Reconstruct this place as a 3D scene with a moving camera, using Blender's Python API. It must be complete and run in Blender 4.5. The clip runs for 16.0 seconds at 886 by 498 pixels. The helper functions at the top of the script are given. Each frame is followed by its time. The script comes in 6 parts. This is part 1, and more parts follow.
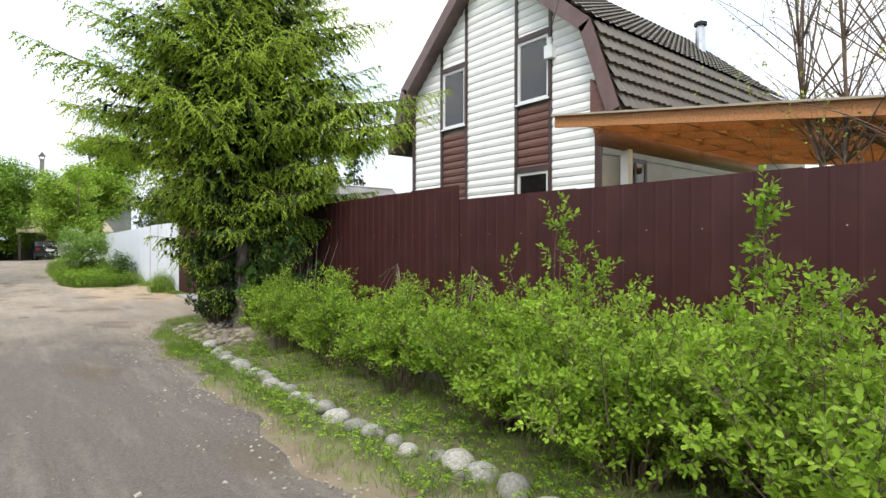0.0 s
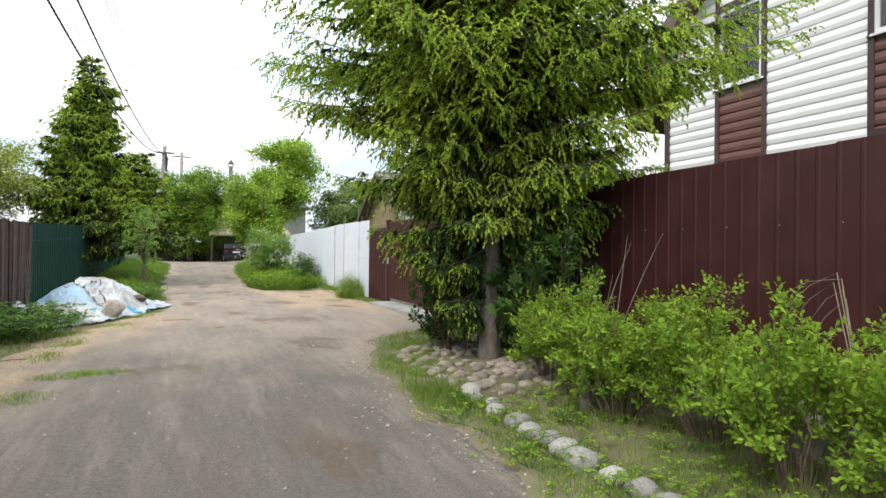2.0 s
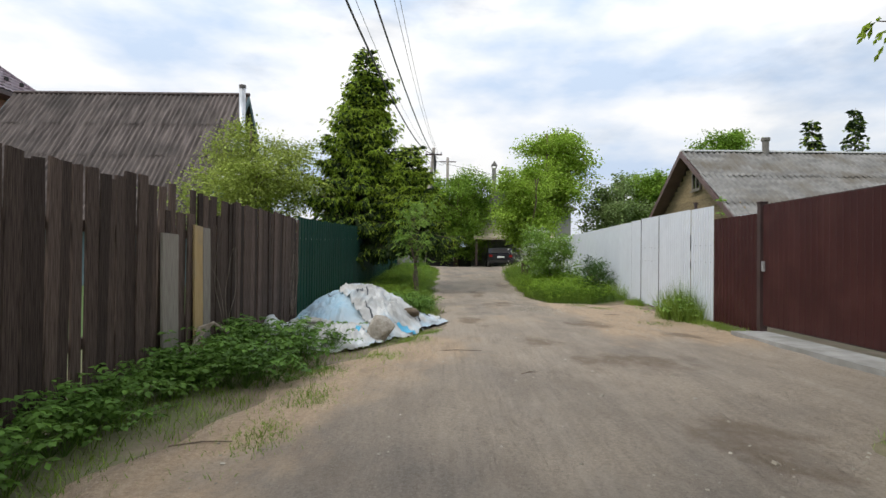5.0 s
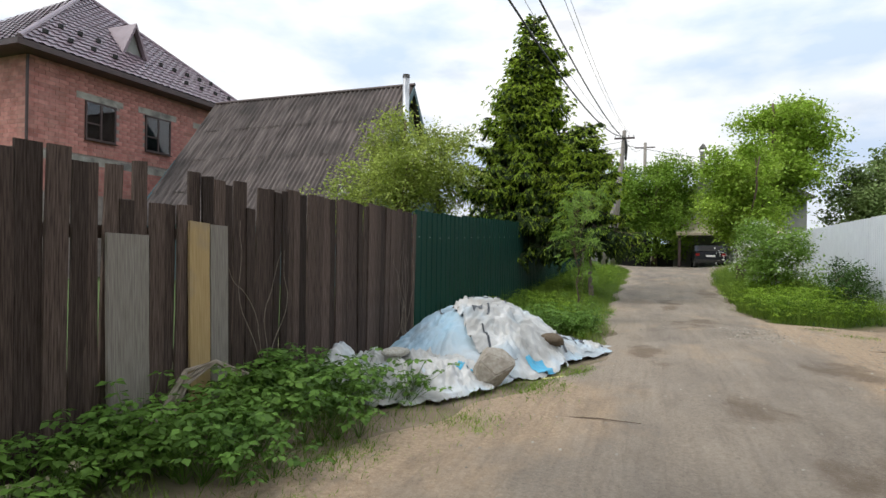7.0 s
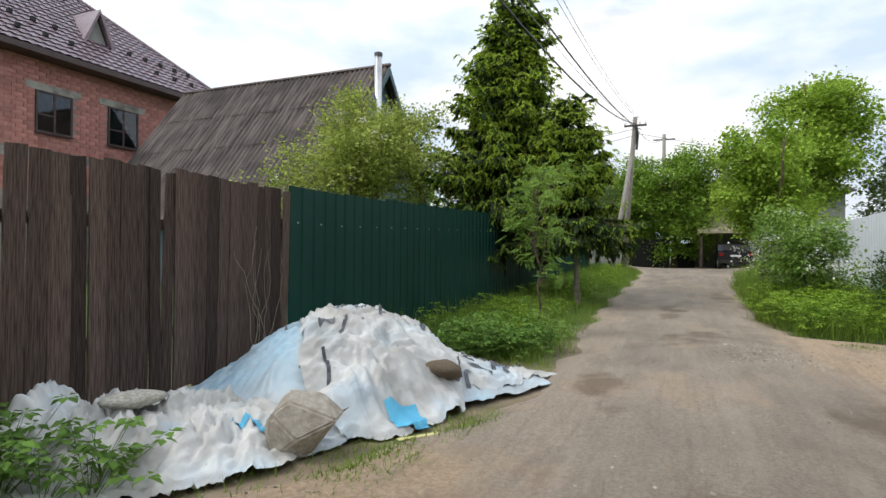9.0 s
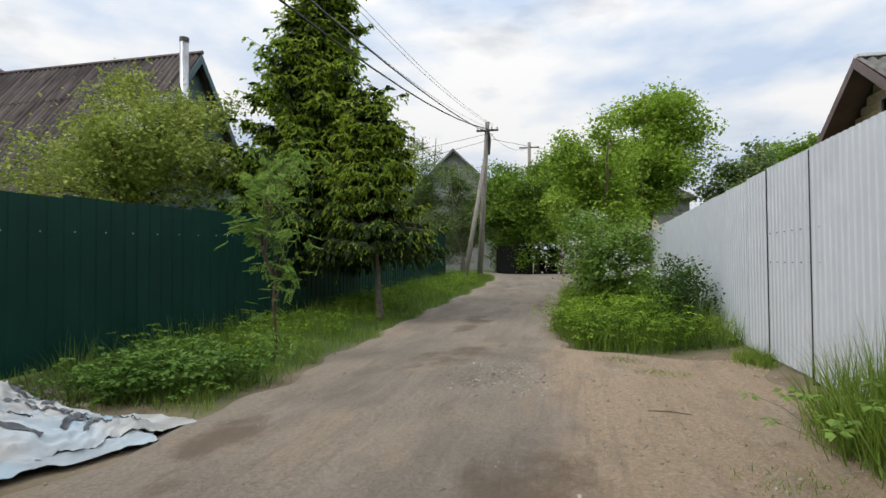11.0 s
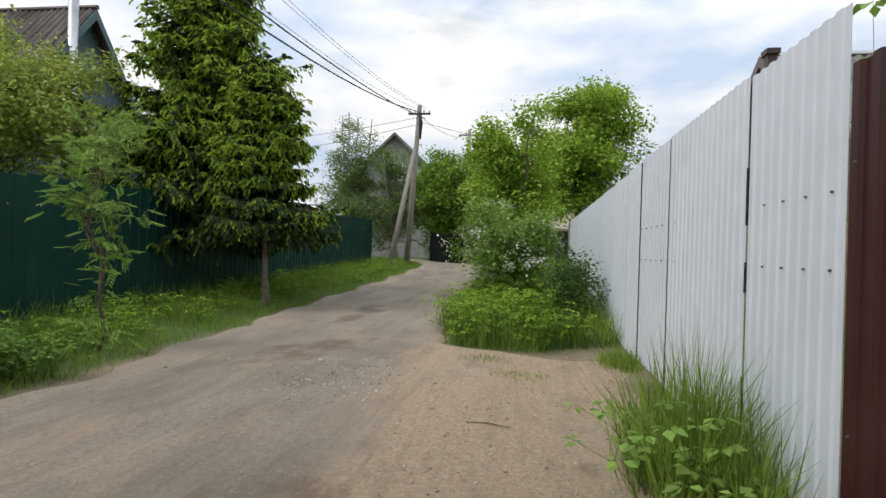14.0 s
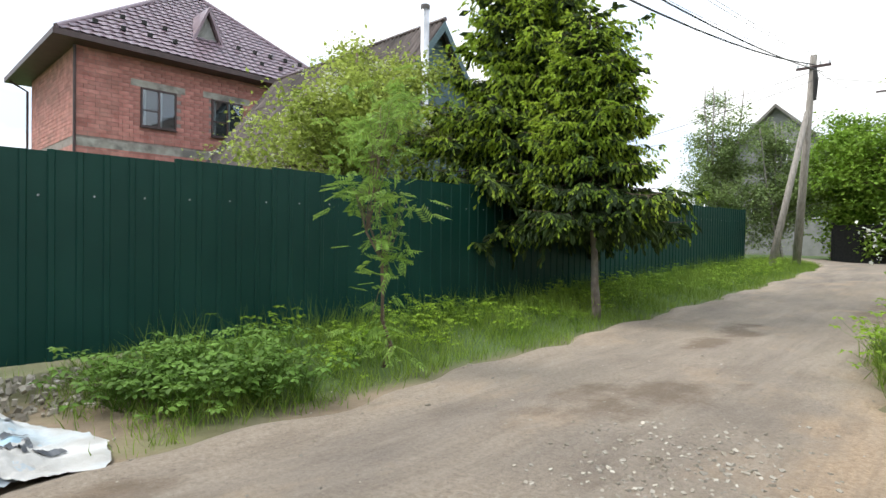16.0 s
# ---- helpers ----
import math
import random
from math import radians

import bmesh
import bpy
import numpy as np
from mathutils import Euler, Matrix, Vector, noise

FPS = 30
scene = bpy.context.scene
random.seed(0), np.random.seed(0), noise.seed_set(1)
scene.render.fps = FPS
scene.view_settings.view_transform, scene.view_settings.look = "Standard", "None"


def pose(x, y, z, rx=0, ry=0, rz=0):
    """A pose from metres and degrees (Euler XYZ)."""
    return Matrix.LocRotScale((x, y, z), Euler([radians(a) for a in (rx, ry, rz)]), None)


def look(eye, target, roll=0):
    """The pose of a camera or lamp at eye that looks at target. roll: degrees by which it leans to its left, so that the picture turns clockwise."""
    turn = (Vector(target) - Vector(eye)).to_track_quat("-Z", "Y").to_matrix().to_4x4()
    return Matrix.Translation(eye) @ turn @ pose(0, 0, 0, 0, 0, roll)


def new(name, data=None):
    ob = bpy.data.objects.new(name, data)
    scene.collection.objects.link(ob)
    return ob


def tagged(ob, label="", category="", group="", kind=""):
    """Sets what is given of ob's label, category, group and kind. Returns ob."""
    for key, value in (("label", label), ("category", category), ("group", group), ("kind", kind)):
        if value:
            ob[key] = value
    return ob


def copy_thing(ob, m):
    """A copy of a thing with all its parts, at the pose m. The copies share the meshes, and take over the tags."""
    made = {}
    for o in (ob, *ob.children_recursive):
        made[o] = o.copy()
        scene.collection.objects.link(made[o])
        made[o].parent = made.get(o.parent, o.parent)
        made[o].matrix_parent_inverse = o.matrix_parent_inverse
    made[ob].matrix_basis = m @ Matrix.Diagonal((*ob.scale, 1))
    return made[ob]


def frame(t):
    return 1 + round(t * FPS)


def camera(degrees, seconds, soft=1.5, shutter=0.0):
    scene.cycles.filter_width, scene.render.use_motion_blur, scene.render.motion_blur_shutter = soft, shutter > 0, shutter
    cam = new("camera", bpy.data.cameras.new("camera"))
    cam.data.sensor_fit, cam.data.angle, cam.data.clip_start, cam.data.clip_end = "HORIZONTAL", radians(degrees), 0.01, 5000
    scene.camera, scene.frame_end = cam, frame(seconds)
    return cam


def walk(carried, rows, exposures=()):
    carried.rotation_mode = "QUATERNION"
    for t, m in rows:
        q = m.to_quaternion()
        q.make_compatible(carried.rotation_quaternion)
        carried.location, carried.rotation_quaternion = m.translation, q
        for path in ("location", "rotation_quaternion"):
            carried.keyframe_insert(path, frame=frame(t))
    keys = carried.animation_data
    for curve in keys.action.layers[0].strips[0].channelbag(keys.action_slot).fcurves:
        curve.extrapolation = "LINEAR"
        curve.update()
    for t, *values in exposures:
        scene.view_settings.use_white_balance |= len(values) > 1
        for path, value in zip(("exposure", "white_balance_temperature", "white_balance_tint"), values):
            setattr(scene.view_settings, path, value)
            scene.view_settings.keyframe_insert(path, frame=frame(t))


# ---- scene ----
cam = camera(76.5, 16.0)
PATH = [
    (0, (-0.779, -0.747, 1.576), (0.486, 0.802, 1.571), 0.1),
    (0.5, (-0.733, 0.282, 1.528), (0.412, 1.922, 1.53), 0.2),
    (1, (-0.742, 1.336, 1.492), (0.26, 3.067, 1.496), 0.3),
    (1.5, (-0.701, 2.305, 1.462), (0.224, 4.078, 1.47), 0.3),
    (2, (-0.739, 3.254, 1.463), (0.099, 5.071, 1.476), 0.6),
    (2.5, (-0.696, 4.111, 1.461), (0.1, 5.946, 1.476), 0.4),
    (3, (-0.749, 4.989, 1.485), (0.023, 6.833, 1.501), 0.5),
    (3.5, (-0.771, 5.842, 1.467), (-0.042, 7.704, 1.485), 0.5),
    (4, (-0.871, 6.646, 1.459), (-0.24, 8.544, 1.481), 0.5),
    (4.5, (-0.923, 7.356, 1.429), (-0.408, 9.288, 1.45), 0.3),
    (5, (-1.068, 8.11, 1.335), (-1.078, 10.11, 1.361), 0.7),
    (5.2, (-1.043, 8.419, 1.362), (-1.211, 10.412, 1.385), 0.8),
    (7.3, (-0.393, 11.386, 1.454), (-1.107, 13.254, 1.457), 0.7),
    (7.5, (-0.327, 11.67, 1.423), (-1.054, 13.534, 1.426), 0.6),
    (8, (-0.169, 12.381, 1.463), (-0.945, 14.225, 1.471), 0.7),
    (8.2, (-0.112, 12.719, 1.437), (-0.912, 14.552, 1.445), 0.7),
    (10.3, (1.206, 15.23, 1.239), (0.578, 17.128, 1.285), -0.3),
    (10.5, (1.429, 15.47, 1.273), (0.849, 17.384, 1.319), -0.4),
    (11, (1.955, 15.878, 1.301), (1.5, 17.825, 1.35), -0.4),
    (11.5, (2.534, 16.212, 1.272), (2.177, 18.179, 1.324), -0.4),
    (12, (3.008, 16.233, 1.286), (2.739, 18.214, 1.342), -0.2),
    (12.5, (3.279, 16.21, 1.349), (3.015, 18.192, 1.405), 0.1),
    (13, (3.33, 16.253, 1.346), (3.08, 18.237, 1.384), 1.0),
    (13.5, (3.225, 16.399, 1.321), (2.994, 18.386, 1.349), 1.2),
    (14, (2.916, 16.719, 1.316), (2.632, 18.699, 1.32), 1.8),
    (14.5, (2.783, 17.158, 1.301), (2.065, 19.025, 1.289), 1.2),
    (15, (2.633, 17.742, 1.27), (1.514, 19.4, 1.244), 0.9),
    (15.5, (2.513, 18.344, 1.27), (1.25, 19.894, 1.242), 0.9),
    (16, (2.376, 18.963, 1.282), (0.991, 20.406, 1.256), 0.8),
]
walk(cam, [(t, look(eye, target, roll)) for t, eye, target, roll in PATH],
     exposures=[(0.0, 0.70), (2.0, 0.64), (3.4, 0.58), (4.5, 0.27), (5.1, 0.02), (7.3, 0.17), (8.2, 0.22), (10.3, 0.0), (11.2, -0.14), (11.6, -0.14), (12.2, 0.0), (13.6, 0.06), (14.5, -0.12), (15.0, 0.26), (15.5, 0.58), (16.0, 0.74)])

# ---- world and light ----
world = bpy.data.worlds.new("overcast_sky")
scene.world = world
world.use_nodes = True
wn, wl = world.node_tree.nodes, world.node_tree.links
wn.clear()
SUN_EL, SUN_AZ = radians(52), radians(234)
w_out = wn.new("ShaderNodeOutputWorld")
w_bg = wn.new("ShaderNodeBackground")
w_bg.inputs["Strength"].default_value = 0.105
w_sky = wn.new("ShaderNodeTexSky")
w_sky.sky_type, w_sky.sun_disc, w_sky.sun_elevation, w_sky.sun_rotation = "NISHITA", False, SUN_EL, SUN_AZ
w_co = wn.new("ShaderNodeTexCoord")
w_map = wn.new("ShaderNodeMapping")
w_map.inputs["Scale"].default_value = (1.0, 1.0, 2.6)
w_no = wn.new("ShaderNodeTexNoise")
w_no.inputs["Scale"].default_value, w_no.inputs["Detail"].default_value, w_no.inputs["Roughness"].default_value = 2.6, 7, 0.55
w_rp = wn.new("ShaderNodeValToRGB")
w_rp.color_ramp.elements[0].position, w_rp.color_ramp.elements[0].color = 0.37, (0.72, 0.72, 0.72, 1)
w_rp.color_ramp.elements[1].position, w_rp.color_ramp.elements[1].color = 0.47, (1, 1, 1, 1)
w_no2 = wn.new("ShaderNodeTexNoise")
w_no2.inputs["Scale"].default_value, w_no2.inputs["Detail"].default_value = 3.4, 6
w_cl = wn.new("ShaderNodeValToRGB")
w_cl.color_ramp.elements[0].position, w_cl.color_ramp.elements[0].color = 0.40, (0.60, 0.72, 0.90, 1)
w_cl.color_ramp.elements[1].position, w_cl.color_ramp.elements[1].color = 0.60, (1.0, 1.0, 1.0, 1)
w_sc = wn.new("ShaderNodeVectorMath")
w_sc.operation = "SCALE"
w_mx = wn.new("ShaderNodeMix")
w_mx.data_type = "RGBA"
wl.new(w_co.outputs["Generated"], w_map.inputs["Vector"])
wl.new(w_map.outputs["Vector"], w_no.inputs["Vector"])
wl.new(w_map.outputs["Vector"], w_no2.inputs["Vector"])
wl.new(w_no.outputs["Fac"], w_rp.inputs["Fac"])
wl.new(w_no2.outputs["Fac"], w_cl.inputs["Fac"])
w_xyz = wn.new("ShaderNodeSeparateXYZ")
w_zen = wn.new("ShaderNodeMapRange")
w_zen.inputs["To Min"].default_value, w_zen.inputs["To Max"].default_value = 8.3, 14.0
wl.new(w_co.outputs["Generated"], w_xyz.inputs[0])
wl.new(w_xyz.outputs["Z"], w_zen.inputs["Value"])
wl.new(w_zen.outputs["Result"], w_sc.inputs["Scale"])
wl.new(w_cl.outputs["Color"], w_sc.inputs[0])
wl.new(w_rp.outputs["Color"], w_mx.inputs["Factor"])
wl.new(w_sky.outputs["Color"], w_mx.inputs["A"])
wl.new(w_sc.outputs["Vector"], w_mx.inputs["B"])
wl.new(w_mx.outputs["Result"], w_bg.inputs["Color"])
wl.new(w_bg.outputs["Background"], w_out.inputs["Surface"])

sun = new("sun", bpy.data.lights.new("sun", "SUN"))
sun.data.energy, sun.data.angle, sun.data.color = 1.6, radians(16), (1.0, 0.95, 0.88)
sun.matrix_world = look((-29, -21, 46), (0, 0, 0))


# ---- materials ----
def material(name, c1, c2, scale=6.0, rough=0.8, metal=0.0, bump=0.0, bump_scale=60.0, stretch=(1, 1, 1), island=0.0,
             obj=0.0, c3=None, c3_scale=1.2, c3_amount=0.5, transl=0.0, spec=0.5, detail=6.0, turf=None):
    """Two colours by grain noise, a third by large stains, brightness by island or object, fine relief."""
    m = bpy.data.materials.new(name)
    m.use_nodes = True
    n, l = m.node_tree.nodes, m.node_tree.links
    b = n["Principled BSDF"]
    b.inputs["Roughness"].default_value, b.inputs["Metallic"].default_value = rough, metal
    b.inputs["Specular IOR Level"].default_value = spec
    co = n.new("ShaderNodeTexCoord")
    mp = n.new("ShaderNodeMapping")
    mp.inputs["Scale"].default_value = stretch
    l.new(co.outputs["Object"], mp.inputs["Vector"])
    no = n.new("ShaderNodeTexNoise")
    no.inputs["Scale"].default_value, no.inputs["Detail"].default_value = scale, detail
    l.new(mp.outputs["Vector"], no.inputs["Vector"])
    rp = n.new("ShaderNodeValToRGB")
    rp.color_ramp.elements[0].position, rp.color_ramp.elements[0].color = 0.32, (*c1, 1)
    rp.color_ramp.elements[1].position, rp.color_ramp.elements[1].color = 0.68, (*c2, 1)
    l.new(no.outputs["Fac"], rp.inputs["Fac"])
    col = rp.outputs["Color"]
    if c3:
        n3 = n.new("ShaderNodeTexNoise")
        n3.inputs["Scale"].default_value, n3.inputs["Detail"].default_value = c3_scale, 5
        l.new(co.outputs["Object"], n3.inputs["Vector"])
        r3 = n.new("ShaderNodeValToRGB")
        r3.color_ramp.elements[0].position, r3.color_ramp.elements[0].color = 0.48, (0, 0, 0, 1)
        r3.color_ramp.elements[1].position, r3.color_ramp.elements[1].color = 0.66, (c3_amount,) * 3 + (1,)
        l.new(n3.outputs["Fac"], r3.inputs["Fac"])
        mx = n.new("ShaderNodeMix")
        mx.data_type = "RGBA"
        l.new(r3.outputs["Color"], mx.inputs["Factor"])
        l.new(col, mx.inputs["A"])
        mx.inputs["B"].default_value = (*c3, 1)
        col = mx.outputs["Result"]
    if turf:
        ta = n.new("ShaderNodeAttribute")
        ta.attribute_name = "turf"
        mt = n.new("ShaderNodeMix")
        mt.data_type = "RGBA"
        l.new(ta.outputs["Fac"], mt.inputs["Factor"])
        l.new(col, mt.inputs["A"])
        mt.inputs["B"].default_value = (*turf, 1)
        col = mt.outputs["Result"]
    if island or obj:
        src = n.new("ShaderNodeNewGeometry").outputs["Random Per Island"] if island else n.new("ShaderNodeObjectInfo").outputs["Random"]
        amount = island or obj
        mr = n.new("ShaderNodeMapRange")
        mr.inputs["To Min"].default_value, mr.inputs["To Max"].default_value = 1 - amount, 1 + amount
        l.new(src, mr.inputs["Value"])
        sc = n.new("ShaderNodeVectorMath")
        sc.operation = "SCALE"
        l.new(col, sc.inputs[0])
        l.new(mr.outputs["Result"], sc.inputs["Scale"])
        col = sc.outputs["Vector"]
    l.new(col, b.inputs["Base Color"])
    if bump:
        nb = n.new("ShaderNodeTexNoise")
        nb.inputs["Scale"].default_value, nb.inputs["Detail"].default_value = bump_scale, 5
        l.new(mp.outputs["Vector"], nb.inputs["Vector"])
        bp = n.new("ShaderNodeBump")
        bp.inputs["Strength"].default_value, bp.inputs["Distance"].default_value = bump, 0.02
        l.new(nb.outputs["Fac"], bp.inputs["Height"])
        l.new(bp.outputs["Normal"], b.inputs["Normal"])
    if transl:
        tr = n.new("ShaderNodeBsdfTranslucent")
        l.new(col, tr.inputs["Color"])
        ms = n.new("ShaderNodeMixShader")
        ms.inputs["Fac"].default_value = transl
        l.new(b.outputs["BSDF"], ms.inputs[1])
        l.new(tr.outputs["BSDF"], ms.inputs[2])
        l.new(ms.outputs["Shader"], n["Material Output"].inputs["Surface"])
    return m


def leaf_material(name, c1, c2, var=0.35, transl=0.35, rough=0.6, spec=0.22):
    return material(name, c1, c2, scale=0.9, rough=rough, island=var, transl=transl, spec=spec)


M_soil = material("soil", (0.17, 0.125, 0.08), (0.26, 0.20, 0.135), 3.0, 0.95, bump=0.7, bump_scale=25, c3=(0.12, 0.14, 0.045), c3_scale=0.9, c3_amount=0.6, turf=(0.07, 0.115, 0.025))
M_brown = material("brown_sheet", (0.043, 0.0118, 0.011), (0.056, 0.0155, 0.014), 1.2, 0.5, obj=0.015, c3=(0.085, 0.034, 0.029), c3_scale=2.5, c3_amount=0.3, spec=0.3)
M_white_sheet = material("white_sheet", (0.60, 0.63, 0.67), (0.69, 0.72, 0.76), 1.5, 0.45, bump=0.03, bump_scale=5, obj=0.03, c3=(0.50, 0.53, 0.56), c3_scale=1.4, c3_amount=0.35)
M_green_sheet = material("green_sheet", (0.0042, 0.036, 0.026), (0.006, 0.046, 0.033), 1.2, 0.5, bump=0.03, bump_scale=4, obj=0.03, c3=(0.010, 0.05, 0.037), c3_scale=1.7, c3_amount=0.4, spec=0.22)
M_screw = material("screw_grey", (0.35, 0.35, 0.35), (0.5, 0.5, 0.5), 30, 0.5, metal=0.4)
M_screw_dark = material("screw_dark", (0.08, 0.07, 0.07), (0.14, 0.12, 0.11), 30, 0.6)
M_dark = material("dark_gap", (0.012, 0.012, 0.012), (0.03, 0.028, 0.026), 12, 0.8)
M_plank = material("weathered_plank", (0.034, 0.0215, 0.017), (0.12, 0.087, 0.07), 7, 0.9, bump=0.5, bump_scale=14, stretch=(14, 14, 0.7), obj=0.55, spec=0.2, c3=(0.095, 0.075, 0.065), c3_scale=1.5, c3_amount=0.45)
M_plank_grey = material("grey_plank", (0.17, 0.145, 0.12), (0.29, 0.26, 0.22), 7, 0.9, bump=0.4, bump_scale=14, stretch=(14, 14, 0.7), obj=0.1)
M_plank_new = material("yellow_plank", (0.36, 0.24, 0.10), (0.48, 0.34, 0.16), 6, 0.85, bump=0.3, bump_scale=14, stretch=(14, 14, 0.7), c3=(0.26, 0.23, 0.19), c3_scale=2.0, c3_amount=0.7)
M_concrete = material("concrete", (0.30, 0.29, 0.27), (0.42, 0.41, 0.38), 5, 0.92, bump=0.4, bump_scale=40, obj=0.1, c3=(0.22, 0.21, 0.18), c3_scale=2, c3_amount=0.6)
M_stone = material("field_stone", (0.21, 0.20, 0.17), (0.42, 0.40, 0.35), 9, 0.9, bump=0.35, bump_scale=30, obj=0.32, c3=(0.20, 0.19, 0.14), c3_scale=4, c3_amount=0.6)
M_cobble = material("brownish_cobble", (0.20, 0.165, 0.125), (0.37, 0.32, 0.26), 9, 0.92, bump=0.35, bump_scale=30, obj=0.35, c3=(0.15, 0.115, 0.075), c3_scale=5, c3_amount=0.6)
M_stone_isl = material("cobble_stone", (0.26, 0.23, 0.18), (0.44, 0.40, 0.33), 9, 0.9, bump=0.35, bump_scale=30, island=0.3, c3=(0.18, 0.15, 0.10), c3_scale=3, c3_amount=0.5)
M_bark = material("spruce_bark", (0.10, 0.075, 0.06), (0.24, 0.195, 0.16), 9, 0.95, bump=0.9, bump_scale=16, stretch=(2.2, 2.2, 1.0), c3=(0.20, 0.20, 0.17), c3_scale=3)
M_clod = material("earth_clod", (0.13, 0.095, 0.06), (0.24, 0.185, 0.125), 14, 0.95, bump=0.9, bump_scale=30)
M_boulder = material("beige_boulder", (0.30, 0.265, 0.215), (0.45, 0.41, 0.345), 7, 0.92, bump=0.4, bump_scale=22, c3=(0.24, 0.20, 0.155), c3_scale=2.5, c3_amount=0.6)
M_twig = material("twig_bark", (0.10, 0.07, 0.05), (0.18, 0.13, 0.09), 10, 0.9, bump=0.3)
M_twig_dead = material("dry_twig", (0.24, 0.19, 0.14), (0.36, 0.30, 0.24), 10, 0.9)
M_trunk_pale = material("pale_bark", (0.22, 0.20, 0.17), (0.38, 0.35, 0.31), 9, 0.9, bump=0.5, bump_scale=20, stretch=(3, 3, 1))
# dark green of old needles, which also carries the shade under the crown
M_needle_old_shade = leaf_material("old_shaded_needles", (0.028, 0.050, 0.015), (0.062, 0.098, 0.028), 0.45, 0.15)
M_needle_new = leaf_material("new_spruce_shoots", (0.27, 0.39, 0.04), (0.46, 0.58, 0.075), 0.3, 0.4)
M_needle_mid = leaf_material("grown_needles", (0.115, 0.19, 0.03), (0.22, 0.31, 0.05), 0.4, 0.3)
M_hedge = leaf_material("hedge_leaves", (0.185, 0.31, 0.026), (0.31, 0.455, 0.045), 0.36, 0.45)
M_maple = leaf_material("maple_leaves", (0.07, 0.14, 0.03), (0.12, 0.21, 0.045), 0.3, 0.35)
M_elder = leaf_material("elder_leaves", (0.04, 0.085, 0.018), (0.08, 0.15, 0.03), 0.35, 0.3)
M_crown_light = leaf_material("light_crown_leaves", (0.24, 0.37, 0.04), (0.38, 0.52, 0.08), 0.38, 0.4)
M_crown_mid = leaf_material("green_crown_leaves", (0.16, 0.28, 0.036), (0.28, 0.42, 0.06), 0.4, 0.35)
M_crown_dark = leaf_material("dark_crown_leaves", (0.035, 0.08, 0.016), (0.075, 0.145, 0.025), 0.4, 0.3)
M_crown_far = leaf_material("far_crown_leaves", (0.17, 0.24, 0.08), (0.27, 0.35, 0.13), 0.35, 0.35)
M_apple = leaf_material("apple_leaves", (0.26, 0.33, 0.06), (0.42, 0.48, 0.12), 0.4, 0.35)
M_blossom = leaf_material("white_blossom", (0.62, 0.62, 0.55), (0.80, 0.80, 0.74), 0.15, 0.3)
M_rowan = leaf_material("rowan_leaves", (0.17, 0.29, 0.05), (0.29, 0.43, 0.095), 0.32, 0.4)
M_nettle = leaf_material("ground_elder_leaves", (0.08, 0.165, 0.026), (0.145, 0.255, 0.042), 0.35, 0.3)
M_grass = leaf_material("grass_blades", (0.135, 0.225, 0.028), (0.26, 0.36, 0.062), 0.4, 0.35)
M_grass_dry = leaf_material("dry_grass", (0.20, 0.19, 0.06), (0.32, 0.30, 0.11), 0.3, 0.3)
M_tarp = material("dirty_tarp", (0.32, 0.36, 0.38), (0.54, 0.60, 0.63), 2.2, 0.5, bump=1.0, bump_scale=8, c3=(0.30, 0.50, 0.62), c3_scale=1.1, c3_amount=0.8)
M_tarp_white = material("white_tarp", (0.36, 0.35, 0.32), (0.62, 0.62, 0.60), 3.0, 0.5, bump=1.0, bump_scale=8, c3=(0.46, 0.58, 0.66), c3_scale=1.6, c3_amount=0.6)
M_tarp_sky = material("tarp_sky_print", (0.06, 0.36, 0.56), (0.12, 0.46, 0.66), 6, 0.5)
M_tarp_yellow = material("tarp_yellow_print", (0.55, 0.50, 0.18), (0.66, 0.60, 0.25), 6, 0.5)
M_tarp_black = material("tarp_black_print", (0.05, 0.055, 0.065), (0.16, 0.17, 0.18), 9, 0.55)
M_siding_w = material("white_siding", (0.82, 0.81, 0.79), (0.87, 0.86, 0.84), 2, 0.5, obj=0.02)
M_siding_b = material("brown_siding", (0.125, 0.055, 0.042), (0.17, 0.078, 0.06), 3, 0.55, obj=0.05, stretch=(1, 1, 6))
M_siding_beige = material("beige_siding", (0.27, 0.235, 0.18), (0.33, 0.29, 0.23), 3, 0.55, obj=0.04)
M_trim = material("dark_brown_trim", (0.045, 0.026, 0.024), (0.075, 0.045, 0.042), 3, 0.5)
M_fascia = material("mauve_fascia", (0.115, 0.068, 0.062), (0.16, 0.10, 0.095), 3, 0.45)
M_roof_tile = material("olive_metal_tile", (0.080, 0.064, 0.044), (0.12, 0.10, 0.072), 2, 0.5, island=0.06)
M_wood_new = material("orange_stained_wood", (0.33, 0.135, 0.042), (0.50, 0.225, 0.08), 5, 0.55, bump=0.15, stretch=(1, 8, 8), obj=0.1)
M_log = material("red_brown_log", (0.19, 0.085, 0.05), (0.27, 0.125, 0.075), 5, 0.5, stretch=(1, 6, 6))
M_white_pvc = material("white_pvc", (0.72, 0.72, 0.71), (0.8, 0.8, 0.79), 3, 0.35)
M_brick = material("red_brick", (0.37, 0.145, 0.12), (0.52, 0.25, 0.21), 3.0, 0.9, bump=0.3, bump_scale=30, obj=0.18, c3=(0.38, 0.20, 0.16), c3_scale=1.1, c3_amount=0.5)
M_mortar = material("grey_mortar", (0.24, 0.20, 0.18), (0.34, 0.29, 0.26), 6, 0.95, bump=0.3)
M_beam = material("rough_concrete_band", (0.30, 0.28, 0.24), (0.44, 0.42, 0.37), 3, 0.95, bump=0.4, c3=(0.14, 0.13, 0.12), c3_scale=2.0, c3_amount=0.8)
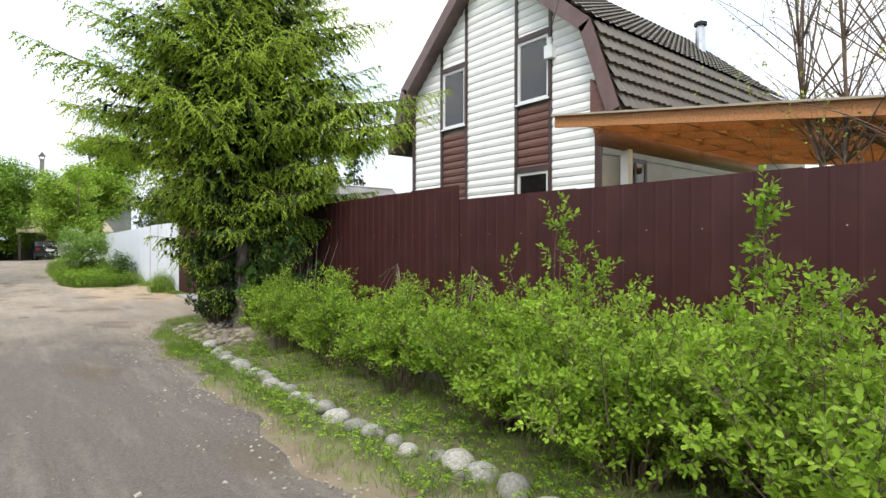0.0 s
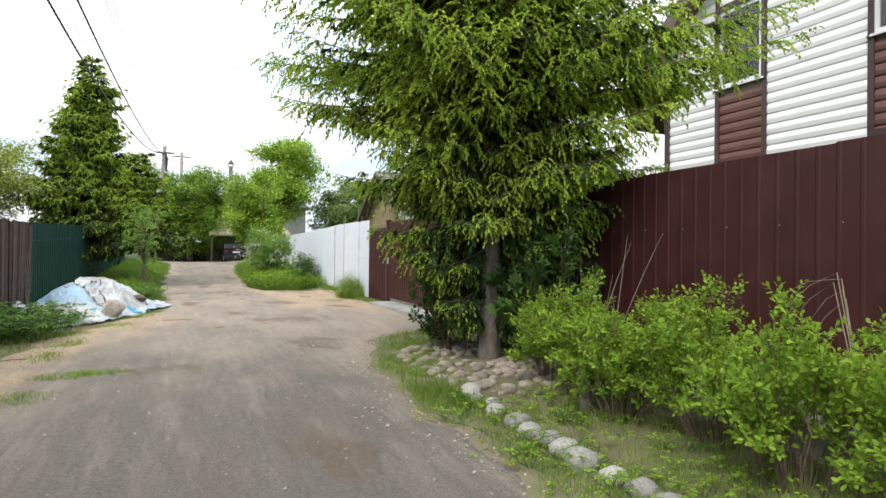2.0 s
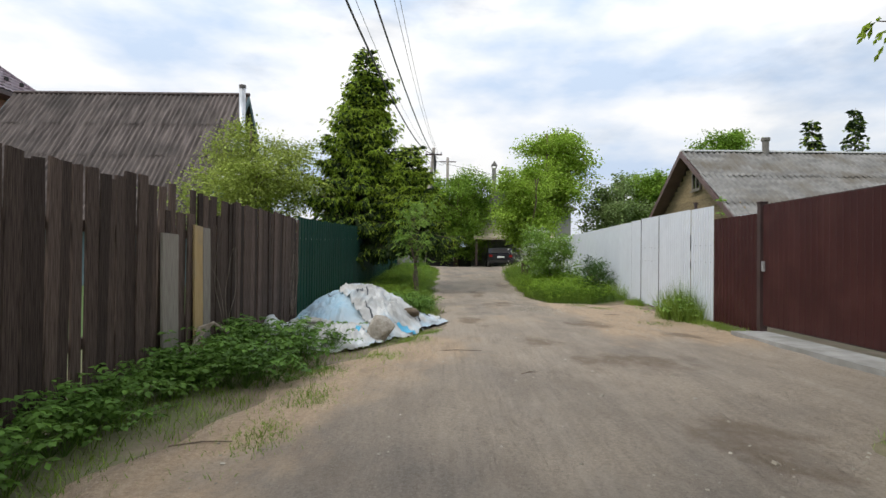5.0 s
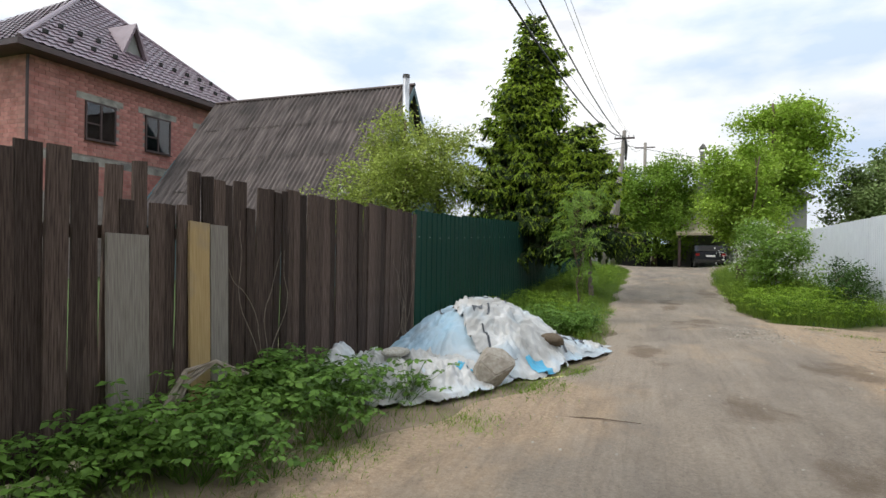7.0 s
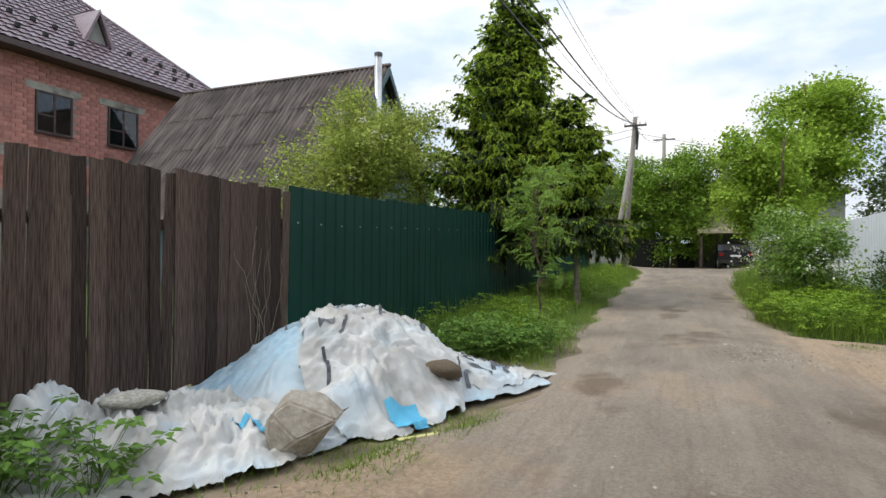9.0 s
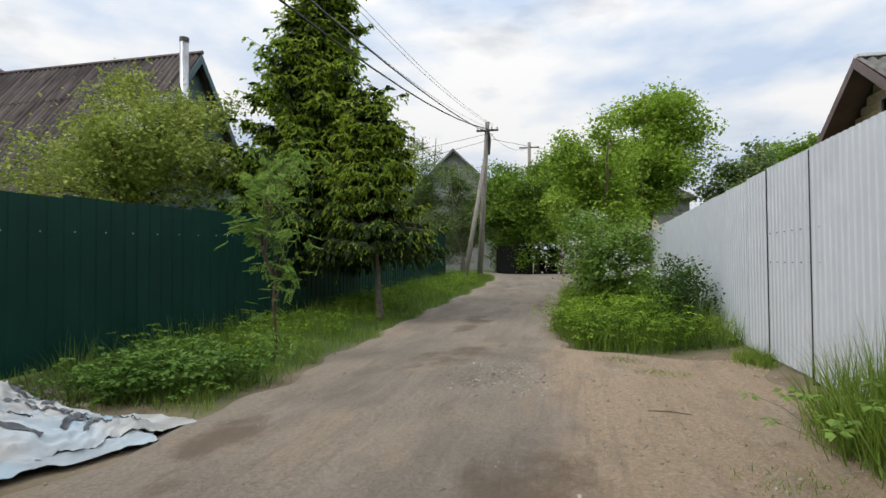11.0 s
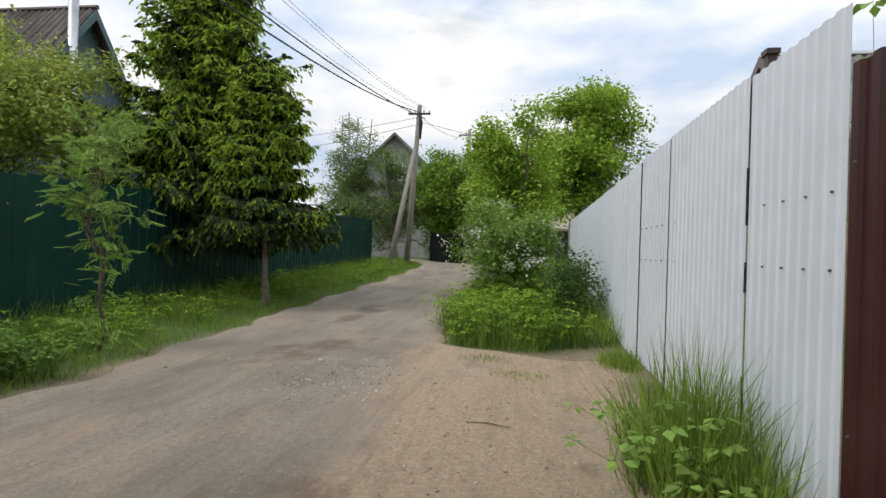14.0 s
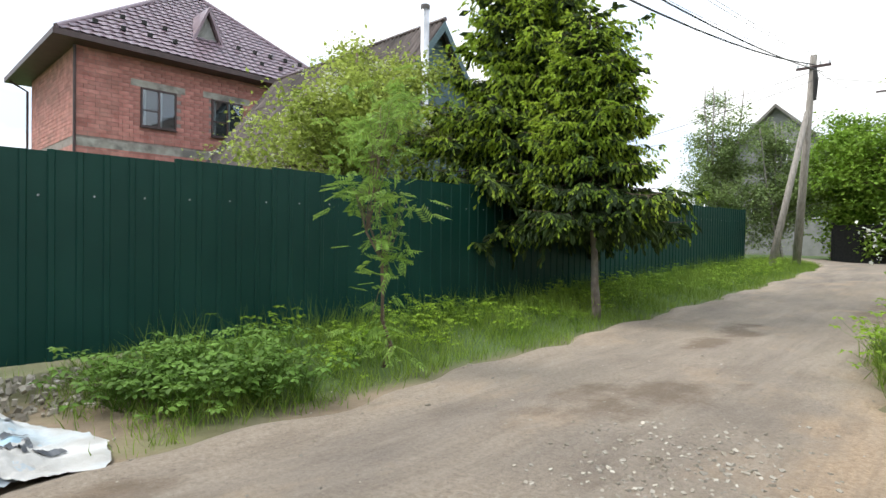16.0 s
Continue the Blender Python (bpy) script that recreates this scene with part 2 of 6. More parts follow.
M_roof_purple = material("plum_metal_tile", (0.185, 0.13, 0.15), (0.27, 0.20, 0.225), 2, 0.36, island=0.08)
M_asbestos = material("brown_grey_slate", (0.060, 0.047, 0.042), (0.20, 0.163, 0.147), 2.6, 0.95, bump=0.3, stretch=(4.5, 0.35, 0.35), c3=(0.045, 0.038, 0.034), c3_scale=0.6, c3_amount=0.7)
M_slate_grey = material("grey_slate", (0.14, 0.135, 0.125), (0.27, 0.26, 0.24), 2.6, 0.95, bump=0.3, stretch=(0.6, 1.5, 1.5), c3=(0.12, 0.10, 0.07), c3_scale=0.9, c3_amount=0.7)
M_teal_wood = material("blue_grey_boards", (0.085, 0.135, 0.15), (0.125, 0.185, 0.20), 6, 0.8, stretch=(1, 1, 5))
M_old_wood = material("old_yellow_boards", (0.20, 0.145, 0.075), (0.34, 0.26, 0.14), 6, 0.85, stretch=(1, 1.0, 9), obj=0.25, bump=0.2)
M_metal_new = material("galvanised_pipe", (0.52, 0.53, 0.54), (0.68, 0.69, 0.70), 4, 0.32, metal=0.85)
M_pole = material("grey_pole", (0.22, 0.195, 0.165), (0.36, 0.33, 0.29), 6, 0.9, stretch=(4, 4, 0.5), bump=0.3)
M_wire = material("black_cable", (0.012, 0.012, 0.012), (0.02, 0.02, 0.02), 3, 0.5)
M_wire_thin = material("aluminium_wire", (0.32, 0.33, 0.34), (0.42, 0.43, 0.44), 3, 0.5, metal=0.3)
M_car = material("dark_car_paint", (0.012, 0.013, 0.018), (0.02, 0.021, 0.028), 1, 0.25)
M_tyre = material("tyre_rubber", (0.015, 0.015, 0.015), (0.03, 0.03, 0.03), 8, 0.9)
M_lamp_red = material("red_lamp_lens", (0.25, 0.01, 0.01), (0.3, 0.02, 0.02), 4, 0.2)
M_plaster = material("grey_plaster", (0.22, 0.22, 0.21), (0.30, 0.30, 0.28), 2, 0.9, bump=0.1)
M_beige_roof = material("beige_roof_sheet", (0.36, 0.30, 0.21), (0.44, 0.37, 0.27), 2, 0.6)
M_curtain = material("grey_curtain", (0.30, 0.32, 0.33), (0.42, 0.44, 0.45), 3, 0.9, stretch=(8, 8, 1))
# near-black slab colour behind windows: the shade of unlit rooms, painted in
M_room_shade = material("room_shade_backing", (0.035, 0.036, 0.038), (0.055, 0.056, 0.058), 2, 0.9)


def glass_material():
    """Thin clear glass: see-through, with a mirror gloss that grows at flat angles."""
    m = bpy.data.materials.new("window_glass")
    m.use_nodes = True
    n, l = m.node_tree.nodes, m.node_tree.links
    n.remove(n["Principled BSDF"])
    clear, gloss, mix, fr = n.new("ShaderNodeBsdfTransparent"), n.new("ShaderNodeBsdfGlossy"), n.new("ShaderNodeMixShader"), n.new("ShaderNodeFresnel")
    clear.inputs["Color"].default_value = (0.88, 0.92, 0.92, 1)
    gloss.inputs["Roughness"].default_value = 0.02
    fr.inputs["IOR"].default_value = 1.9
    l.new(fr.outputs["Fac"], mix.inputs["Fac"])
    l.new(clear.outputs["BSDF"], mix.inputs[1])
    l.new(gloss.outputs["BSDF"], mix.inputs[2])
    l.new(mix.outputs["Shader"], n["Material Output"].inputs["Surface"])
    return m


M_cover = material("translucent_cover", (0.80, 0.66, 0.48), (0.88, 0.75, 0.56), 3, 0.4, transl=0.75)
M_glass = glass_material()


def road_material():
    """Packed grey dirt with sandy patches, old damp stains, wheel tracks along the lane and loose grit."""
    m = bpy.data.materials.new("packed_dirt_road")
    m.use_nodes = True
    n, l = m.node_tree.nodes, m.node_tree.links
    b = n["Principled BSDF"]
    co = n.new("ShaderNodeTexCoord")

    def noise_tex(scale, detail, stretch=(1, 1, 1), shift=(0, 0, 0), rough=0.55):
        mp = n.new("ShaderNodeMapping")
        mp.inputs["Scale"].default_value, mp.inputs["Location"].default_value = stretch, shift
        l.new(co.outputs["Object"], mp.inputs["Vector"])
        t = n.new("ShaderNodeTexNoise")
        t.inputs["Scale"].default_value, t.inputs["Detail"].default_value, t.inputs["Roughness"].default_value = scale, detail, rough
        l.new(mp.outputs["Vector"], t.inputs["Vector"])
        return t.outputs["Fac"]

    def ramp(fac, p0, c0, p1, c1):
        r = n.new("ShaderNodeValToRGB")
        r.color_ramp.elements[0].position, r.color_ramp.elements[0].color = p0, (*c0, 1)
        r.color_ramp.elements[1].position, r.color_ramp.elements[1].color = p1, (*c1, 1)
        l.new(fac, r.inputs["Fac"])
        return r.outputs["Color"]

    def mix(fac, a, c):
        x = n.new("ShaderNodeMix")
        x.data_type = "RGBA"
        l.new(fac, x.inputs["Factor"])
        l.new(a, x.inputs["A"])
        if isinstance(c, tuple):
            x.inputs["B"].default_value = (*c, 1)
        else:
            l.new(c, x.inputs["B"])
        return x.outputs["Result"]

    def attr(name, fac, weight=1.0):
        a = n.new("ShaderNodeAttribute")
        a.attribute_name = name
        x = n.new("ShaderNodeMath")
        x.operation = "MULTIPLY_ADD"
        l.new(fac, x.inputs[0])
        x.inputs[1].default_value = weight
        l.new(a.outputs["Fac"], x.inputs[2])
        return x.outputs[0]

    grit = ramp(noise_tex(42, 10, rough=0.8), 0.34, (0.118, 0.10, 0.083), 0.66, (0.255, 0.223, 0.19))
    dirt = ramp(noise_tex(34, 10, rough=0.8), 0.34, (0.25, 0.202, 0.152), 0.66, (0.47, 0.392, 0.305))
    sand = ramp(noise_tex(30, 10, rough=0.8), 0.34, (0.32, 0.225, 0.145), 0.66, (0.60, 0.455, 0.31))
    # paler dirt further along the lane, warm sand on the trodden borders
    c = mix(ramp(attr("sandy", noise_tex(0.8, 9, (1, 0.5, 1), rough=0.65)), 0.58, (0, 0, 0), 0.95, (1, 1, 1)), grit, dirt)
    c = mix(ramp(attr("warm", noise_tex(1.1, 9, (1, 0.6, 1), (5, 5, 0), 0.65)), 0.75, (0, 0, 0), 1.2, (1, 1, 1)), c, sand)
    dust = ramp(noise_tex(1.3, 9, (2.2, 0.28, 1), (3, 0, 0), 0.65), 0.50, (0, 0, 0), 0.70, (0.38, 0.38, 0.38))
    c = mix(dust, c, (0.47, 0.40, 0.32))
    blot = ramp(noise_tex(1.7, 10, (1.2, 0.45, 1), (1, 5, 0), 0.7), 0.52, (0, 0, 0), 0.68, (0.5, 0.5, 0.5))
    c = mix(blot, c, (0.20, 0.16, 0.122))
    # wheel marks along the lane
    marks = ramp(noise_tex(5.0, 6, (3.2, 0.10, 1), (4, 1, 0), 0.6), 0.53, (0, 0, 0), 0.63, (0.18, 0.18, 0.18))
    c = mix(marks, c, (0.19, 0.155, 0.12))
    scuff = ramp(noise_tex(12, 8, (1.0, 0.7, 1), (4, 1, 0), 0.75), 0.57, (0, 0, 0), 0.68, (0.35, 0.35, 0.35))
    c = mix(scuff, c, (0.15, 0.122, 0.095))
    # old puddle stains with ragged borders
    damp = ramp(attr("puddle", noise_tex(2.0, 9, (1, 0.7, 1), (7, 2, 0), 0.65)), 0.70, (0, 0, 0), 0.88, (0.72, 0.72, 0.72))
    c = mix(damp, c, (0.165, 0.12, 0.08))
    speck = ramp(noise_tex(120, 4, rough=0.7), 0.60, (0, 0, 0), 0.68, (0.7, 0.7, 0.7))
    c = mix(speck, c, (0.42, 0.39, 0.35))
    crumb = ramp(noise_tex(75, 4, (1, 1, 1), (2, 2, 0), 0.7), 0.60, (0, 0, 0), 0.68, (0.6, 0.6, 0.6))
    c = mix(crumb, c, (0.10, 0.085, 0.07))
    l.new(c, b.inputs["Base Color"])
    b.inputs["Roughness"].default_value = 0.93
    b.inputs["Specular IOR Level"].default_value = 0.25
    bp = n.new("ShaderNodeBump")
    bp.inputs["Strength"].default_value, bp.inputs["Distance"].default_value = 1.0, 0.05
    h = n.new("ShaderNodeMath")
    h.operation = "MULTIPLY_ADD"
    l.new(noise_tex(55, 8, rough=0.75), h.inputs[0])
    h.inputs[1].default_value = 0.5
    l.new(noise_tex(6, 6, (1.5, 0.5, 1)), h.inputs[2])
    l.new(h.outputs[0], bp.inputs["Height"])
    l.new(bp.outputs["Normal"], b.inputs["Normal"])
    return m


M_road = road_material()


# ---- building helpers ----
class Geo:
    """Collects vertices and faces in world metres."""

    def __init__(self):
        self.v, self.f = [], []

    def face(self, *pts):
        k = len(self.v)
        self.v += [tuple(p) for p in pts]
        self.f.append(tuple(range(k, k + len(pts))))
        return self

    def box(self, a, b, m=None):
        (x0, y0, z0), (x1, y1, z1) = a, b
        k = len(self.v)
        pts = [(x0, y0, z0), (x1, y0, z0), (x1, y1, z0), (x0, y1, z0), (x0, y0, z1), (x1, y0, z1), (x1, y1, z1), (x0, y1, z1)]
        self.v += [tuple(m @ Vector(p)) for p in pts] if m else pts
        self.f += [tuple(k + i for i in q) for q in ((3, 2, 1, 0), (4, 5, 6, 7), (0, 1, 5, 4), (1, 2, 6, 5), (2, 3, 7, 6), (3, 0, 4, 7))]
        return self

    def tube(self, pts, radii, n=7):
        pts = [Vector(p) for p in pts]
        radii = radii if hasattr(radii, "__len__") else [radii] * len(pts)
        k = len(self.v)
        for i, p in enumerate(pts):
            d = (pts[min(i + 1, len(pts) - 1)] - pts[max(i - 1, 0)]).normalized()
            s = d.cross(Vector((0.31, 0.87, 0.11))).normalized()
            u = s.cross(d)
            for j in range(n):
                a = 2 * math.pi * j / n
                self.v.append(tuple(p + (s * math.cos(a) + u * math.sin(a)) * radii[i]))
        for i in range(len(pts) - 1):
            for j in range(n):
                a, b = k + i * n + j, k + i * n + (j + 1) % n
                self.f.append((a, b, b + n, a + n))
        self.f.append(tuple(k + j for j in reversed(range(n))))
        self.f.append(tuple(k + (len(pts) - 1) * n + j for j in range(n)))
        return self

    def prism(self, poly, shift):
        """A flat polygon of 3D points, pushed along shift into a solid."""
        k, n, s = len(self.v), len(poly), Vector(shift)
        self.v += [tuple(p) for p in poly] + [tuple(Vector(p) + s) for p in poly]
        self.f.append(tuple(k + i for i in range(n)))
        self.f.append(tuple(k + n + i for i in reversed(range(n))))
        for i in range(n):
            j = (i + 1) % n
            self.f.append((k + j, k + i, k + n + i, k + n + j))
        return self

    def mesh(self, name):
        me = bpy.data.meshes.new(name)
        me.from_pydata(self.v, [], self.f)
        me.validate()
        bm = bmesh.new()
        bm.from_mesh(me)
        bmesh.ops.recalc_face_normals(bm, faces=bm.faces)
        bm.to_mesh(me)
        bm.free()
        return me


def mesh_from_arrays(name, verts, faces):
    """A mesh from an n x 3 array of places and an m x k array of corner numbers."""
    me = bpy.data.meshes.new(name)
    verts, faces = np.asarray(verts, dtype=np.float32), np.asarray(faces, dtype=np.int32)
    m, k = faces.shape
    me.vertices.add(len(verts))
    me.vertices.foreach_set("co", verts.ravel())
    me.loops.add(m * k)
    me.loops.foreach_set("vertex_index", faces.ravel())
    me.polygons.add(m)
    me.polygons.foreach_set("loop_start", np.arange(0, m * k, k, dtype=np.int32))
    me.polygons.foreach_set("loop_total", np.full(m, k, dtype=np.int32))
    me.update(calc_edges=True)
    return me


def flat(me):
    """Sharp edges between all faces of a mesh."""
    me.polygons.foreach_set("use_smooth", [False] * len(me.polygons))
    return me


def thing(name, label, category, at=(0, 0, 0), group="", kind=""):
    ob = new(name)
    ob.empty_display_size = 0.1
    ob.matrix_basis = Matrix.Translation(at)
    return tagged(ob, label, category, group, kind)


def part(name, geo, mat, parent, label="", at=None, kind="", smooth=False):
    """One mesh under a thing or under a part; its vertices are in world metres, or about the place at."""
    me = geo.mesh(name) if isinstance(geo, Geo) else geo
    if mat and not me.materials:
        me.materials.append(mat)
    if smooth:
        me.polygons.foreach_set("use_smooth", [True] * len(me.polygons))
    ob = new(name, me)
    if parent:
        ob.parent = parent
        if parent.type == "EMPTY":
            ob.matrix_parent_inverse = parent.matrix_basis.inverted()
    if at is not None:
        ob.matrix_basis = at if isinstance(at, Matrix) else Matrix.Translation(at)
    return tagged(ob, label, kind=kind)


def solid(name, geo, mat, label, category, group="", kind="", smooth=False):
    ob = part(name, geo, mat, None, label, kind=kind, smooth=smooth)
    return tagged(ob, category=category, group=group)


def unit(a):
    return a / np.maximum(np.linalg.norm(a, axis=-1, keepdims=True), 1e-9)


def scatter(name, template, faces, places, axes, normals, sizes, widths=None):
    """One mesh of many small pieces: template columns run along the axis, to the side and along the normal."""
    t = np.asarray(template, float)
    axes = unit(axes)
    side = unit(np.cross(axes, normals))
    nor = np.cross(side, axes)
    s = np.asarray(sizes, float).reshape(-1, 1, 1)
    w = s if widths is None else np.asarray(widths, float).reshape(-1, 1, 1)
    v = places[:, None, :] + axes[:, None, :] * t[None, :, 0:1] * s + side[:, None, :] * t[None, :, 1:2] * w + nor[:, None, :] * t[None, :, 2:3] * w
    f = np.asarray(faces)[None] + (np.arange(len(places)) * len(t))[:, None, None]
    return mesh_from_arrays(name, v.reshape(-1, 3), f.reshape(-1, np.asarray(faces).shape[1]))


LEAF = ([(0, 0, 0), (0.48, -0.34, 0.08), (1, 0, -0.05), (0.48, 0.34, 0.08)], [(0, 1, 2), (0, 2, 3)])
BLADE = ([(0, -0.5, 0), (0, 0.5, 0), (0.5, 0.38, 0.0), (0.5, -0.38, 0.0), (1.0, 0.0, 6.0), (1.0, 0.0, 6.0)], [(0, 1, 2, 3), (3, 2, 4, 5)])
MAPLE = ([(0, 0, 0), (0.05, -0.42, 0), (0.30, -0.30, 0.03), (0.50, -0.52, 0), (0.62, -0.20, 0.03), (1.0, 0, -0.06), (0.62, 0.20, 0.03), (0.50, 0.52, 0), (0.30, 0.30, 0.03), (0.05, 0.42, 0)],
         [(0, 1, 2), (0, 2, 3), (0, 3, 4), (0, 4, 5), (0, 5, 6), (0, 6, 7), (0, 7, 8), (0, 8, 9)])
SHOOT = ([(0, 0, 0), (0.60, -0.20, 0.03), (1.0, 0, -0.04), (0.60, 0.20, 0.03), (0.0, 0, 0.0), (0.58, 0, -0.19), (1.0, 0, -0.04), (0.58, 0, 0.20)],
         [(0, 1, 2, 3), (4, 5, 6, 7)])
OVAL = ([(0, 0, 0), (0.26, -0.24, 0.05), (0.68, -0.27, 0.05), (1.0, 0, -0.05), (0.68, 0.27, 0.05), (0.26, 0.24, 0.05)], [(0, 1, 2, 3), (0, 3, 4, 5)])
_pv, _pf = [(0, -0.012, 0), (0, 0.012, 0), (1, 0.006, -0.1), (1, -0.006, -0.1)], [(0, 1, 2), (0, 2, 3)]
for _i in range(6):
    for _s in (-1, 1):
        _a = 0.22 + 0.14 * _i
        _k = len(_pv)
        _z = -0.1 * _a
        _pv += [(_a, 0, _z), (_a + 0.12, _s * 0.13, _z + 0.02), (_a + 0.20, _s * 0.32, _z - 0.05), (_a + 0.04, _s * 0.19, _z + 0.02)]
        _pf += [(_k, _k + 1, _k + 2), (_k, _k + 2, _k + 3)]
PINNATE = (_pv, _pf)


def step(a, b, x):
    t = np.clip((np.asarray(x, float) - a) / (b - a), 0, 1)
    return t * t * (3 - 2 * t)


# ---- ground and road ----
ROAD_L = ([-14, 8, 11.2, 13, 14.5, 16, 17.2, 19.6, 23.5, 29, 36, 41, 44, 46.5, 49], [-3.3, -3.3, -3.2, -3.0, -2.75, -2.3, -1.65, -1.2, -1.45, -1.6, -1.5, -1.6, -2.2, -4.5, -5])
ROAD_R = ([-14, 2.4, 4.3, 7.4, 8.7, 10.5, 12.2, 12.7, 13.3, 19, 23.5, 24.0, 24.5, 25.8, 33, 40, 45, 49], [1.0, 1.05, 1.22, 1.42, 1.4, 1.7, 2.2, 3.0, 4.0, 4.12, 4.12, 2.7, 2.0, 1.65, 1.7, 2.2, 3.4, 5.0])


def road_left(y):
    return np.interp(y, *ROAD_L) + 0.09 * np.sin(y * 2.1) + 0.06 * np.sin(y * 5.3 + 1)


def road_right(y):
    return np.interp(y, *ROAD_R) + 0.07 * np.sin(y * 2.7 + 2) + 0.05 * np.sin(y * 6.1)


def ground_z(x, y):
    x, y = np.asarray(x, float), np.asarray(y, float)
    z = 0.56 * step(23, 44, y) + 0.06 * np.sin(x * 0.9 + y * 0.35) * 0.25
    z = z + 0.10 * step(1.6, 3.2, x) * (1 - step(9.5, 13, y)) + 0.12 * step(2.2, 4.3, x) * step(23.6, 25.5, y)
    z = z + 0.13 * step(-1.6, -3.2, x) * step(19.5, 22, y) + 0.10 * step(3.2, 4.2, x)
    return z


def axis_steps(lo, hi, d, far):
    mid = np.arange(lo, hi + d / 2, d)
    out = []
    g = d
    p = hi
    while p < far:
        g *= 1.5
        p += g
        out.append(p)
    return np.concatenate([[lo + hi - q for q in reversed(out)], mid, out])


def grid_mesh(name, xs, ys, zf):
    X, Y = np.meshgrid(xs, ys)
    Z = zf(X, Y)
    v = np.stack([X, Y, Z], -1).reshape(-1, 3)
    nx, ny = len(xs), len(ys)
    i = (np.arange(ny - 1)[:, None] * nx + np.arange(nx - 1)[None]).ravel()
    return mesh_from_arrays(name, v, np.stack([i, i + 1, i + nx + 1, i + nx], -1))


ground_mesh = grid_mesh("ground", axis_steps(-9, 11, 0.25, 2500), axis_steps(-9, 55, 0.25, 2500), ground_z)
co_g = np.empty(len(ground_mesh.vertices) * 3, dtype=np.float32)
ground_mesh.vertices.foreach_get("co", co_g)
co_g = co_g.reshape(-1, 3)
gx_, gy_ = co_g[:, 0], co_g[:, 1]
turf = np.maximum.reduce([step(-1.2, -1.7, gx_) * step(20.0, 21.5, gy_), step(1.6, 2.2, gx_) * step(23.9, 24.6, gy_), step(5, 7, np.abs(gx_)), 0.35 * step(1.2, 1.6, gx_) * (1 - step(12, 13, gy_)), 0.5 * step(-3.0, -3.4, gx_)])
turf_at = ground_mesh.attributes.new("turf", "FLOAT", "POINT")
turf_at.data.foreach_set("value", turf.astype(np.float32))
ground = part("ground", ground_mesh, M_soil, None, "brown soil with sparse grass along the lane", kind="structure", smooth=True)


def lane_z(x, y):
    """The lane's surface, a little raised between its borders, with shallow ruts."""
    u = (x - road_left(y)) / (road_right(y) - road_left(y))
    edge = step(0, 0.06, u) * step(1.0, 0.94, u)
    rut = 0.012 * np.sin(x * 3.1 + 0.6 * np.sin(y * 0.4)) + 0.008 * np.sin(y * 1.7 + x) + 0.006 * np.sin(y * 4.1 - x * 3)
    return ground_z(x, y) - 0.03 + edge * (0.075 + rut)


def top_z(x, y):
    return np.maximum(ground_z(x, y), lane_z(x, y))


# old puddle stains: x, y, half axes, turn
PUDDLES = ((0.75, 3.3, 0.35, 0.7, 0.2), (-0.9, 10.6, 0.55, 0.5, 0), (1.2, 12.1, 0.55, 0.9, 0.3), (1.35, 15.1, 0.95, 0.9, 0), (0.4, 16.6, 0.4, 0.8, 0), (1.8, 18.9, 0.6, 1.2, 0.2),
           (0.4, 23.2, 0.5, 1.5, -0.4), (0.0, 27.0, 0.35, 1.6, 0), (1.2, 30.5, 0.4, 1.5, 0), (-0.5, 19.4, 0.3, 1.0, 0.1), (2.9, 17.6, 0.5, 0.5, 0), (-1.4, 6.0, 0.35, 0.9, 0), (0.2, 7.4, 0.4, 1.0, 0.2))


def build_road():
    ys = np.arange(-14, 49.01, 0.16)
    us = np.concatenate([[0.0, 0.012, 0.03], np.linspace(0.06, 0.94, 34), [0.97, 0.988, 1.0]])
    Y, U = np.meshgrid(ys, us, indexing="ij")
    L, R = road_left(ys)[:, None], road_right(ys)[:, None]
    X = L + (R - L) * U
    Z = lane_z(X, Y)
    v = np.stack([X, Y, Z], -1).reshape(-1, 3)
    nx, ny = len(us), len(ys)
    i = (np.arange(ny - 1)[:, None] * nx + np.arange(nx - 1)[None]).ravel()
    me = mesh_from_arrays("road", v, np.stack([i, i + 1, i + nx + 1, i + nx], -1))
    sandy = 0.46 * step(5, 14, Y) + 0.25 * step(0.75, 1.0, U) + 0.28 * step(0.22, 0.0, U) - 0.10 + 0.25 * step(2.0, 3.4, X) * step(16, 19, Y) - 0.12 * step(27, 36, Y)
    pud = np.zeros_like(X)
    for px, py, rx, ry, turn in PUDDLES:
        ca, sa = math.cos(turn), math.sin(turn)
        u, w = ((X - px) * ca + (Y - py) * sa) / rx, (-(X - px) * sa + (Y - py) * ca) / ry
        pud = np.maximum(pud, 0.36 * np.exp(-(u * u + w * w) ** 1.5))
    at = me.attributes.new("puddle", "FLOAT", "POINT")
    at.data.foreach_set("value", pud.astype(np.float32).ravel())
    warm = step(1.2, 2.8, X) * step(15.5, 18.5, Y) * (1 - step(24.5, 27, Y)) + step(0.34, 0.05, U) * step(6, 9, Y) * (1 - step(16, 18, Y)) + 0.35 * step(10, 20, Y)
    at = me.attributes.new("warm", "FLOAT", "POINT")
    at.data.foreach_set("value", (0.62 * warm).astype(np.float32).ravel())
    at = me.attributes.new("sandy", "FLOAT", "POINT")
    at.data.foreach_set("value", sandy.astype(np.float32).ravel())
    return me


road = part("road", build_road(), M_road, None, "packed grey-brown dirt lane with sandy patches and damp stains", kind="structure", smooth=True)


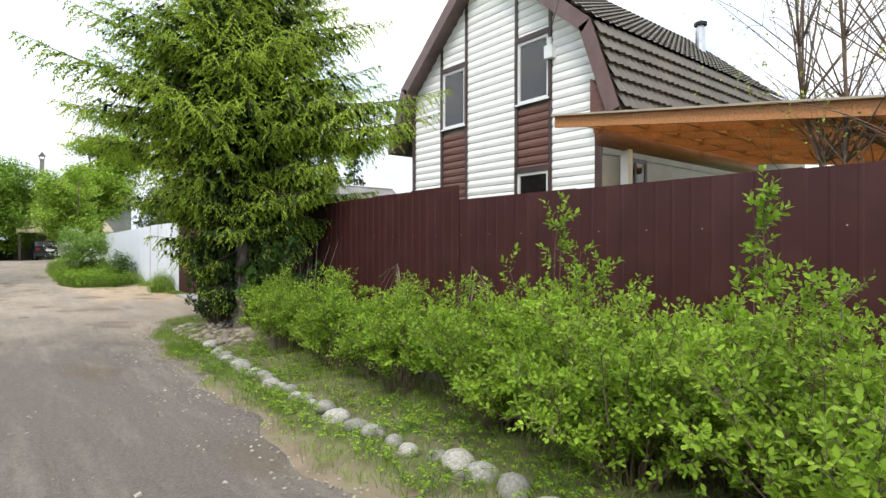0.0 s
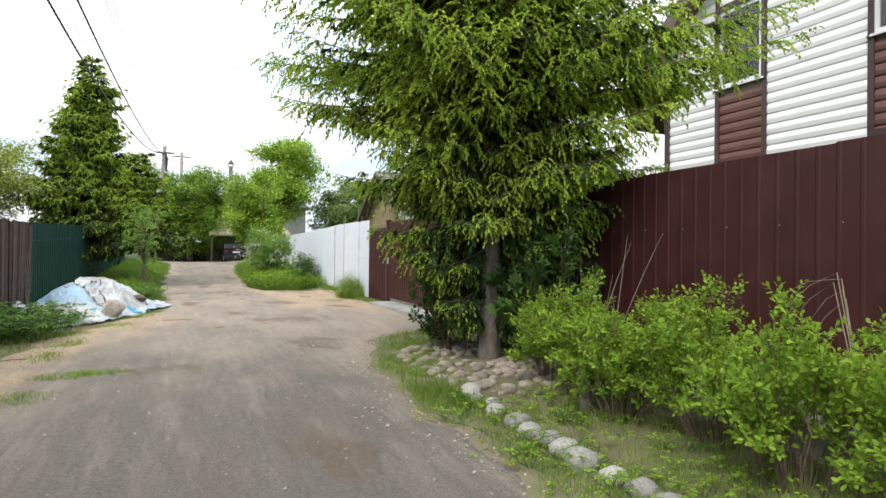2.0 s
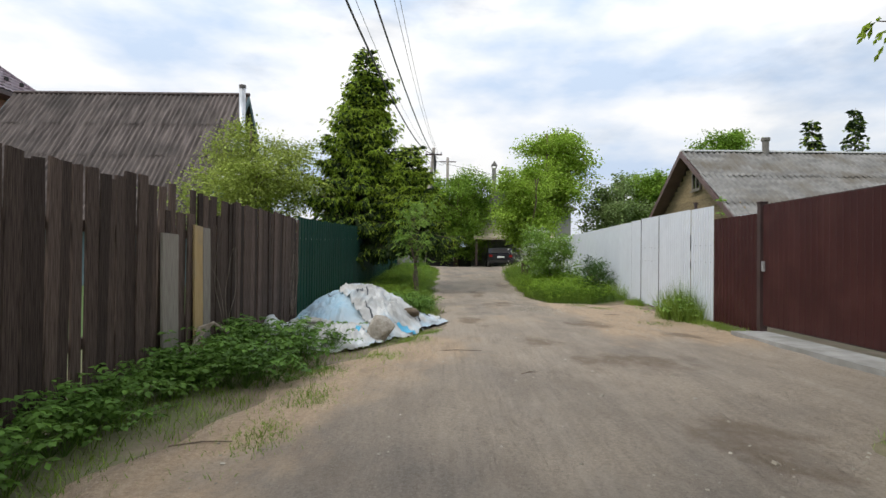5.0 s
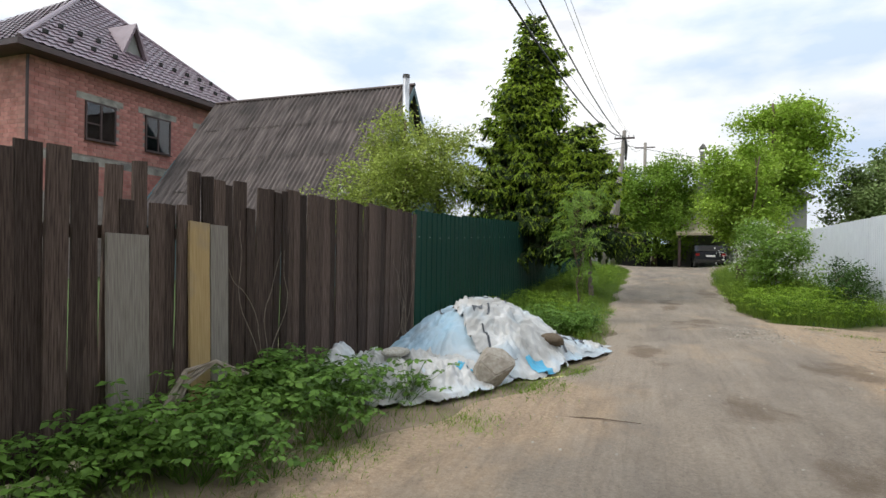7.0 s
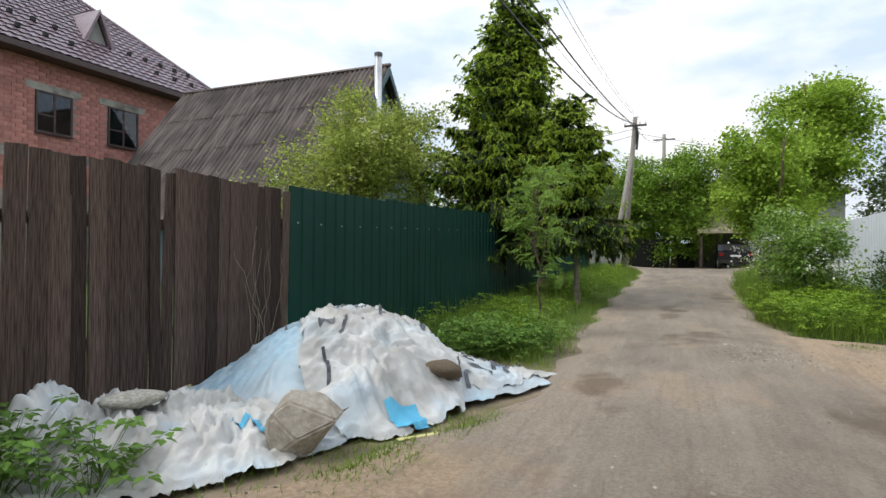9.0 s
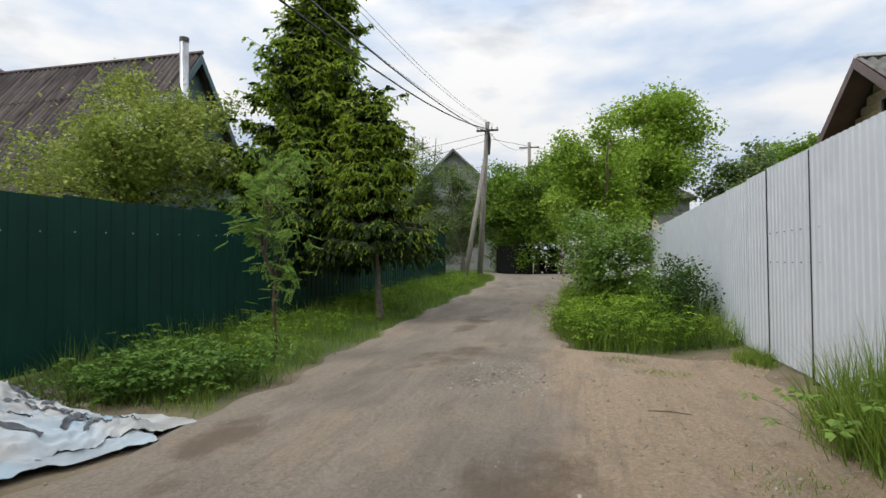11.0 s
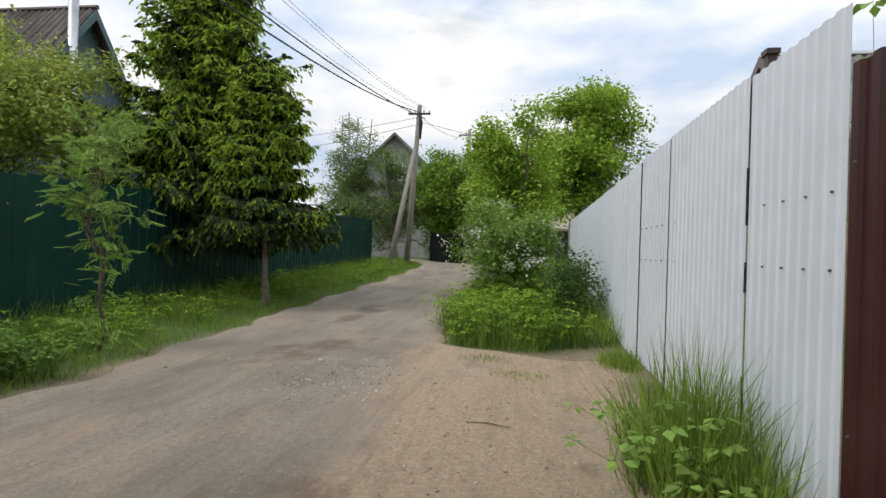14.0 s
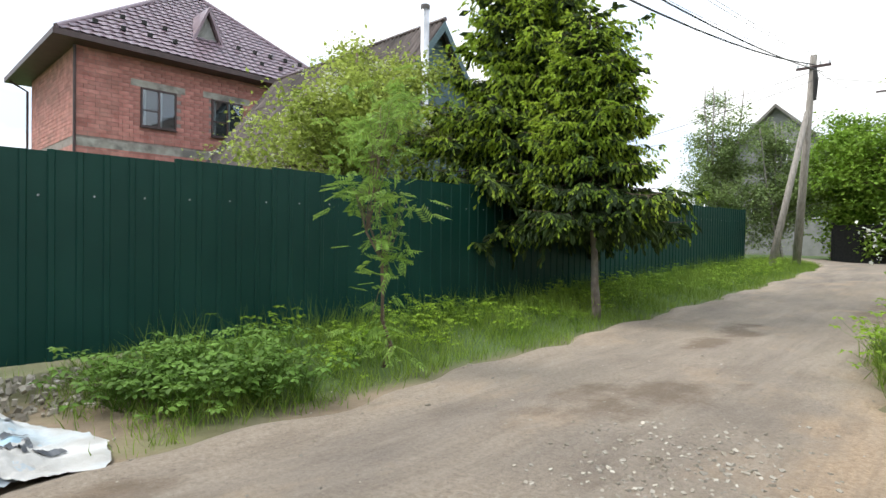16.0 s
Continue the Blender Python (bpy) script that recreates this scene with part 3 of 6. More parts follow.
# ---- metal fences ----
def sheet_mesh(name, width, height, pitch, rib, depth, slope=0.012):
    """A profiled steel sheet along y, its ribs standing out towards -x, with a back skin."""
    prof, y = [], 0.0
    n = max(1, round(width / pitch))
    for i in range(n):
        p = width / n
        y0 = i * p
        prof += [(0, y0), (0, y0 + p - rib - 2 * slope), (-depth, y0 + p - rib - slope), (-depth, y0 + p - slope)]
    prof.append((0, width))
    v, f = [], []
    k = len(prof)
    for dx in (0.0, 0.004):
        for z in (0.0, height):
            v += [(x + dx, yy, z) for x, yy in prof]
    for i in range(k - 1):
        f += [(i, i + 1, k + i + 1, k + i), (2 * k + i, 3 * k + i, 3 * k + i + 1, 2 * k + i + 1), (k + i, k + i + 1, 3 * k + i + 1, 3 * k + i)]
    f += [(0, k, 3 * k, 2 * k), (k - 1, 3 * k - 1, 4 * k - 1, 2 * k - 1)]
    return flat(mesh_from_arrays(name, v, f))


def run_of_sheets(fence, mat, x, y0, y1, width, pitch, rib, depth, bottom, top, face=-1, jitter=0.0, rng=None):
    """Separate sheets side by side from y0 to y1; bottom and top are functions of y."""
    y = y0
    cache = {}
    while y < y1 - 0.05:
        w = min(width, y1 - y)
        h = round(float(top(y + w / 2) - bottom(y + w / 2)), 2)
        key = (round(w, 3), h)
        if key not in cache:
            cache[key] = sheet_mesh("sheet", w + 0.012, h, pitch, rib, depth)
            cache[key].materials.append(mat)
        j = (rng.uniform(-jitter, jitter) if rng is not None else 0.0)
        k_ = 0.003 * (len(fence.children) % 2)
        m = Matrix.Translation((x + k_ * face, y if face < 0 else y + w, float(bottom(y + w / 2)))) @ pose(0, 0, 0, 0, 0, 0 if face < 0 else 180) @ pose(0, 0, 0, j, 0, j)
        part("sheet", cache[key], None, fence, at=m)
        y += w


def screws(fence, mat, x, ys, zs, r=0.009):
    g = Geo()
    for y in ys:
        for z in zs:
            zz = z(y) if callable(z) else z
            g.tube([(x - 0.006, y, zz), (x + 0.006, y, zz)], r, 6)
    part("screws", g, mat, fence, kind="stuff")


rng = np.random.default_rng(5)
FX = 4.25
brown_fence = thing("metal_fence", "dark brown profiled steel fence along the hedge", "fence", (FX, 3, 0))
run_of_sheets(brown_fence, M_brown, FX, -9.0, 5.05, 1.1, 0.1833, 0.022, 0.004, lambda y: 0.12, lambda y: 2.22 + 0.004 * (y - 2), rng=rng, jitter=0.04)
run_of_sheets(brown_fence, M_brown, FX - 0.012, 5.05, 12.5, 1.1, 0.1833, 0.022, 0.006, lambda y: 0.12, lambda y: 2.44 - 0.01 * (y - 5), rng=rng, jitter=0.04)
screws(brown_fence, M_screw, FX - 0.016, np.arange(-6, 12, 0.55), (0.6, 1.75), 0.005)

gate = thing("sliding_gate", "dark brown steel gate above a concrete threshold", "gate", (FX, 15, 0.25))
for a, b in ((12.55, 14.05), (14.08, 17.5)):
    leaf_frame = Geo()
    leaf_frame.box((FX - 0.01, a, 0.24), (FX + 0.04, b, 0.29)).box((FX - 0.01, a, 2.22), (FX + 0.04, b, 2.27))
    leaf_frame.box((FX - 0.012, a, 0.29), (FX + 0.04, a + 0.04, 2.22)).box((FX - 0.012, b - 0.04, 0.29), (FX + 0.04, b, 2.22))
    part("frame", leaf_frame, M_trim, gate)
    run_of_sheets(gate, M_brown, FX - 0.02, a + 0.01, b - 0.01, (b - a - 0.02), 0.13, 0.03, 0.010, lambda y: 0.26, lambda y: 2.25)
part("lock", Geo().box((FX - 0.06, 17.44, 1.15), (FX - 0.03, 17.5, 1.32)), M_screw, gate, "pale metal lock plate")
gate_post = solid("gate_post", Geo().box((FX - 0.06, 17.53, -0.1), (FX + 0.06, 17.63, 2.30)).box((FX - 0.07, 17.52, 2.30), (FX + 0.07, 17.64, 2.32)), M_trim, "dark steel gate post", "post")
side_panel = thing("fence_panel", "dark brown profiled steel panel between gate post and white fence", "fence", (FX, 18.4, 0.1))
run_of_sheets(side_panel, M_brown, FX - 0.01, 17.64, 19.22, 1.58, 0.1317, 0.05, 0.018, lambda y: 0.12, lambda y: 2.13)
screws(side_panel, M_screw_dark, FX - 0.03, np.arange(17.86, 19.2, 0.2634), (1.72, 0.62), 0.007)
threshold = solid("gate_threshold", Geo().box((3.72, 12.15, -0.2), (4.30, 17.55, 0.15)), M_concrete, "long grey concrete threshold under the gate", "threshold", kind="structure")


def white_top(y):
    return np.interp(y, [19, 23, 25, 30, 34], [2.40, 2.41, 2.36, 2.30, 2.26]) + 0


white_fence = thing("white_fence", "white profiled steel fence with dark seams between sheets", "fence", (FX, 26, 0.1))
seams = [19.26, 20.28, 22.06, 23.36, 24.12]
for i, (a, b) in enumerate(zip(seams, seams[1:])):
    run_of_sheets(white_fence, M_white_sheet, FX - 0.012 - 0.012 * (i % 2), a + 0.012, b - 0.014, b - a - 0.026, 0.115, 0.045, 0.011, lambda y: 0.12 if y < 22 else 0.14, lambda y: float(white_top(y)), rng=rng, jitter=0.1)
run_of_sheets(white_fence, M_white_sheet, FX - 0.01, 24.14, 34.0, 1.15, 0.115, 0.045, 0.011, lambda y: 0.14 + 0.5 * float(step(25, 42, y)), lambda y: float(white_top(y)), rng=rng, jitter=0.06)
for s in seams[1:]:
    half = 0.034 if abs(s - 22.06) < 0.01 else 0.004
    for a, b in ((0.02, 0.62), (1.12, 1.30), (1.52, 1.86)) if abs(s - 20.28) < 0.01 else ((0.02, float(white_top(s)) - 0.02),):
        part("fence_post", Geo().box((FX - 0.034, s - half, a), (FX + 0.05, s + half, b)), M_dark, white_fence, "dark steel post")
part("fence_post", Geo().box((FX + 0.052, 20.25, 0.0), (FX + 0.10, 20.31, 2.53)), M_trim, white_fence)
part("post_cap", Geo().box((FX + 0.04, 20.235, 2.53), (FX + 0.115, 20.325, 2.56)), M_trim, white_fence)
screws(white_fence, M_screw_dark, FX - 0.028, np.arange(19.35, 24, 0.23), (1.62, 1.28), 0.006)
part("loose_lath", Geo().box((FX - 0.05, 22.03, 0.02), (FX - 0.03, 22.06, 0.3)), M_dark, white_fence)

GX = -3.95


def green_top(y):
    return np.interp(y, [18, 20, 26, 41.5], [2.08, 2.08, 2.26, 2.60])


green_fence = thing("green_fence", "dark green profiled steel fence behind the grass verge", "fence", (GX, 30, 0))
run_of_sheets(green_fence, M_green_sheet, GX, 19.05, 41.5, 1.15, 0.23, 0.045, 0.016, lambda y: 0.10 + 0.5 * float(step(23, 44, y)), lambda y: float(green_top(y)), face=1, rng=rng, jitter=0.03)
part("end_post", Geo().box((GX - 0.06, 41.5, 0.3), (GX + 0.02, 41.58, 2.62)), M_green_sheet, green_fence)
screws(green_fence, M_screw, GX + 0.004, np.arange(19.2, 41, 0.46), (lambda y: float(green_top(y)) - 0.42,), 0.010)
solid("green_fence_return", Geo().box((-9.5, 41.52, 0.3), (-3.98, 41.56, 2.58)), M_green_sheet, "dark green steel fence turning away from the lane", "fence")


# ---- weathered plank fence ----
def plank_mesh(w, h, t, seed):
    r = np.random.default_rng(seed)
    g = Geo()
    tl, tr = h + r.uniform(-0.012, 0.012), h + r.uniform(-0.012, 0.012)
    bow = r.uniform(-0.012, 0.012)
    k = 4
    rows = []
    for i in range(k + 1):
        z = i / k
        o = bow * math.sin(math.pi * z) + r.uniform(-0.003, 0.003)
        zl, zr = z * tl, z * tr
        rows.append([(0, o, zl), (0, o + w + r.uniform(-0.003, 0.003), zr), (-t, o + w, zr), (-t, o, zl)])
    g.v = [p for row in rows for p in row]
    for i in range(k):
        for j in range(4):
            a, b = i * 4 + j, i * 4 + (j + 1) % 4
            g.f.append((a, b, b + 4, a + 4))
    g.f += [(3, 2, 1, 0), (k * 4, k * 4 + 1, k * 4 + 2, k * 4 + 3)]
    me = g.mesh("plank")
    me.materials.append(M_plank)
    return me


plank_fence = thing("plank_fence", "dark weathered board fence with uneven gapped planks", "fence", (GX, 14, 0))
y = -7.0
i = 0
while y < 19.0:
    w = rng.uniform(0.09, 0.165)
    missing = 14.02 < y < 14.35 or (13.75 < y < 13.86)
    h = 1.97 + rng.uniform(-0.02, 0.02) * (2.2 if y < 15 else 1) - (0.02 if y < 13 else 0)
    if missing:
        h = 1.72
    if 15.05 < y < 15.2:
        h = 1.75
    lift = 0.04 + 0.06 * rng.random() 
    part("plank", plank_mesh(w, h - lift + 0.05, 0.022, 100 + i), None, plank_fence, at=Matrix.Translation((GX + 0.02 * rng.random(), y, lift)) @ pose(0, 0, 0, rng.uniform(-0.8, 0.8), rng.uniform(-0.6, 0.6), rng.uniform(-2, 2)))
    gap = 0.004 + (0.022 if rng.random() < 0.05 else 0.004 * rng.random())
    if 9.0 < y < 12.7 and rng.random() < 0.35:
        gap = 0.035
    y += w + gap
    i += 1
for z in (0.55, 1.5):
    part("rail", Geo().box((GX - 0.09, -7, z), (GX - 0.03, 19.0, z + 0.09)), M_plank, plank_fence)
for yy in np.arange(-6, 19.1, 2.5):
    part("post", Geo().box((GX - 0.19, yy, -0.2), (GX - 0.092, yy + 0.1, 1.7)), M_plank, plank_fence)
leaning = []
for yy, w, h, mat, lab in ((13.72, 0.33, 1.50, M_plank_grey, "pale grey board leaning against the dark fence"), (14.44, 0.21, 1.62, M_plank_new, "yellowish board nailed over the dark fence"), (14.66, 0.20, 1.60, M_plank_grey, "grey board nailed over the dark fence")):
    me = plank_mesh(w, h, 0.024, int(yy * 10))
    me.materials.clear()
    ob = part("board", me, mat, None, lab, at=Matrix.Translation((GX + 0.075, yy, 0.03)) @ pose(0, 0, 0, 1.0, -0.6, 0))
    tagged(ob, category="board", group="boards patching the fence")


# ---- plants ----
def rand_units(r, n):
    return unit(r.normal(size=(n, 3)))


def curve_pts(a, b, sag, n=5):
    a, b = np.asarray(a, float), np.asarray(b, float)
    t = np.linspace(0, 1, n)[:, None]
    p = a + (b - a) * t
    p[:, 2] += sag * 4 * (t * (1 - t))[:, 0]
    return p


def leaf_cloud(name, r, centres, per, spread, size, template=LEAF, up=0.6, droop=0.25):
    """Leaves in loose clumps round the given centres."""
    n = len(centres) * per
    p = np.repeat(centres, per, 0) + r.normal(size=(n, 3)) * spread * np.array([1, 1, 0.75])
    d = rand_units(r, n)
    d[:, 2] = d[:, 2] * 0.6 - droop
    nor = rand_units(r, n) * (1 - up) + np.array([0, 0, up])
    return scatter(name, template[0], template[1], p, d, nor, size * r.uniform(0.6, 1.25, n))


def crown_centres(r, blobs, n, shell=0.45):
    """Clump centres in a union of ellipsoids (x, y, z, rx, ry, rz), denser towards the outside."""
    vol = np.array([b[3] * b[4] * b[5] for b in blobs])
    m = max(26, n // 9)
    b = np.array(blobs)[r.choice(len(blobs), m, p=vol / vol.sum())]
    head = b[:, :3] + rand_units(r, m) * (r.random(m) ** shell * (0.95 + 0.16 * r.normal(size=m)))[:, None] * b[:, 3:]
    pick = r.integers(m, size=n)
    loose = r.normal(size=(n, 3)) * (0.17 * b[pick, 3:].mean(1))[:, None] * np.array([1.15, 1.15, 0.6])
    return head[pick] + loose


def broadleaf(name, label, base, blobs, clumps, per, spread, size, leaf_mat, trunk_r, bark, seed, limbs=18, extra=None, category="tree", stems=1, group="", template=LEAF):
    """A tapered trunk with limbs that reach into an uneven crown of leaf clumps."""
    r = np.random.default_rng(seed)
    base = np.array(base, float)
    t = thing(name, label, category, tuple(base), group)
    c = crown_centres(r, blobs, clumps)
    top = np.array([np.mean([b[0] for b in blobs]), np.mean([b[1] for b in blobs]), max(b[2] + 0.6 * b[5] for b in blobs)])
    g = Geo()
    lines = []
    for s in range(stems):
        off = r.normal(size=3) * (0.25 if stems > 1 else 0.0) * np.array([1, 1, 0])
        end = top + r.normal(size=3) * (0.5 if stems > 1 else 0.12) * np.array([1, 1, 0.4])
        k = 9
        line = [base + off * 0.5 - np.array([0, 0, 0.15]) + (end - base) * (i / k) + (r.normal(size=3) * 0.05 * np.array([1, 1, 0]) if 0 < i < k else 0) for i in range(k + 1)]
        g.tube(line, [trunk_r * (1.25 - 0.9 * (i / k)) * (1.2 if i == 0 else 1) for i in range(k + 1)], 8)
        lines.append(np.array(line))
    part("trunk", g, bark, t, smooth=True)
    gl = Geo()
    for i in range(limbs):
        e = c[r.integers(len(c))]
        ln = lines[r.integers(len(lines))]
        k = np.clip(np.searchsorted(ln[:, 2], base[2] + (e[2] - base[2]) * r.uniform(0.45, 0.75)), 1, len(ln) - 2)
        a = ln[k]
        pts = curve_pts(a, e, 0.12 * np.linalg.norm(e - a) * r.uniform(-0.3, 0.8), 6)
        rr = trunk_r * 0.4
        gl.tube(pts, [rr * (1 - 0.8 * q / 5) for q in range(6)], 5)
        for _ in range(2):
            f = c[np.argsort(np.linalg.norm(c - e, axis=1))[r.integers(1, 12)]]
            gl.tube(curve_pts(pts[3], f, 0.05, 4), [rr * 0.35, rr * 0.28, rr * 0.2, rr * 0.1], 4)
    part("branchwork", gl, bark, t, smooth=True, kind="stuff")
    part("crown", leaf_cloud("crown", r, c, per, spread, size, template), leaf_mat, t, kind="stuff")
    if extra:
        mat, count, esize, lab, nm = extra
        cc = crown_centres(r, blobs, count, 0.2)
        part(nm, leaf_cloud(nm, r, cc, 9, 0.05, esize), mat, t, lab, kind="stuff")
    return t


def spruce(name, label, base, height, reach, z0, seed, dens=1.0, shoot=0.075, trunk_r=0.16, lean=(0, 0), whorl=0.27, per=6, fresh=0.5, skip=None):
    """A spruce: drooping whorled branches with hanging side twigs, dark needles inside and low down, for age and
    painted shade, and fresh shoots at the ends.
    """
    r = np.random.default_rng(seed)
    base = np.array(base, float)
    t = thing(name, label, "tree", tuple(base))
    tip = base + np.array([lean[0], lean[1], height])
    k = 12
    g = Geo()
    g.tube([base - np.array([0, 0, 0.2])] + [base + (tip - base) * (i / k) + r.normal(size=3) * 0.012 for i in range(k + 1)],
           [trunk_r * 1.35] + [max(0.012, trunk_r * (1.12 - 1.08 * (i / k)) * (1.12 if i == 0 else 1)) for i in range(k + 1)], 12)
    part("trunk", g, M_bark, t, smooth=True)
    br = Geo()
    P, D, N, S, F = [], [], [], [], []

    def bough(start, out, L, q, z, order, s_in):
        """A bough with drooping side twigs in a loose fan; long boughs fork."""
        side = np.array([-out[1], out[0], 0])
        m = max(4, int(L / (1.6 * shoot)))
        s = np.linspace(0, 1, m + 1)
        droop = (0.46 * (1 - q) ** 1.5 + 0.03) * (1.0 if order == 0 else 0.9)
        lift = 0.55 * q
        pts = start + out * (L * s)[:, None] + side * (0.14 * L * r.uniform(-1, 1) * s ** 2)[:, None]
        pts[:, 2] += L * (lift * s - droop * 2.0 * s * (1 - 0.62 * s))
        thin = pts[::2] if m > 6 else pts
        br.tube(thin, np.linspace(0.005 + (0.010 if order == 0 else 0.004) * L, 0.003, len(thin)), 5 if order == 0 else 3)
        axis = unit(np.gradient(pts, axis=0))
        thick = dens * (1.0 if z < 6.8 or height < 10 else 0.4)
        for i in range(1, m + 1):
            for sg in (-1, 1):
                if r.random() > thick:
                    continue
                tl = min(0.10 + 0.24 * L * (1 - s[i]) ** 0.7 * min(1, 0.25 + s[i] * 3), 7.5 * shoot) * r.uniform(0.6, 1.25)
                d0 = unit(axis[i] * r.uniform(0.6, 1.0) + side * sg * r.uniform(0.55, 1.0) + np.array([0, 0, r.uniform(-0.8, 0.05)]))
                c = max(4, int(tl / (shoot * 0.38)))
                u = np.linspace(0.05, 1, c)
                tw = pts[i] + d0 * (tl * u)[:, None]
                tw[:, 2] -= tl * (0.25 + 0.6 * (1 - q)) * r.uniform(0.2, 1.3) * u ** 2
                ax = unit(np.gradient(tw, axis=0))
                sd = np.cross(ax, [0, 0, 1.0])
                turn = np.where(np.arange(c) % 2, 1.0, -1.0)[:, None] * (np.arange(c) < c - 1)[:, None]
                dd = ax + sd * turn * r.uniform(0.5, 0.95, (c, 1)) + r.normal(size=(c, 3)) * 0.22
                dd[:, 2] -= 0.25
                P.append(tw)
                D.append(dd)
                N.append(np.repeat(np.array([[0, 0, 1.0]]), c, 0) + r.normal(size=(c, 3)) * 0.5)
                S.append(shoot * r.uniform(0.75, 1.3, c))
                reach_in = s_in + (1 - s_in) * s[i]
                # low boughs shift to darker needle colours: older growth plus painted crown shade
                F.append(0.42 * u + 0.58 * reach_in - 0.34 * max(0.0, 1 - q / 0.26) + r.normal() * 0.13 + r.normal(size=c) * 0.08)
        if order == 0 and L > 7 * shoot:
            for f in np.arange(0.28, 0.86, 0.15):
                for sg in (-1, 1):
                    if r.random() < 0.8:
                        i = int(f * m)
                        bough(pts[i], unit(out + side * sg * r.uniform(0.55, 0.95)), L * (1 - f) * r.uniform(0.5, 0.8), q, z, 1, 0.6 * f + 0.1)

    z = z0
    while z < height - 0.15:
        q = (z - z0) / (height - z0)
        n = per if q < 0.85 else 4
        a0 = r.uniform(0, 6.28)
        for j in range(n):
            a = a0 + 6.283 * j / n + r.uniform(-0.3, 0.3)
            L = reach(q, a) * r.uniform(0.70, 1.12)
            if skip and skip(q, a, r):
                continue
            bough(base + (tip - base) * (z / height), np.array([math.cos(a), math.sin(a), 0]), L, q, z, 0, 0.0)
        z += whorl * (1 - 0.35 * q) * r.uniform(0.8, 1.2)
    P, D, N, S, F = np.concatenate(P), np.concatenate(D), np.concatenate(N), np.concatenate(S), np.concatenate(F)
    part("branchwork", br, M_twig, t, smooth=True, kind="stuff")
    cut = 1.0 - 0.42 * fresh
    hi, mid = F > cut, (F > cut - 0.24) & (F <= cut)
    for nm, mask, mat, grow in (("fresh_foliage", hi, M_needle_new, 1.0), ("grown_foliage", mid, M_needle_mid, 1.2), ("old_foliage", ~(hi | mid), M_needle_old_shade, 2.2)):
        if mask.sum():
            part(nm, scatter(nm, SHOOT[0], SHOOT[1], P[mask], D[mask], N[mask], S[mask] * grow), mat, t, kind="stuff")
    return t


def bush(name, label, seed, height, radius, leaf_mat, shoots=46, leaves=110, size=0.05, category="shrub", template=OVAL, bare=0.25, bark=None, twig=0.20):
    """A shrub about the origin: thin stems from one foot, with side twigs that end in rosettes of leaves."""
    r = np.random.default_rng(seed)
    t = thing(name, label, category)
    g = Geo()
    P, D, N = [], [], []
    per = 9
    for _ in range(shoots):
        a, q = r.uniform(0, 6.28), r.random() ** 0.55
        end = np.array([math.cos(a) * radius * q, math.sin(a) * radius * q, height * r.uniform(0.35, 1.05) * (1 - 0.35 * q * q)])
        foot = np.array([math.cos(a) * 0.16 * q, math.sin(a) * 0.16 * q, -0.05])
        pts = curve_pts(foot, end, 0.10, 6) + np.concatenate([np.zeros((1, 3)), r.normal(size=(5, 3)) * 0.02])
        g.tube(pts, np.linspace(0.0075, 0.002, 6), 4)
        for j in range(max(2, int(leaves / per * r.uniform(0.7, 1.3)))):
            u = bare + (1 - bare) * r.random() ** 0.75 if j else 1.0
            k = min(int(u * 5), 4)
            on = pts[k] + (pts[k + 1] - pts[k]) * (u * 5 - k)
            d = unit(unit(pts[k + 1] - pts[k]) * 0.5 + rand_units(r, 1)[0] * np.array([1, 1, 0.5]) + np.array([0, 0, 0.35]))
            tip = on + d * twig * r.uniform(0.25, 1.15)
            g.tube([on, tip], [0.0022, 0.001], 3)
            w = np.cumsum(np.full(per, 2.4)) + r.uniform(0, 6.28)
            e1 = unit(np.cross(d, [0.3, 0.5, 0.8]))
            e2 = np.cross(d, e1)
            ring = e1 * np.cos(w)[:, None] + e2 * np.sin(w)[:, None]
            along = np.linspace(0, 1, per)[:, None]
            P.append(on + (tip - on) * (0.25 + 0.75 * along) + ring * 0.006)
            D.append(ring * (1.0 - 0.5 * along) + d * (0.35 + 0.7 * along) + r.normal(size=(per, 3)) * 0.18)
            N.append(d + np.array([0, 0, 0.5]) + r.normal(size=(per, 3)) * 0.3)
    P, D, N = np.concatenate(P), np.concatenate(D), np.concatenate(N)
    part("stem_mass", g, bark or M_twig, t, kind="stuff")
    part("leaves", scatter("leaves", template[0], template[1], P, D, N, size * r.uniform(0.6, 1.25, len(P))), leaf_mat, t, kind="stuff")
    return t


def grass(name, label, area, n, h, seed, mat=None, width=0.006, clump=0.05):
    """Blades of grass: area gives x, y and a height factor for n tries."""
    r = np.random.default_rng(seed)
    x, y, k = area(r, n)
    x, y = x + r.normal(size=len(x)) * clump, y + r.normal(size=len(x)) * clump
    p = np.stack([x, y, top_z(x, y) - 0.01], -1)
    m = len(x)
    d = r.normal(size=(m, 3)) * 0.32
    d[:, 2] = 1
    ln = h * k * r.uniform(0.45, 1.15, m)
    nor = rand_units(r, m) * np.array([1, 1, 0.1])
    t = np.array(BLADE[0]) * np.array([1, 1, 1])
    ob = part(name, scatter(name, t, BLADE[1], p, d, nor, ln, np.full(m, width) * r.uniform(0.7, 1.4, m)), mat or M_grass, None, label, kind="stuff")
    return tagged(ob, category="grass")


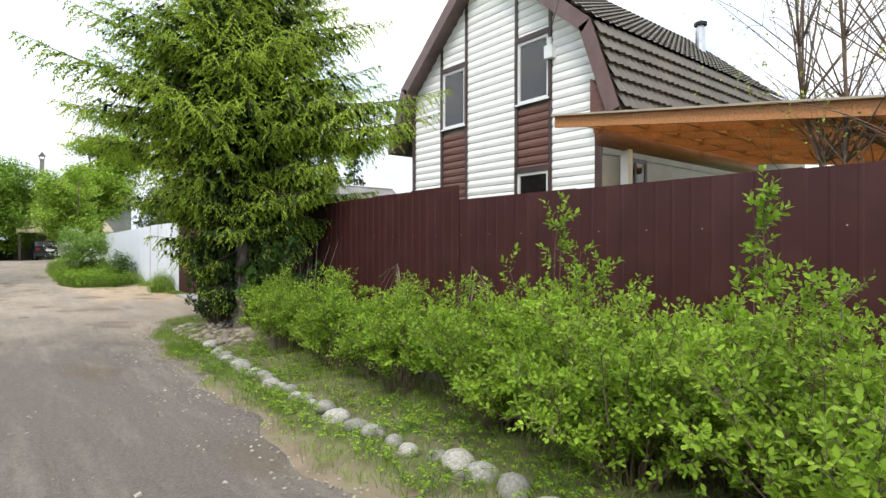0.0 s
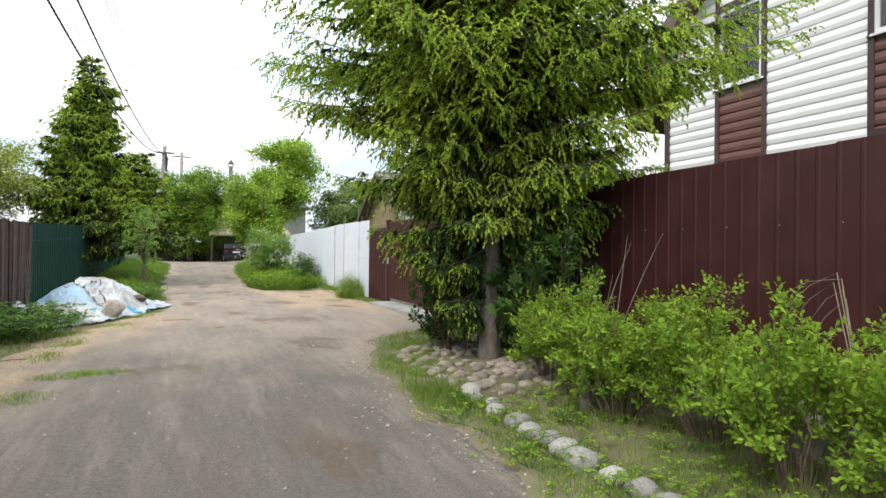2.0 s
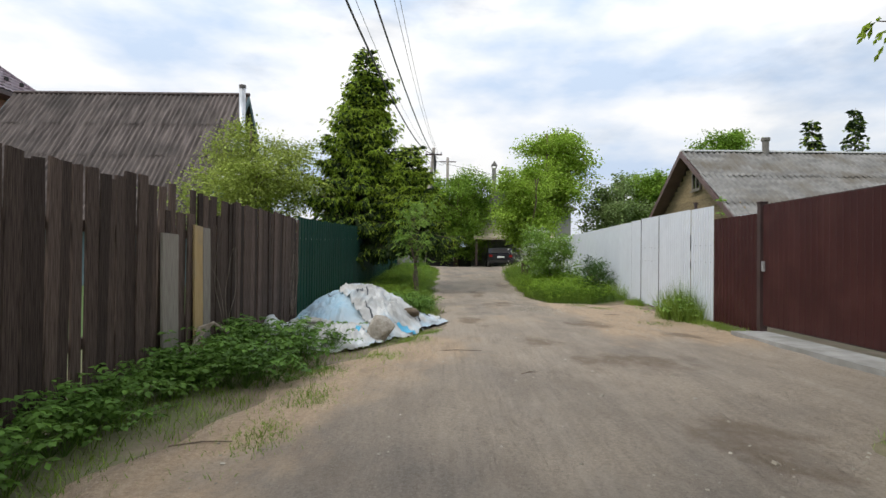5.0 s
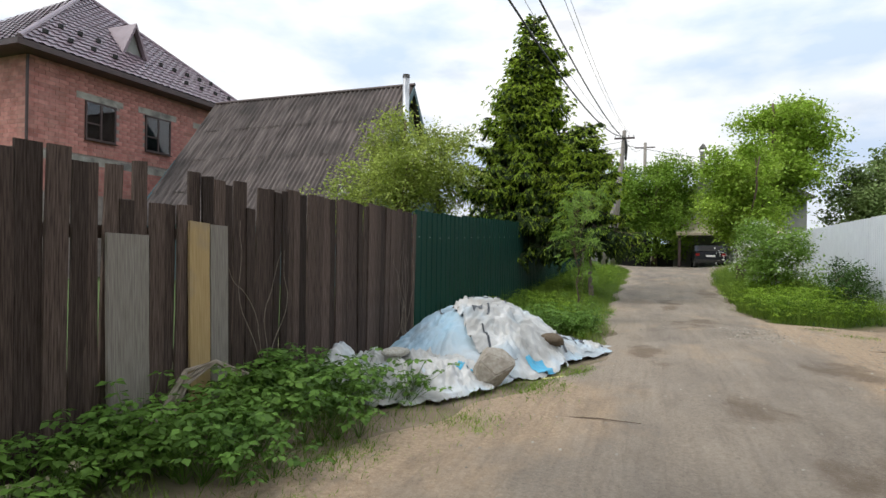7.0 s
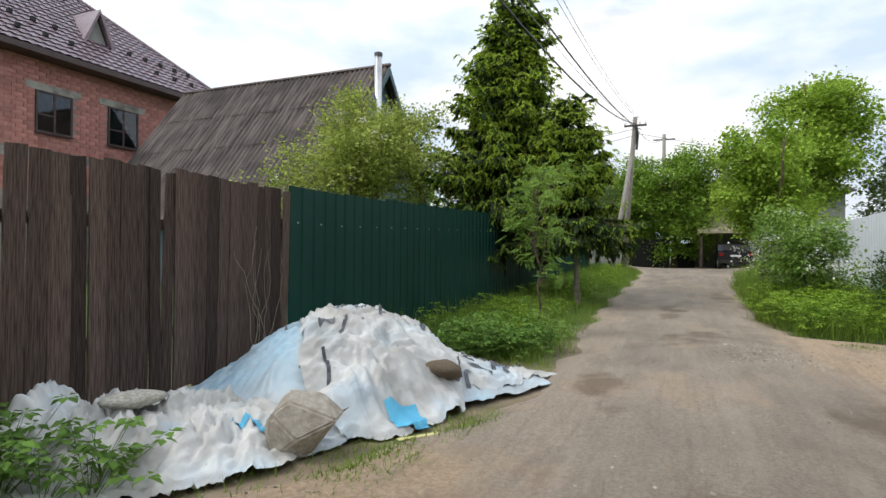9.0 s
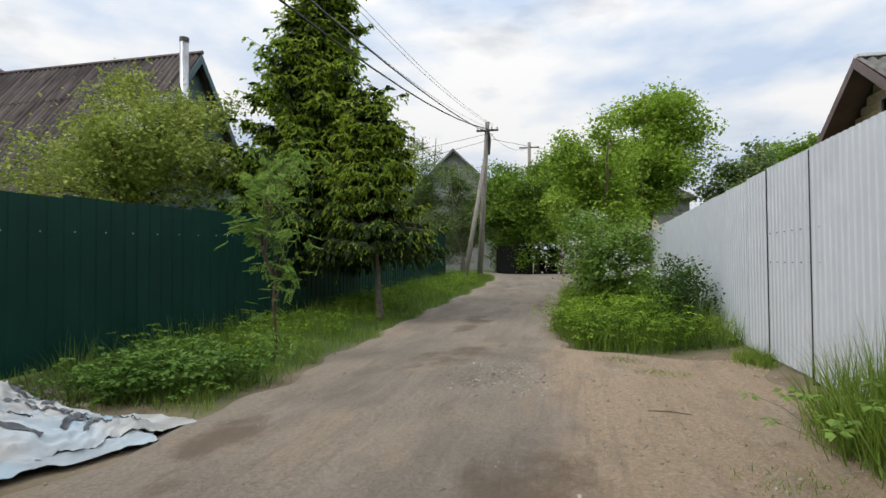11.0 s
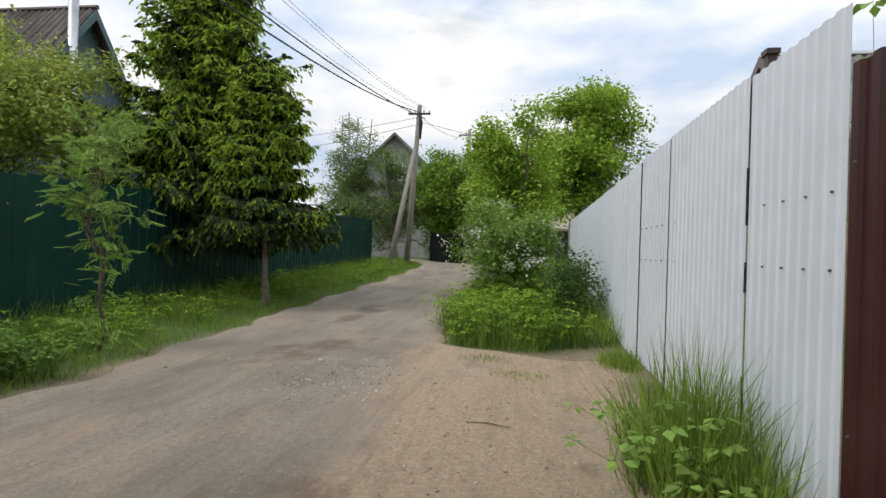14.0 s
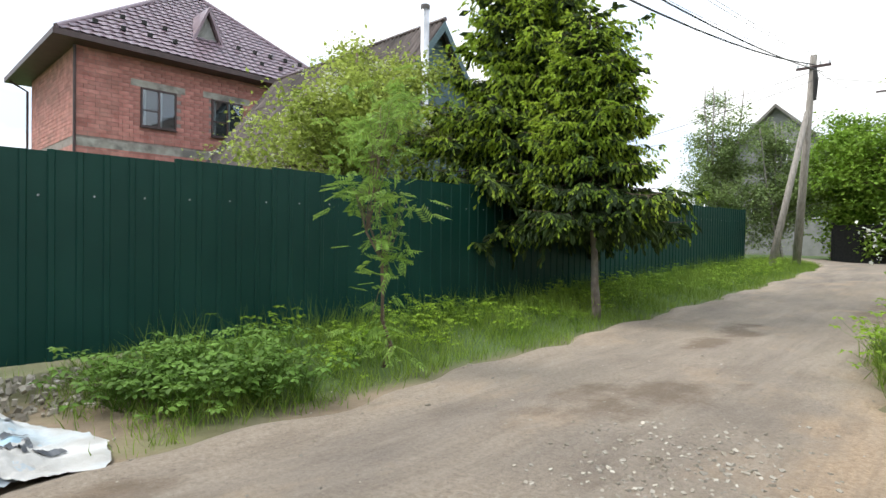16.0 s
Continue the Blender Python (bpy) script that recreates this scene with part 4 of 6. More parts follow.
def weeds(name, label, spots, seed, mat, size=0.08, h=0.35, stalks=9, per=7, category="plants"):
    """Low leafy plants: whorls of leaflets on short stalks at the given (x, y, height factor) spots."""
    r = np.random.default_rng(seed)
    P, D, S = [], [], []
    g = Geo()
    for x, y, k in spots:
        z = float(ground_z(x, y))
        for _ in range(stalks):
            e = np.array([x, y, z]) + np.array([r.normal() * 0.16, r.normal() * 0.16, h * k * r.uniform(0.4, 1.1)])
            g.tube([(x, y, z - 0.02), tuple((np.array([x, y, z]) + e) / 2 + np.array([0, 0, 0.03])), tuple(e)], [0.003, 0.0025, 0.0015], 3)
            a = r.uniform(0, 6.28)
            ang = a + np.linspace(0, 6.28, per, endpoint=False) + r.normal(size=per) * 0.25
            dd = np.stack([np.cos(ang), np.sin(ang), -0.25 + 0.2 * r.normal(size=per)], -1)
            P.append(e + dd * size * 0.25)
            D.append(dd)
            S.append(np.full(per, size * k ** 0.3) * r.uniform(0.6, 1.25, per))
    P, D, S = np.concatenate(P), np.concatenate(D), np.concatenate(S)
    t = thing(name, label, category, (spots[0][0], spots[0][1], 0))
    part("stalk_mass", g, M_nettle, t, kind="stuff")
    nor = rand_units(r, len(P)) * 0.3 + np.array([0, 0, 0.8])
    part("leaves", scatter("leaves", LEAF[0], LEAF[1], P, D, nor, S), mat, t, kind="stuff")
    return t


# the large spruce beside the gate
def reach_near(q, a):
    z = 0.7 + q * 9.8
    low = float(np.interp(z, [0.7, 1.4, 2.2, 3.2, 4.0, 4.6, 5.4, 6.2, 7.0, 8.8, 10.5], [0.55, 0.95, 1.5, 2.45, 3.25, 3.15, 2.35, 1.85, 1.6, 1.0, 0.15]))
    return low * (0.84 + 0.06 * math.cos(3 * a + 1) + 0.24 * math.cos(2 * (a - 2.76)))


spruce("spruce", "tall green spruce with fresh light tips beside the gate", (2.95, 9.75, 0.1), 10.5, reach_near, 0.7, 11,
       dens=0.92, shoot=0.057, trunk_r=0.122, whorl=0.27, per=7, fresh=1.12,
       skip=lambda q, a, r: q < 0.12 and math.cos(a + 1.9) > 0.45)
spruce("spruce", "tall dark green spruce growing behind the green fence", (-4.45, 28.5, 0.3), 8.6, lambda q, a: (2.75 * (1 - q) ** 0.88 + 0.10) * (0.92 + 0.14 * math.cos(3 * a) + 0.10 * math.sin(q * 19 + a)), 2.2, 23,
       dens=0.95, shoot=0.105, trunk_r=0.13, lean=(0.45, -0.1), whorl=0.28, per=7, fresh=0.9)
spruce("small_spruce", "smaller spruce with a bare thin trunk on the verge", (-2.05, 27.1, 0.25), 4.9, lambda q, a: (1.45 * (1 - q) ** 0.7 + 0.08) * (0.92 + 0.14 * math.cos(2 * a)), 1.95, 24,
       dens=1.0, shoot=0.085, trunk_r=0.06, lean=(-0.25, 0.1), whorl=0.25, per=7, fresh=0.9)

elder = bush("elder_shrub", "dark green leafy elder shrub at the spruce trunk", 65, 1.75, 0.6, M_elder, shoots=34, leaves=80, size=0.085, bare=0.08)
elder.matrix_basis = pose(3.4, 9.0, 0.1)
copy_thing(elder, pose(2.75, 10.65, 0.1, 0, 0, 70))
copy_thing(elder, pose(3.15, 11.3, 0.1, 0, 0, 160))

# hedge along the stone edging
kinds = [bush("hedge_shrub", "leafy bright green shrub in a hedge beside the lane", 40 + i, h, rd, M_hedge, shoots=sh, leaves=175, size=0.041, bare=ba) for i, (h, rd, sh, ba) in enumerate(((1.38, 0.92, 70, 0.10), (1.28, 0.84, 62, 0.14), (1.15, 0.58, 34, 0.34), (0.95, 0.50, 30, 0.3)))]
for k in kinds:
    tagged(k, group="hedge")
r_h = np.random.default_rng(77)
places = [(2.55, -1.3, 0), (2.95, -0.5, 0), (2.45, 0.15, 0), (2.9, 0.8, 1), (2.45, 1.3, 1), (2.95, 1.95, 0), (2.6, 2.6, 1), (2.85, 3.3, 2), (2.6, 4.1, 2), (2.75, 4.75, 3), (2.65, 5.45, 2), (2.85, 6.2, 2), (2.65, 6.95, 3), (2.85, 7.7, 2), (2.95, 8.4, 3), (3.6, 5.2, 3), (3.6, 7.2, 3)]
used = set()
for x, yy, k in places:
    m = pose(x, yy, float(ground_z(x, yy)), 0, 0, r_h.uniform(0, 360))
    if k in used:
        copy_thing(kinds[k], m)
    else:
        kinds[k].matrix_basis = m
        used.add(k)
tall = bush("tall_shrub", "taller loose shrub with light leaves rising above the hedge", 61, 2.1, 0.35, M_hedge, shoots=9, leaves=90, size=0.055, bare=0.5)
tall.matrix_basis = pose(3.25, 2.7, 0.1)
tall2 = bush("tall_shrub", "thin young shrub with pale green leaves above the hedge", 62, 1.8, 0.3, M_hedge, shoots=10, leaves=80, size=0.06, bare=0.5)
tall2.matrix_basis = pose(3.3, 0.9, 0.1)

# maple saplings and dry stems by the spruce trunk
sap = bush("maple_sapling", "young maple with lobed dull green leaves beside the spruce", 63, 2.1, 0.75, M_maple, shoots=16, leaves=26, size=0.15, template=MAPLE, bare=0.3, bark=M_twig_dead)
sap.matrix_basis = pose(3.55, 9.2, 0.1)
sap2 = bush("maple_sapling", "low maple shoots with lobed leaves behind the spruce trunk", 64, 1.2, 0.7, M_maple, shoots=14, leaves=26, size=0.13, template=MAPLE, bare=0.2, bark=M_twig_dead)
sap2.matrix_basis = pose(3.5, 10.6, 0.1)
dry = Geo()
r_d = np.random.default_rng(8)
for _ in range(14):
    a = r_d.uniform(-0.9, 0.9)
    foot = np.array([3.75 + r_d.normal() * 0.12, 8.5 + r_d.normal() * 0.25, 0.1])
    dry.tube(curve_pts(foot, foot + np.array([r_d.normal() * 0.15, a, r_d.uniform(0.7, 1.7)]), 0.06, 5), [0.007, 0.006, 0.005, 0.004, 0.002], 4)
solid("dry_shrub", dry, M_twig_dead, "bare dry stems standing against the brown fence", "shrub")
for x, yy, s in ((3.85, 5.7, 1), (3.9, 4.6, -1)):
    g = Geo()
    for _ in range(5):
        foot = np.array([x, yy, 0.1])
        mid = foot + np.array([-0.05, s * r_d.uniform(0.1, 0.3), r_d.uniform(1.0, 1.25)])
        end = mid + np.array([0, s * r_d.uniform(0.2, 0.5), r_d.uniform(-0.5, 0.05)])
        g.tube([foot, (foot + mid) / 2, mid, (mid + end) / 2 + np.array([0, 0, 0.05]), end], [0.008, 0.006, 0.005, 0.003, 0.002], 4)
    solid("dry_branch", g, M_twig_dead, "bare dry twig bending in front of the brown fence", "branch")


# ---- buildings ----
def window(parent, x, y0, y1, z0, z1, face, frame_mat, sash=1, name="window"):
    """A window in a wall that faces +x or -x: frame, mullions, sill and panes, set 6 cm deep over a slab coloured dark
    for the room's shade.
    """
    s = face
    w = part(name, Geo().box((x - 0.045 * s, y0, z0), (x - 0.036 * s, y1, z1)), M_room_shade, parent)
    f = Geo()
    t = 0.065
    a, b = x - 0.03 * s, x + 0.02 * s
    f.box((a, y0, z0), (b, y1, z0 + t)).box((a, y0, z1 - t), (b, y1, z1)).box((a, y0, z0 + t), (b, y0 + t, z1 - t)).box((a, y1 - t, z0 + t), (b, y1, z1 - t))
    cuts = [y0 + t] + [y0 + (y1 - y0) * (i + 1) / (sash + 1) for i in range(sash)] + [y1 - t]
    for c in cuts[1:-1]:
        f.box((a, c - 0.035, z0 + t), (b, c + 0.035, z1 - t))
    part("window_frame", f, frame_mat, w)
    part("window_sill", Geo().box((x, y0 - 0.04, z0 - 0.04), (x + 0.07 * s, y1 + 0.04, z0 - 0.005)), frame_mat, w)
    for c, d in zip(cuts, cuts[1:]):
        p = part("pane", Geo().box((x - 0.012 * s, c, z0 + t), (x - 0.004 * s, d, z1 - t)), M_glass, w)
        p.visible_shadow = False
        part("curtain", Geo().box((x - 0.034 * s, c, z0 + t), (x - 0.031 * s, c + (d - c) * 0.22, z1 - t)), M_curtain, w)
    return w


def tile_slope(name, a, b, up, rows, wave, amp, mat, parent, lap=0.025):
    """Stepped metal tiles on the slope that starts along the eave a-b and climbs by the vector up."""
    a, b, up = Vector(a), Vector(b), Vector(up)
    along = b - a
    n = (along.cross(up)).normalized()
    if n.z < 0:
        n = -n
    k = max(8, int(along.length / wave * 4))
    v, f = [], []
    for r in range(rows):
        for e, lift in ((0.0, lap), (1.0, 0.0)):
            for i in range(k + 1):
                u = i / k
                w = amp * math.cos(2 * math.pi * u * along.length / wave)
                p = a + along * u + up * ((r + e) / rows) + n * (lift + w)
                v.append(tuple(p - (up.normalized() * 0.02 * (1 if e == 0 else 0))))
        o = r * 2 * (k + 1)
        for i in range(k):
            f.append((o + i, o + i + 1, o + k + 2 + i, o + k + 1 + i))
        if r:
            q = o - (k + 1)
            for i in range(k):
                f.append((q + i, q + i + 1, o + i + 1, o + i))
    return part(name, flat(mesh_from_arrays(name, v, f)), mat, parent, smooth=False)


# the brown and white house with a gambrel roof
HX = 8.9
house = thing("house", "white and brown sided house with a gambrel roof", "house", (HX, 9.25, 0))
gable = [(12.38, 0), (12.38, 6.0), (12.1, 6.35), (9.25, 8.75), (6.4, 6.35), (6.1, 6.0), (6.1, 0)]
part("wall", Geo().prism([(HX + 0.03, yy, z) for yy, z in gable], (9.0, 0, 0)), M_siding_beige, house, "beige sided side wall")


def half_width(z):
    if z < 6.0:
        return 6.1, 12.38
    if z < 6.35:
        return 6.1 + (z - 6.0) * 0.86, 12.38 - (z - 6.0) * 0.8
    return 6.4 + (z - 6.35) * 2.85 / 2.4, 12.1 - (z - 6.35) * 2.85 / 2.4


def board_mesh(w, h, mat):
    """A rounded log-siding board, bulging towards -x."""
    prof = [(0.0, 0.0), (-0.022, 0.025), (-0.034, h * 0.5), (-0.022, h - 0.03), (0.0, h)]
    v = [(x, 0, z) for x, z in prof] + [(x, w, z) for x, z in prof]
    f = [(i, i + 1, 6 + i, 5 + i) for i in range(4)] + [(0, 1, 2, 3, 4), (5, 9, 8, 7, 6), (0, 5, 9, 4)]
    me = bpy.data.meshes.new("board")
    me.from_pydata(v, [], [tuple(reversed(q)) for q in f])
    me.materials.append(mat)
    return me


cols = [(6.1, 7.34, "w"), (7.34, 8.36, "c2"), (8.36, 10.12, "w"), (10.12, 11.12, "c1"), (11.12, 12.38, "w")]
wins = {"c1": [(4.76, 6.26)], "c2": [(4.90, 6.32), (1.6, 3.30)]}
bz, bh = 1.0, 0.19
boards = {}
while bz < 8.6:
    lo, hi = half_width(bz + bh)
    for c0, c1, kd in cols:
        a, b = max(c0, lo) + 0.03, min(c1, hi) - 0.03
        if b - a < 0.08:
            continue
        mat = M_siding_w
        if kd in wins:
            if any(z0 - bh * 0.6 < bz + bh / 2 < z1 + bh * 0.3 for z0, z1 in wins[kd]):
                continue
            mat = M_siding_b if bz < 4.9 else M_siding_w
        key = (round(b - a, 2), mat.name)
        if key not in boards:
            boards[key] = board_mesh(b - a, bh, mat)
        part("board", boards[key], None, house, at=(HX, a, bz))
    bz += bh
for y_t in (7.34, 8.36, 10.12, 11.12):
    lo, hi = 1.0, 6.35 + (2.4 / 2.85) * (min(y_t - 6.4, 12.1 - y_t))
    part("corner_trim", Geo().box((HX - 0.05, y_t - 0.045, lo), (HX - 0.002, y_t + 0.045, hi - 0.12)), M_trim, house)
for y_t in (6.1, 12.38):
    part("corner_trim", Geo().box((HX - 0.06, y_t - 0.06, 0.5), (HX + 0.03, y_t + 0.06, 6.0)), M_trim, house)
for kd, (ya, yb) in (("c1", (10.16, 11.08)), ("c2", (7.38, 8.32))):
    for z0, z1 in wins[kd]:
        w = window(house, HX - 0.02, ya, yb, z0, z1, -1, M_white_pvc, 0)
        part("casing", Geo().box((HX - 0.07, ya - 0.07, z1 - 0.0), (HX - 0.05, yb + 0.07, z1 + 0.12)).box((HX - 0.07, ya - 0.09, z0 - 0.05), (HX - 0.05, yb + 0.09, z0 - 0.01)).box((HX - 0.07, ya - 0.07, z0), (HX - 0.052, ya + 0.005, z1)).box((HX - 0.07, yb - 0.005, z0), (HX - 0.052, yb + 0.07, z1)), M_trim, w)
RX = HX - 0.42
edge_r = [(5.35, 4.25), (6.02, 6.12), (9.25, 8.95), (12.48, 6.12), (13.2, 4.45)]
for (ya, za), (yb, zb) in zip(edge_r, edge_r[1:]):
    d = Vector((0, yb - ya, zb - za)).normalized()
    nrm = Vector((0, -d.z, d.y)) * (1 if True else 1)
    nrm = nrm if nrm.z > 0 else -nrm
    q = [Vector((RX, ya, za)), Vector((RX, yb, zb)), Vector((RX, yb, zb)) - nrm * 0.30, Vector((RX, ya, za)) - nrm * 0.30]
    part("fascia", Geo().prism(q, (0.04, 0, 0)), M_fascia, house, "mauve-brown verge board")
    part("soffit", Geo().prism([Vector((RX + 0.04, ya, za)) - nrm * 0.27, Vector((RX + 0.04, yb, zb)) - nrm * 0.27, Vector((RX + 0.04, yb, zb)) - nrm * 0.24, Vector((RX + 0.04, ya, za)) - nrm * 0.24], (0.45, 0, 0)), M_fascia, house)
roof = part("roof", Geo().prism([(RX + 0.02, yy, z - 0.06) for yy, z in edge_r] + [(RX + 0.02, yy, z - 0.12) for yy, z in reversed(edge_r)], (9.8, 0, 0)), M_roof_tile, house, "dark olive metal tile roof")
tile_slope("tiles", (RX, 5.35, 4.25), (RX + 9.8, 5.35, 4.25), (0, 0.67, 1.87), 6, 0.24, 0.020, M_roof_tile, roof, 0.075)
tile_slope("tiles", (RX, 6.02, 6.12), (RX + 9.8, 6.02, 6.12), (0, 3.23, 2.83), 13, 0.24, 0.020, M_roof_tile, roof, 0.075)
part("roof_skirt", Geo().prism([(HX - 0.3, 6.1, 4.95), (HX - 0.3, 5.38, 4.27), (HX - 0.3, 5.5, 4.2), (HX - 0.3, 6.1, 4.2)], (0.32, 0, 0)), M_siding_b, house, "brown sided eave return")
flue = Geo().tube([(17.0, 8.0, 7.2), (17.0, 8.0, 8.6)], 0.15, 14).tube([(17.0, 8.0, 8.6), (17.0, 8.0, 8.7)], 0.10, 12)
fl = part("flue", flue, M_metal_new, house, "shiny steel flue pipe", smooth=False)
part("flue_cap", Geo().tube([(17.0, 8.0, 8.7), (17.0, 8.0, 8.78), (17.0, 8.0, 8.85)], [0.2, 0.2, 0.06], 12), M_dark, fl)
part("meter_box", Geo().box((HX - 0.16, 7.2, 5.72), (HX - 0.02, 7.42, 6.0)).box((HX - 0.12, 7.28, 6.0), (HX - 0.06, 7.34, 6.18)), M_white_pvc, house, "small pale junction box")
side_boards = Geo().box((0, 0, 0), (5.6, 0.02, 0.182)).mesh("side_board")
side_boards.materials.append(M_siding_beige)
for i in range(17):
    for x0 in (8.99, 14.6) if not 2.05 < 1.6 + 0.19 * i < 3.5 else (14.6,):
        part("side_board", side_boards, None, house, at=pose(x0, 6.072, 1.6 + 0.19 * i, 4))
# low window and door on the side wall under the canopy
# the window's back is a dark slab, indoor shade given as colour
sw = part("window", Geo().box((9.7, 6.04, 2.2), (10.5, 6.07, 3.5)), M_room_shade, house, "dark framed side window")
part("window_frame", Geo().box((9.66, 6.0, 2.2), (9.74, 6.05, 3.5)).box((10.46, 6.0, 2.2), (10.54, 6.05, 3.5)).box((9.74, 6.0, 3.42), (10.46, 6.05, 3.5)).box((10.06, 6.0, 2.2), (10.12, 6.05, 3.42)), M_trim, sw)
p = part("pane", Geo().box((9.74, 6.02, 2.2), (10.46, 6.03, 3.42)), M_glass, sw)

# timber canopy beside the house
canopy = thing("timber_canopy", "orange-stained timber canopy with exposed joists beside the house", "canopy", (7, 2, 0))


def canopy_z(yy):
    return 3.64 - 0.135 * (5.0 - yy)


part("front_beam", Geo().prism([(6.18, 5.0, canopy_z(5.0)), (6.18, -5, canopy_z(-5)), (6.18, -5, canopy_z(-5) - 0.17), (6.18, 5.0, canopy_z(5.0) - 0.17)], (0.06, 0, 0)), M_wood_new, canopy)
part("roof_edge", Geo().prism([(6.12, 5.03, canopy_z(5.0) + 0.03), (6.12, -5, canopy_z(-5) + 0.03), (6.12, -5, canopy_z(-5) + 0.004), (6.12, 5.03, canopy_z(5.0) + 0.004)], (0.1, 0, 0)), M_beige_roof, canopy, "pale roof sheet edge")
for i in range(1, 8):
    xx = 6.2 + 0.85 * i
    part("joist", Geo().prism([(xx, 4.9, canopy_z(4.9)), (xx, -5, canopy_z(-5)), (xx, -5, canopy_z(-5) - 0.15), (xx, 4.9, canopy_z(4.9) - 0.15)], (0.05, 0, 0)), M_wood_new, canopy)
for i in range(12):
    yy = 4.7 - 0.8 * i
    part("rafter", Geo().box((6.24, yy, canopy_z(yy) - 0.10), (12.4, yy + 0.05, canopy_z(yy) - 0.014)), M_wood_new, canopy)
part("roof_cover", Geo().prism([(6.24, 4.95, canopy_z(4.95) + 0.003), (6.24, -5, canopy_z(-5) + 0.003), (6.24, -5, canopy_z(-5) - 0.002), (6.24, 4.95, canopy_z(4.95) - 0.002)], (6.2, 0, 0)), M_cover, canopy, "translucent pale roof cover")
part("log_beam", Geo().tube([(6.5, 4.35, 3.25), (12.3, 4.35, 3.25)], 0.13, 14), M_log, canopy, "red-brown round log beam", smooth=True)
part("post", Geo().box((7.1, 4.28, 0), (7.22, 4.42, 3.14)), M_white_pvc, canopy, "white square post")
part("post", Geo().box((7.1, -3.2, 0), (7.22, -3.06, 2.5)), M_white_pvc, canopy)

# red brick house
BX = -21.1
red = thing("brick_house", "unfinished red brick house with a plum hipped metal roof", "house", (BX, 29.5, 0))
part("wall", Geo().box((BX - 7.3, 24.36, 0), (BX - 0.012, 35.2, 8.45)), M_mortar, red, "grey mortar")
openings = [(26.5, 27.82, 5.56, 7.06), (29.25, 30.6, 5.56, 7.12), (32.3, 33.6, 5.6, 7.1)]
z = 3.4
bricks = []
while z < 8.3:
    if not 4.55 < z < 4.85:
        off = 0.14 * (len(bricks) % 2)
        bricks.append((z, off))
    z += 0.155
bm_cache = {}
count = 0
big = Geo()
for z, off in bricks:
    yy = 24.36 - off
    while yy < 35.15:
        a, b = max(yy, 24.36), min(yy + 0.38, 35.2)
        if b - a > 0.03 and not any(o[0] - 0.02 < (a + b) / 2 < o[1] + 0.02 and o[2] - 0.05 < z + 0.07 < o[3] + 0.02 for o in openings):
            if count < 300 and 25.6 < a < 31.4 and z > 5.2:
                key = round(b - a, 2)
                if key not in bm_cache:
                    me = Geo().box((-0.012, 0, 0), (0.008, key - 0.012, 0.143)).mesh("brick")
                    me.materials.append(M_brick)
                    bm_cache[key] = me
                part("brick", bm_cache[key], None, red, at=(BX, a, z))
                count += 1
            else:
                big.box((BX - 0.012, a, z), (BX + 0.008, b - 0.012, z + 0.143))
        yy += 0.38
side = Geo()
for z, off in bricks:
    xx = BX - 7.3 - off
    while xx < BX - 0.05:
        side.box((max(xx, BX - 7.3), 24.345, z), (min(xx + 0.368, BX - 0.004), 24.362, z + 0.143))
        xx += 0.38
M_brick_isl = material("red_brick_course", (0.37, 0.145, 0.12), (0.52, 0.25, 0.21), 3.0, 0.9, bump=0.3, bump_scale=30, island=0.18, c3=(0.38, 0.20, 0.16), c3_scale=1.1, c3_amount=0.5)
part("bricks", big, M_brick_isl, red, kind="stuff")
part("side_bricks", side, M_brick_isl, red, kind="stuff")
part("concrete_band", Geo().box((BX - 0.01, 24.34, 4.56), (BX + 0.012, 35.2, 4.86)), M_beam, red, "rough grey concrete band")
for a, b, z0, z1 in openings:
    part("lintel", Geo().box((BX - 0.01, a - 0.35, z1 + 0.02), (BX + 0.014, b + 0.35, z1 + 0.28)), M_beam, red, "grey concrete lintel")
    w = window(red, BX + 0.05, a, b, z0, z1, 1, M_trim, 1)
    part("transom", Geo().box((BX + 0.03, a + 0.06, z0 + 0.62), (BX + 0.068, a + (b - a) * 0.47, z0 + 0.67)), M_trim, w)
# hipped roof: eaves at 8.35, apex set back
ev = (BX + 0.75, 23.6, 36.0, 8.35)
ap = Vector((-26.4, 30.4, 13.5))
ap2 = Vector((-26.6, 30.4, 13.5))
c_fr, c_fl, c_bl, c_br = Vector((ev[0], ev[1], ev[3])), Vector((ev[0], ev[2], ev[3])), Vector((-29.4, ev[2], ev[3])), Vector((-29.4, ev[1], ev[3]))
hip = part("roof", Geo().face(c_fr, c_fl, ap).face(c_br, c_fr, ap, ap2).face(c_fl, c_bl, ap2, ap).face(c_bl, c_br, ap2).face(c_fr, c_br, c_bl, c_fl), M_roof_purple, red, "plum-grey metal tile roof")


def tri_tiles(name, a, b, apex, rows, wave, amp, lap, mat, parent):
    """Stepped tiles on a triangular roof face."""
    n = (b - a).cross(apex - a).normalized()
    if n.z < 0:
        n = -n
    v, f = [], []
    length = (b - a).length
    for r in range(rows):
        base = len(v)
        k = max(2, int(length * (1 - r / rows) / wave * 4))
        for e, lift in ((r / rows, lap), ((r + 1) / rows, 0.006)):
            l0, l1 = a.lerp(apex, e), b.lerp(apex, e)
            for i in range(k + 1):
                p = l0.lerp(l1, i / k)
                s = (p - a).dot((b - a).normalized())
                v.append(tuple(p + n * (lift + amp * (1 + math.cos(2 * math.pi * s / wave)))))
        for i in range(k):
            f.append((base + i, base + i + 1, base + k + 2 + i, base + k + 1 + i))
    return part(name, mesh_from_arrays(name, v, f), mat, parent)


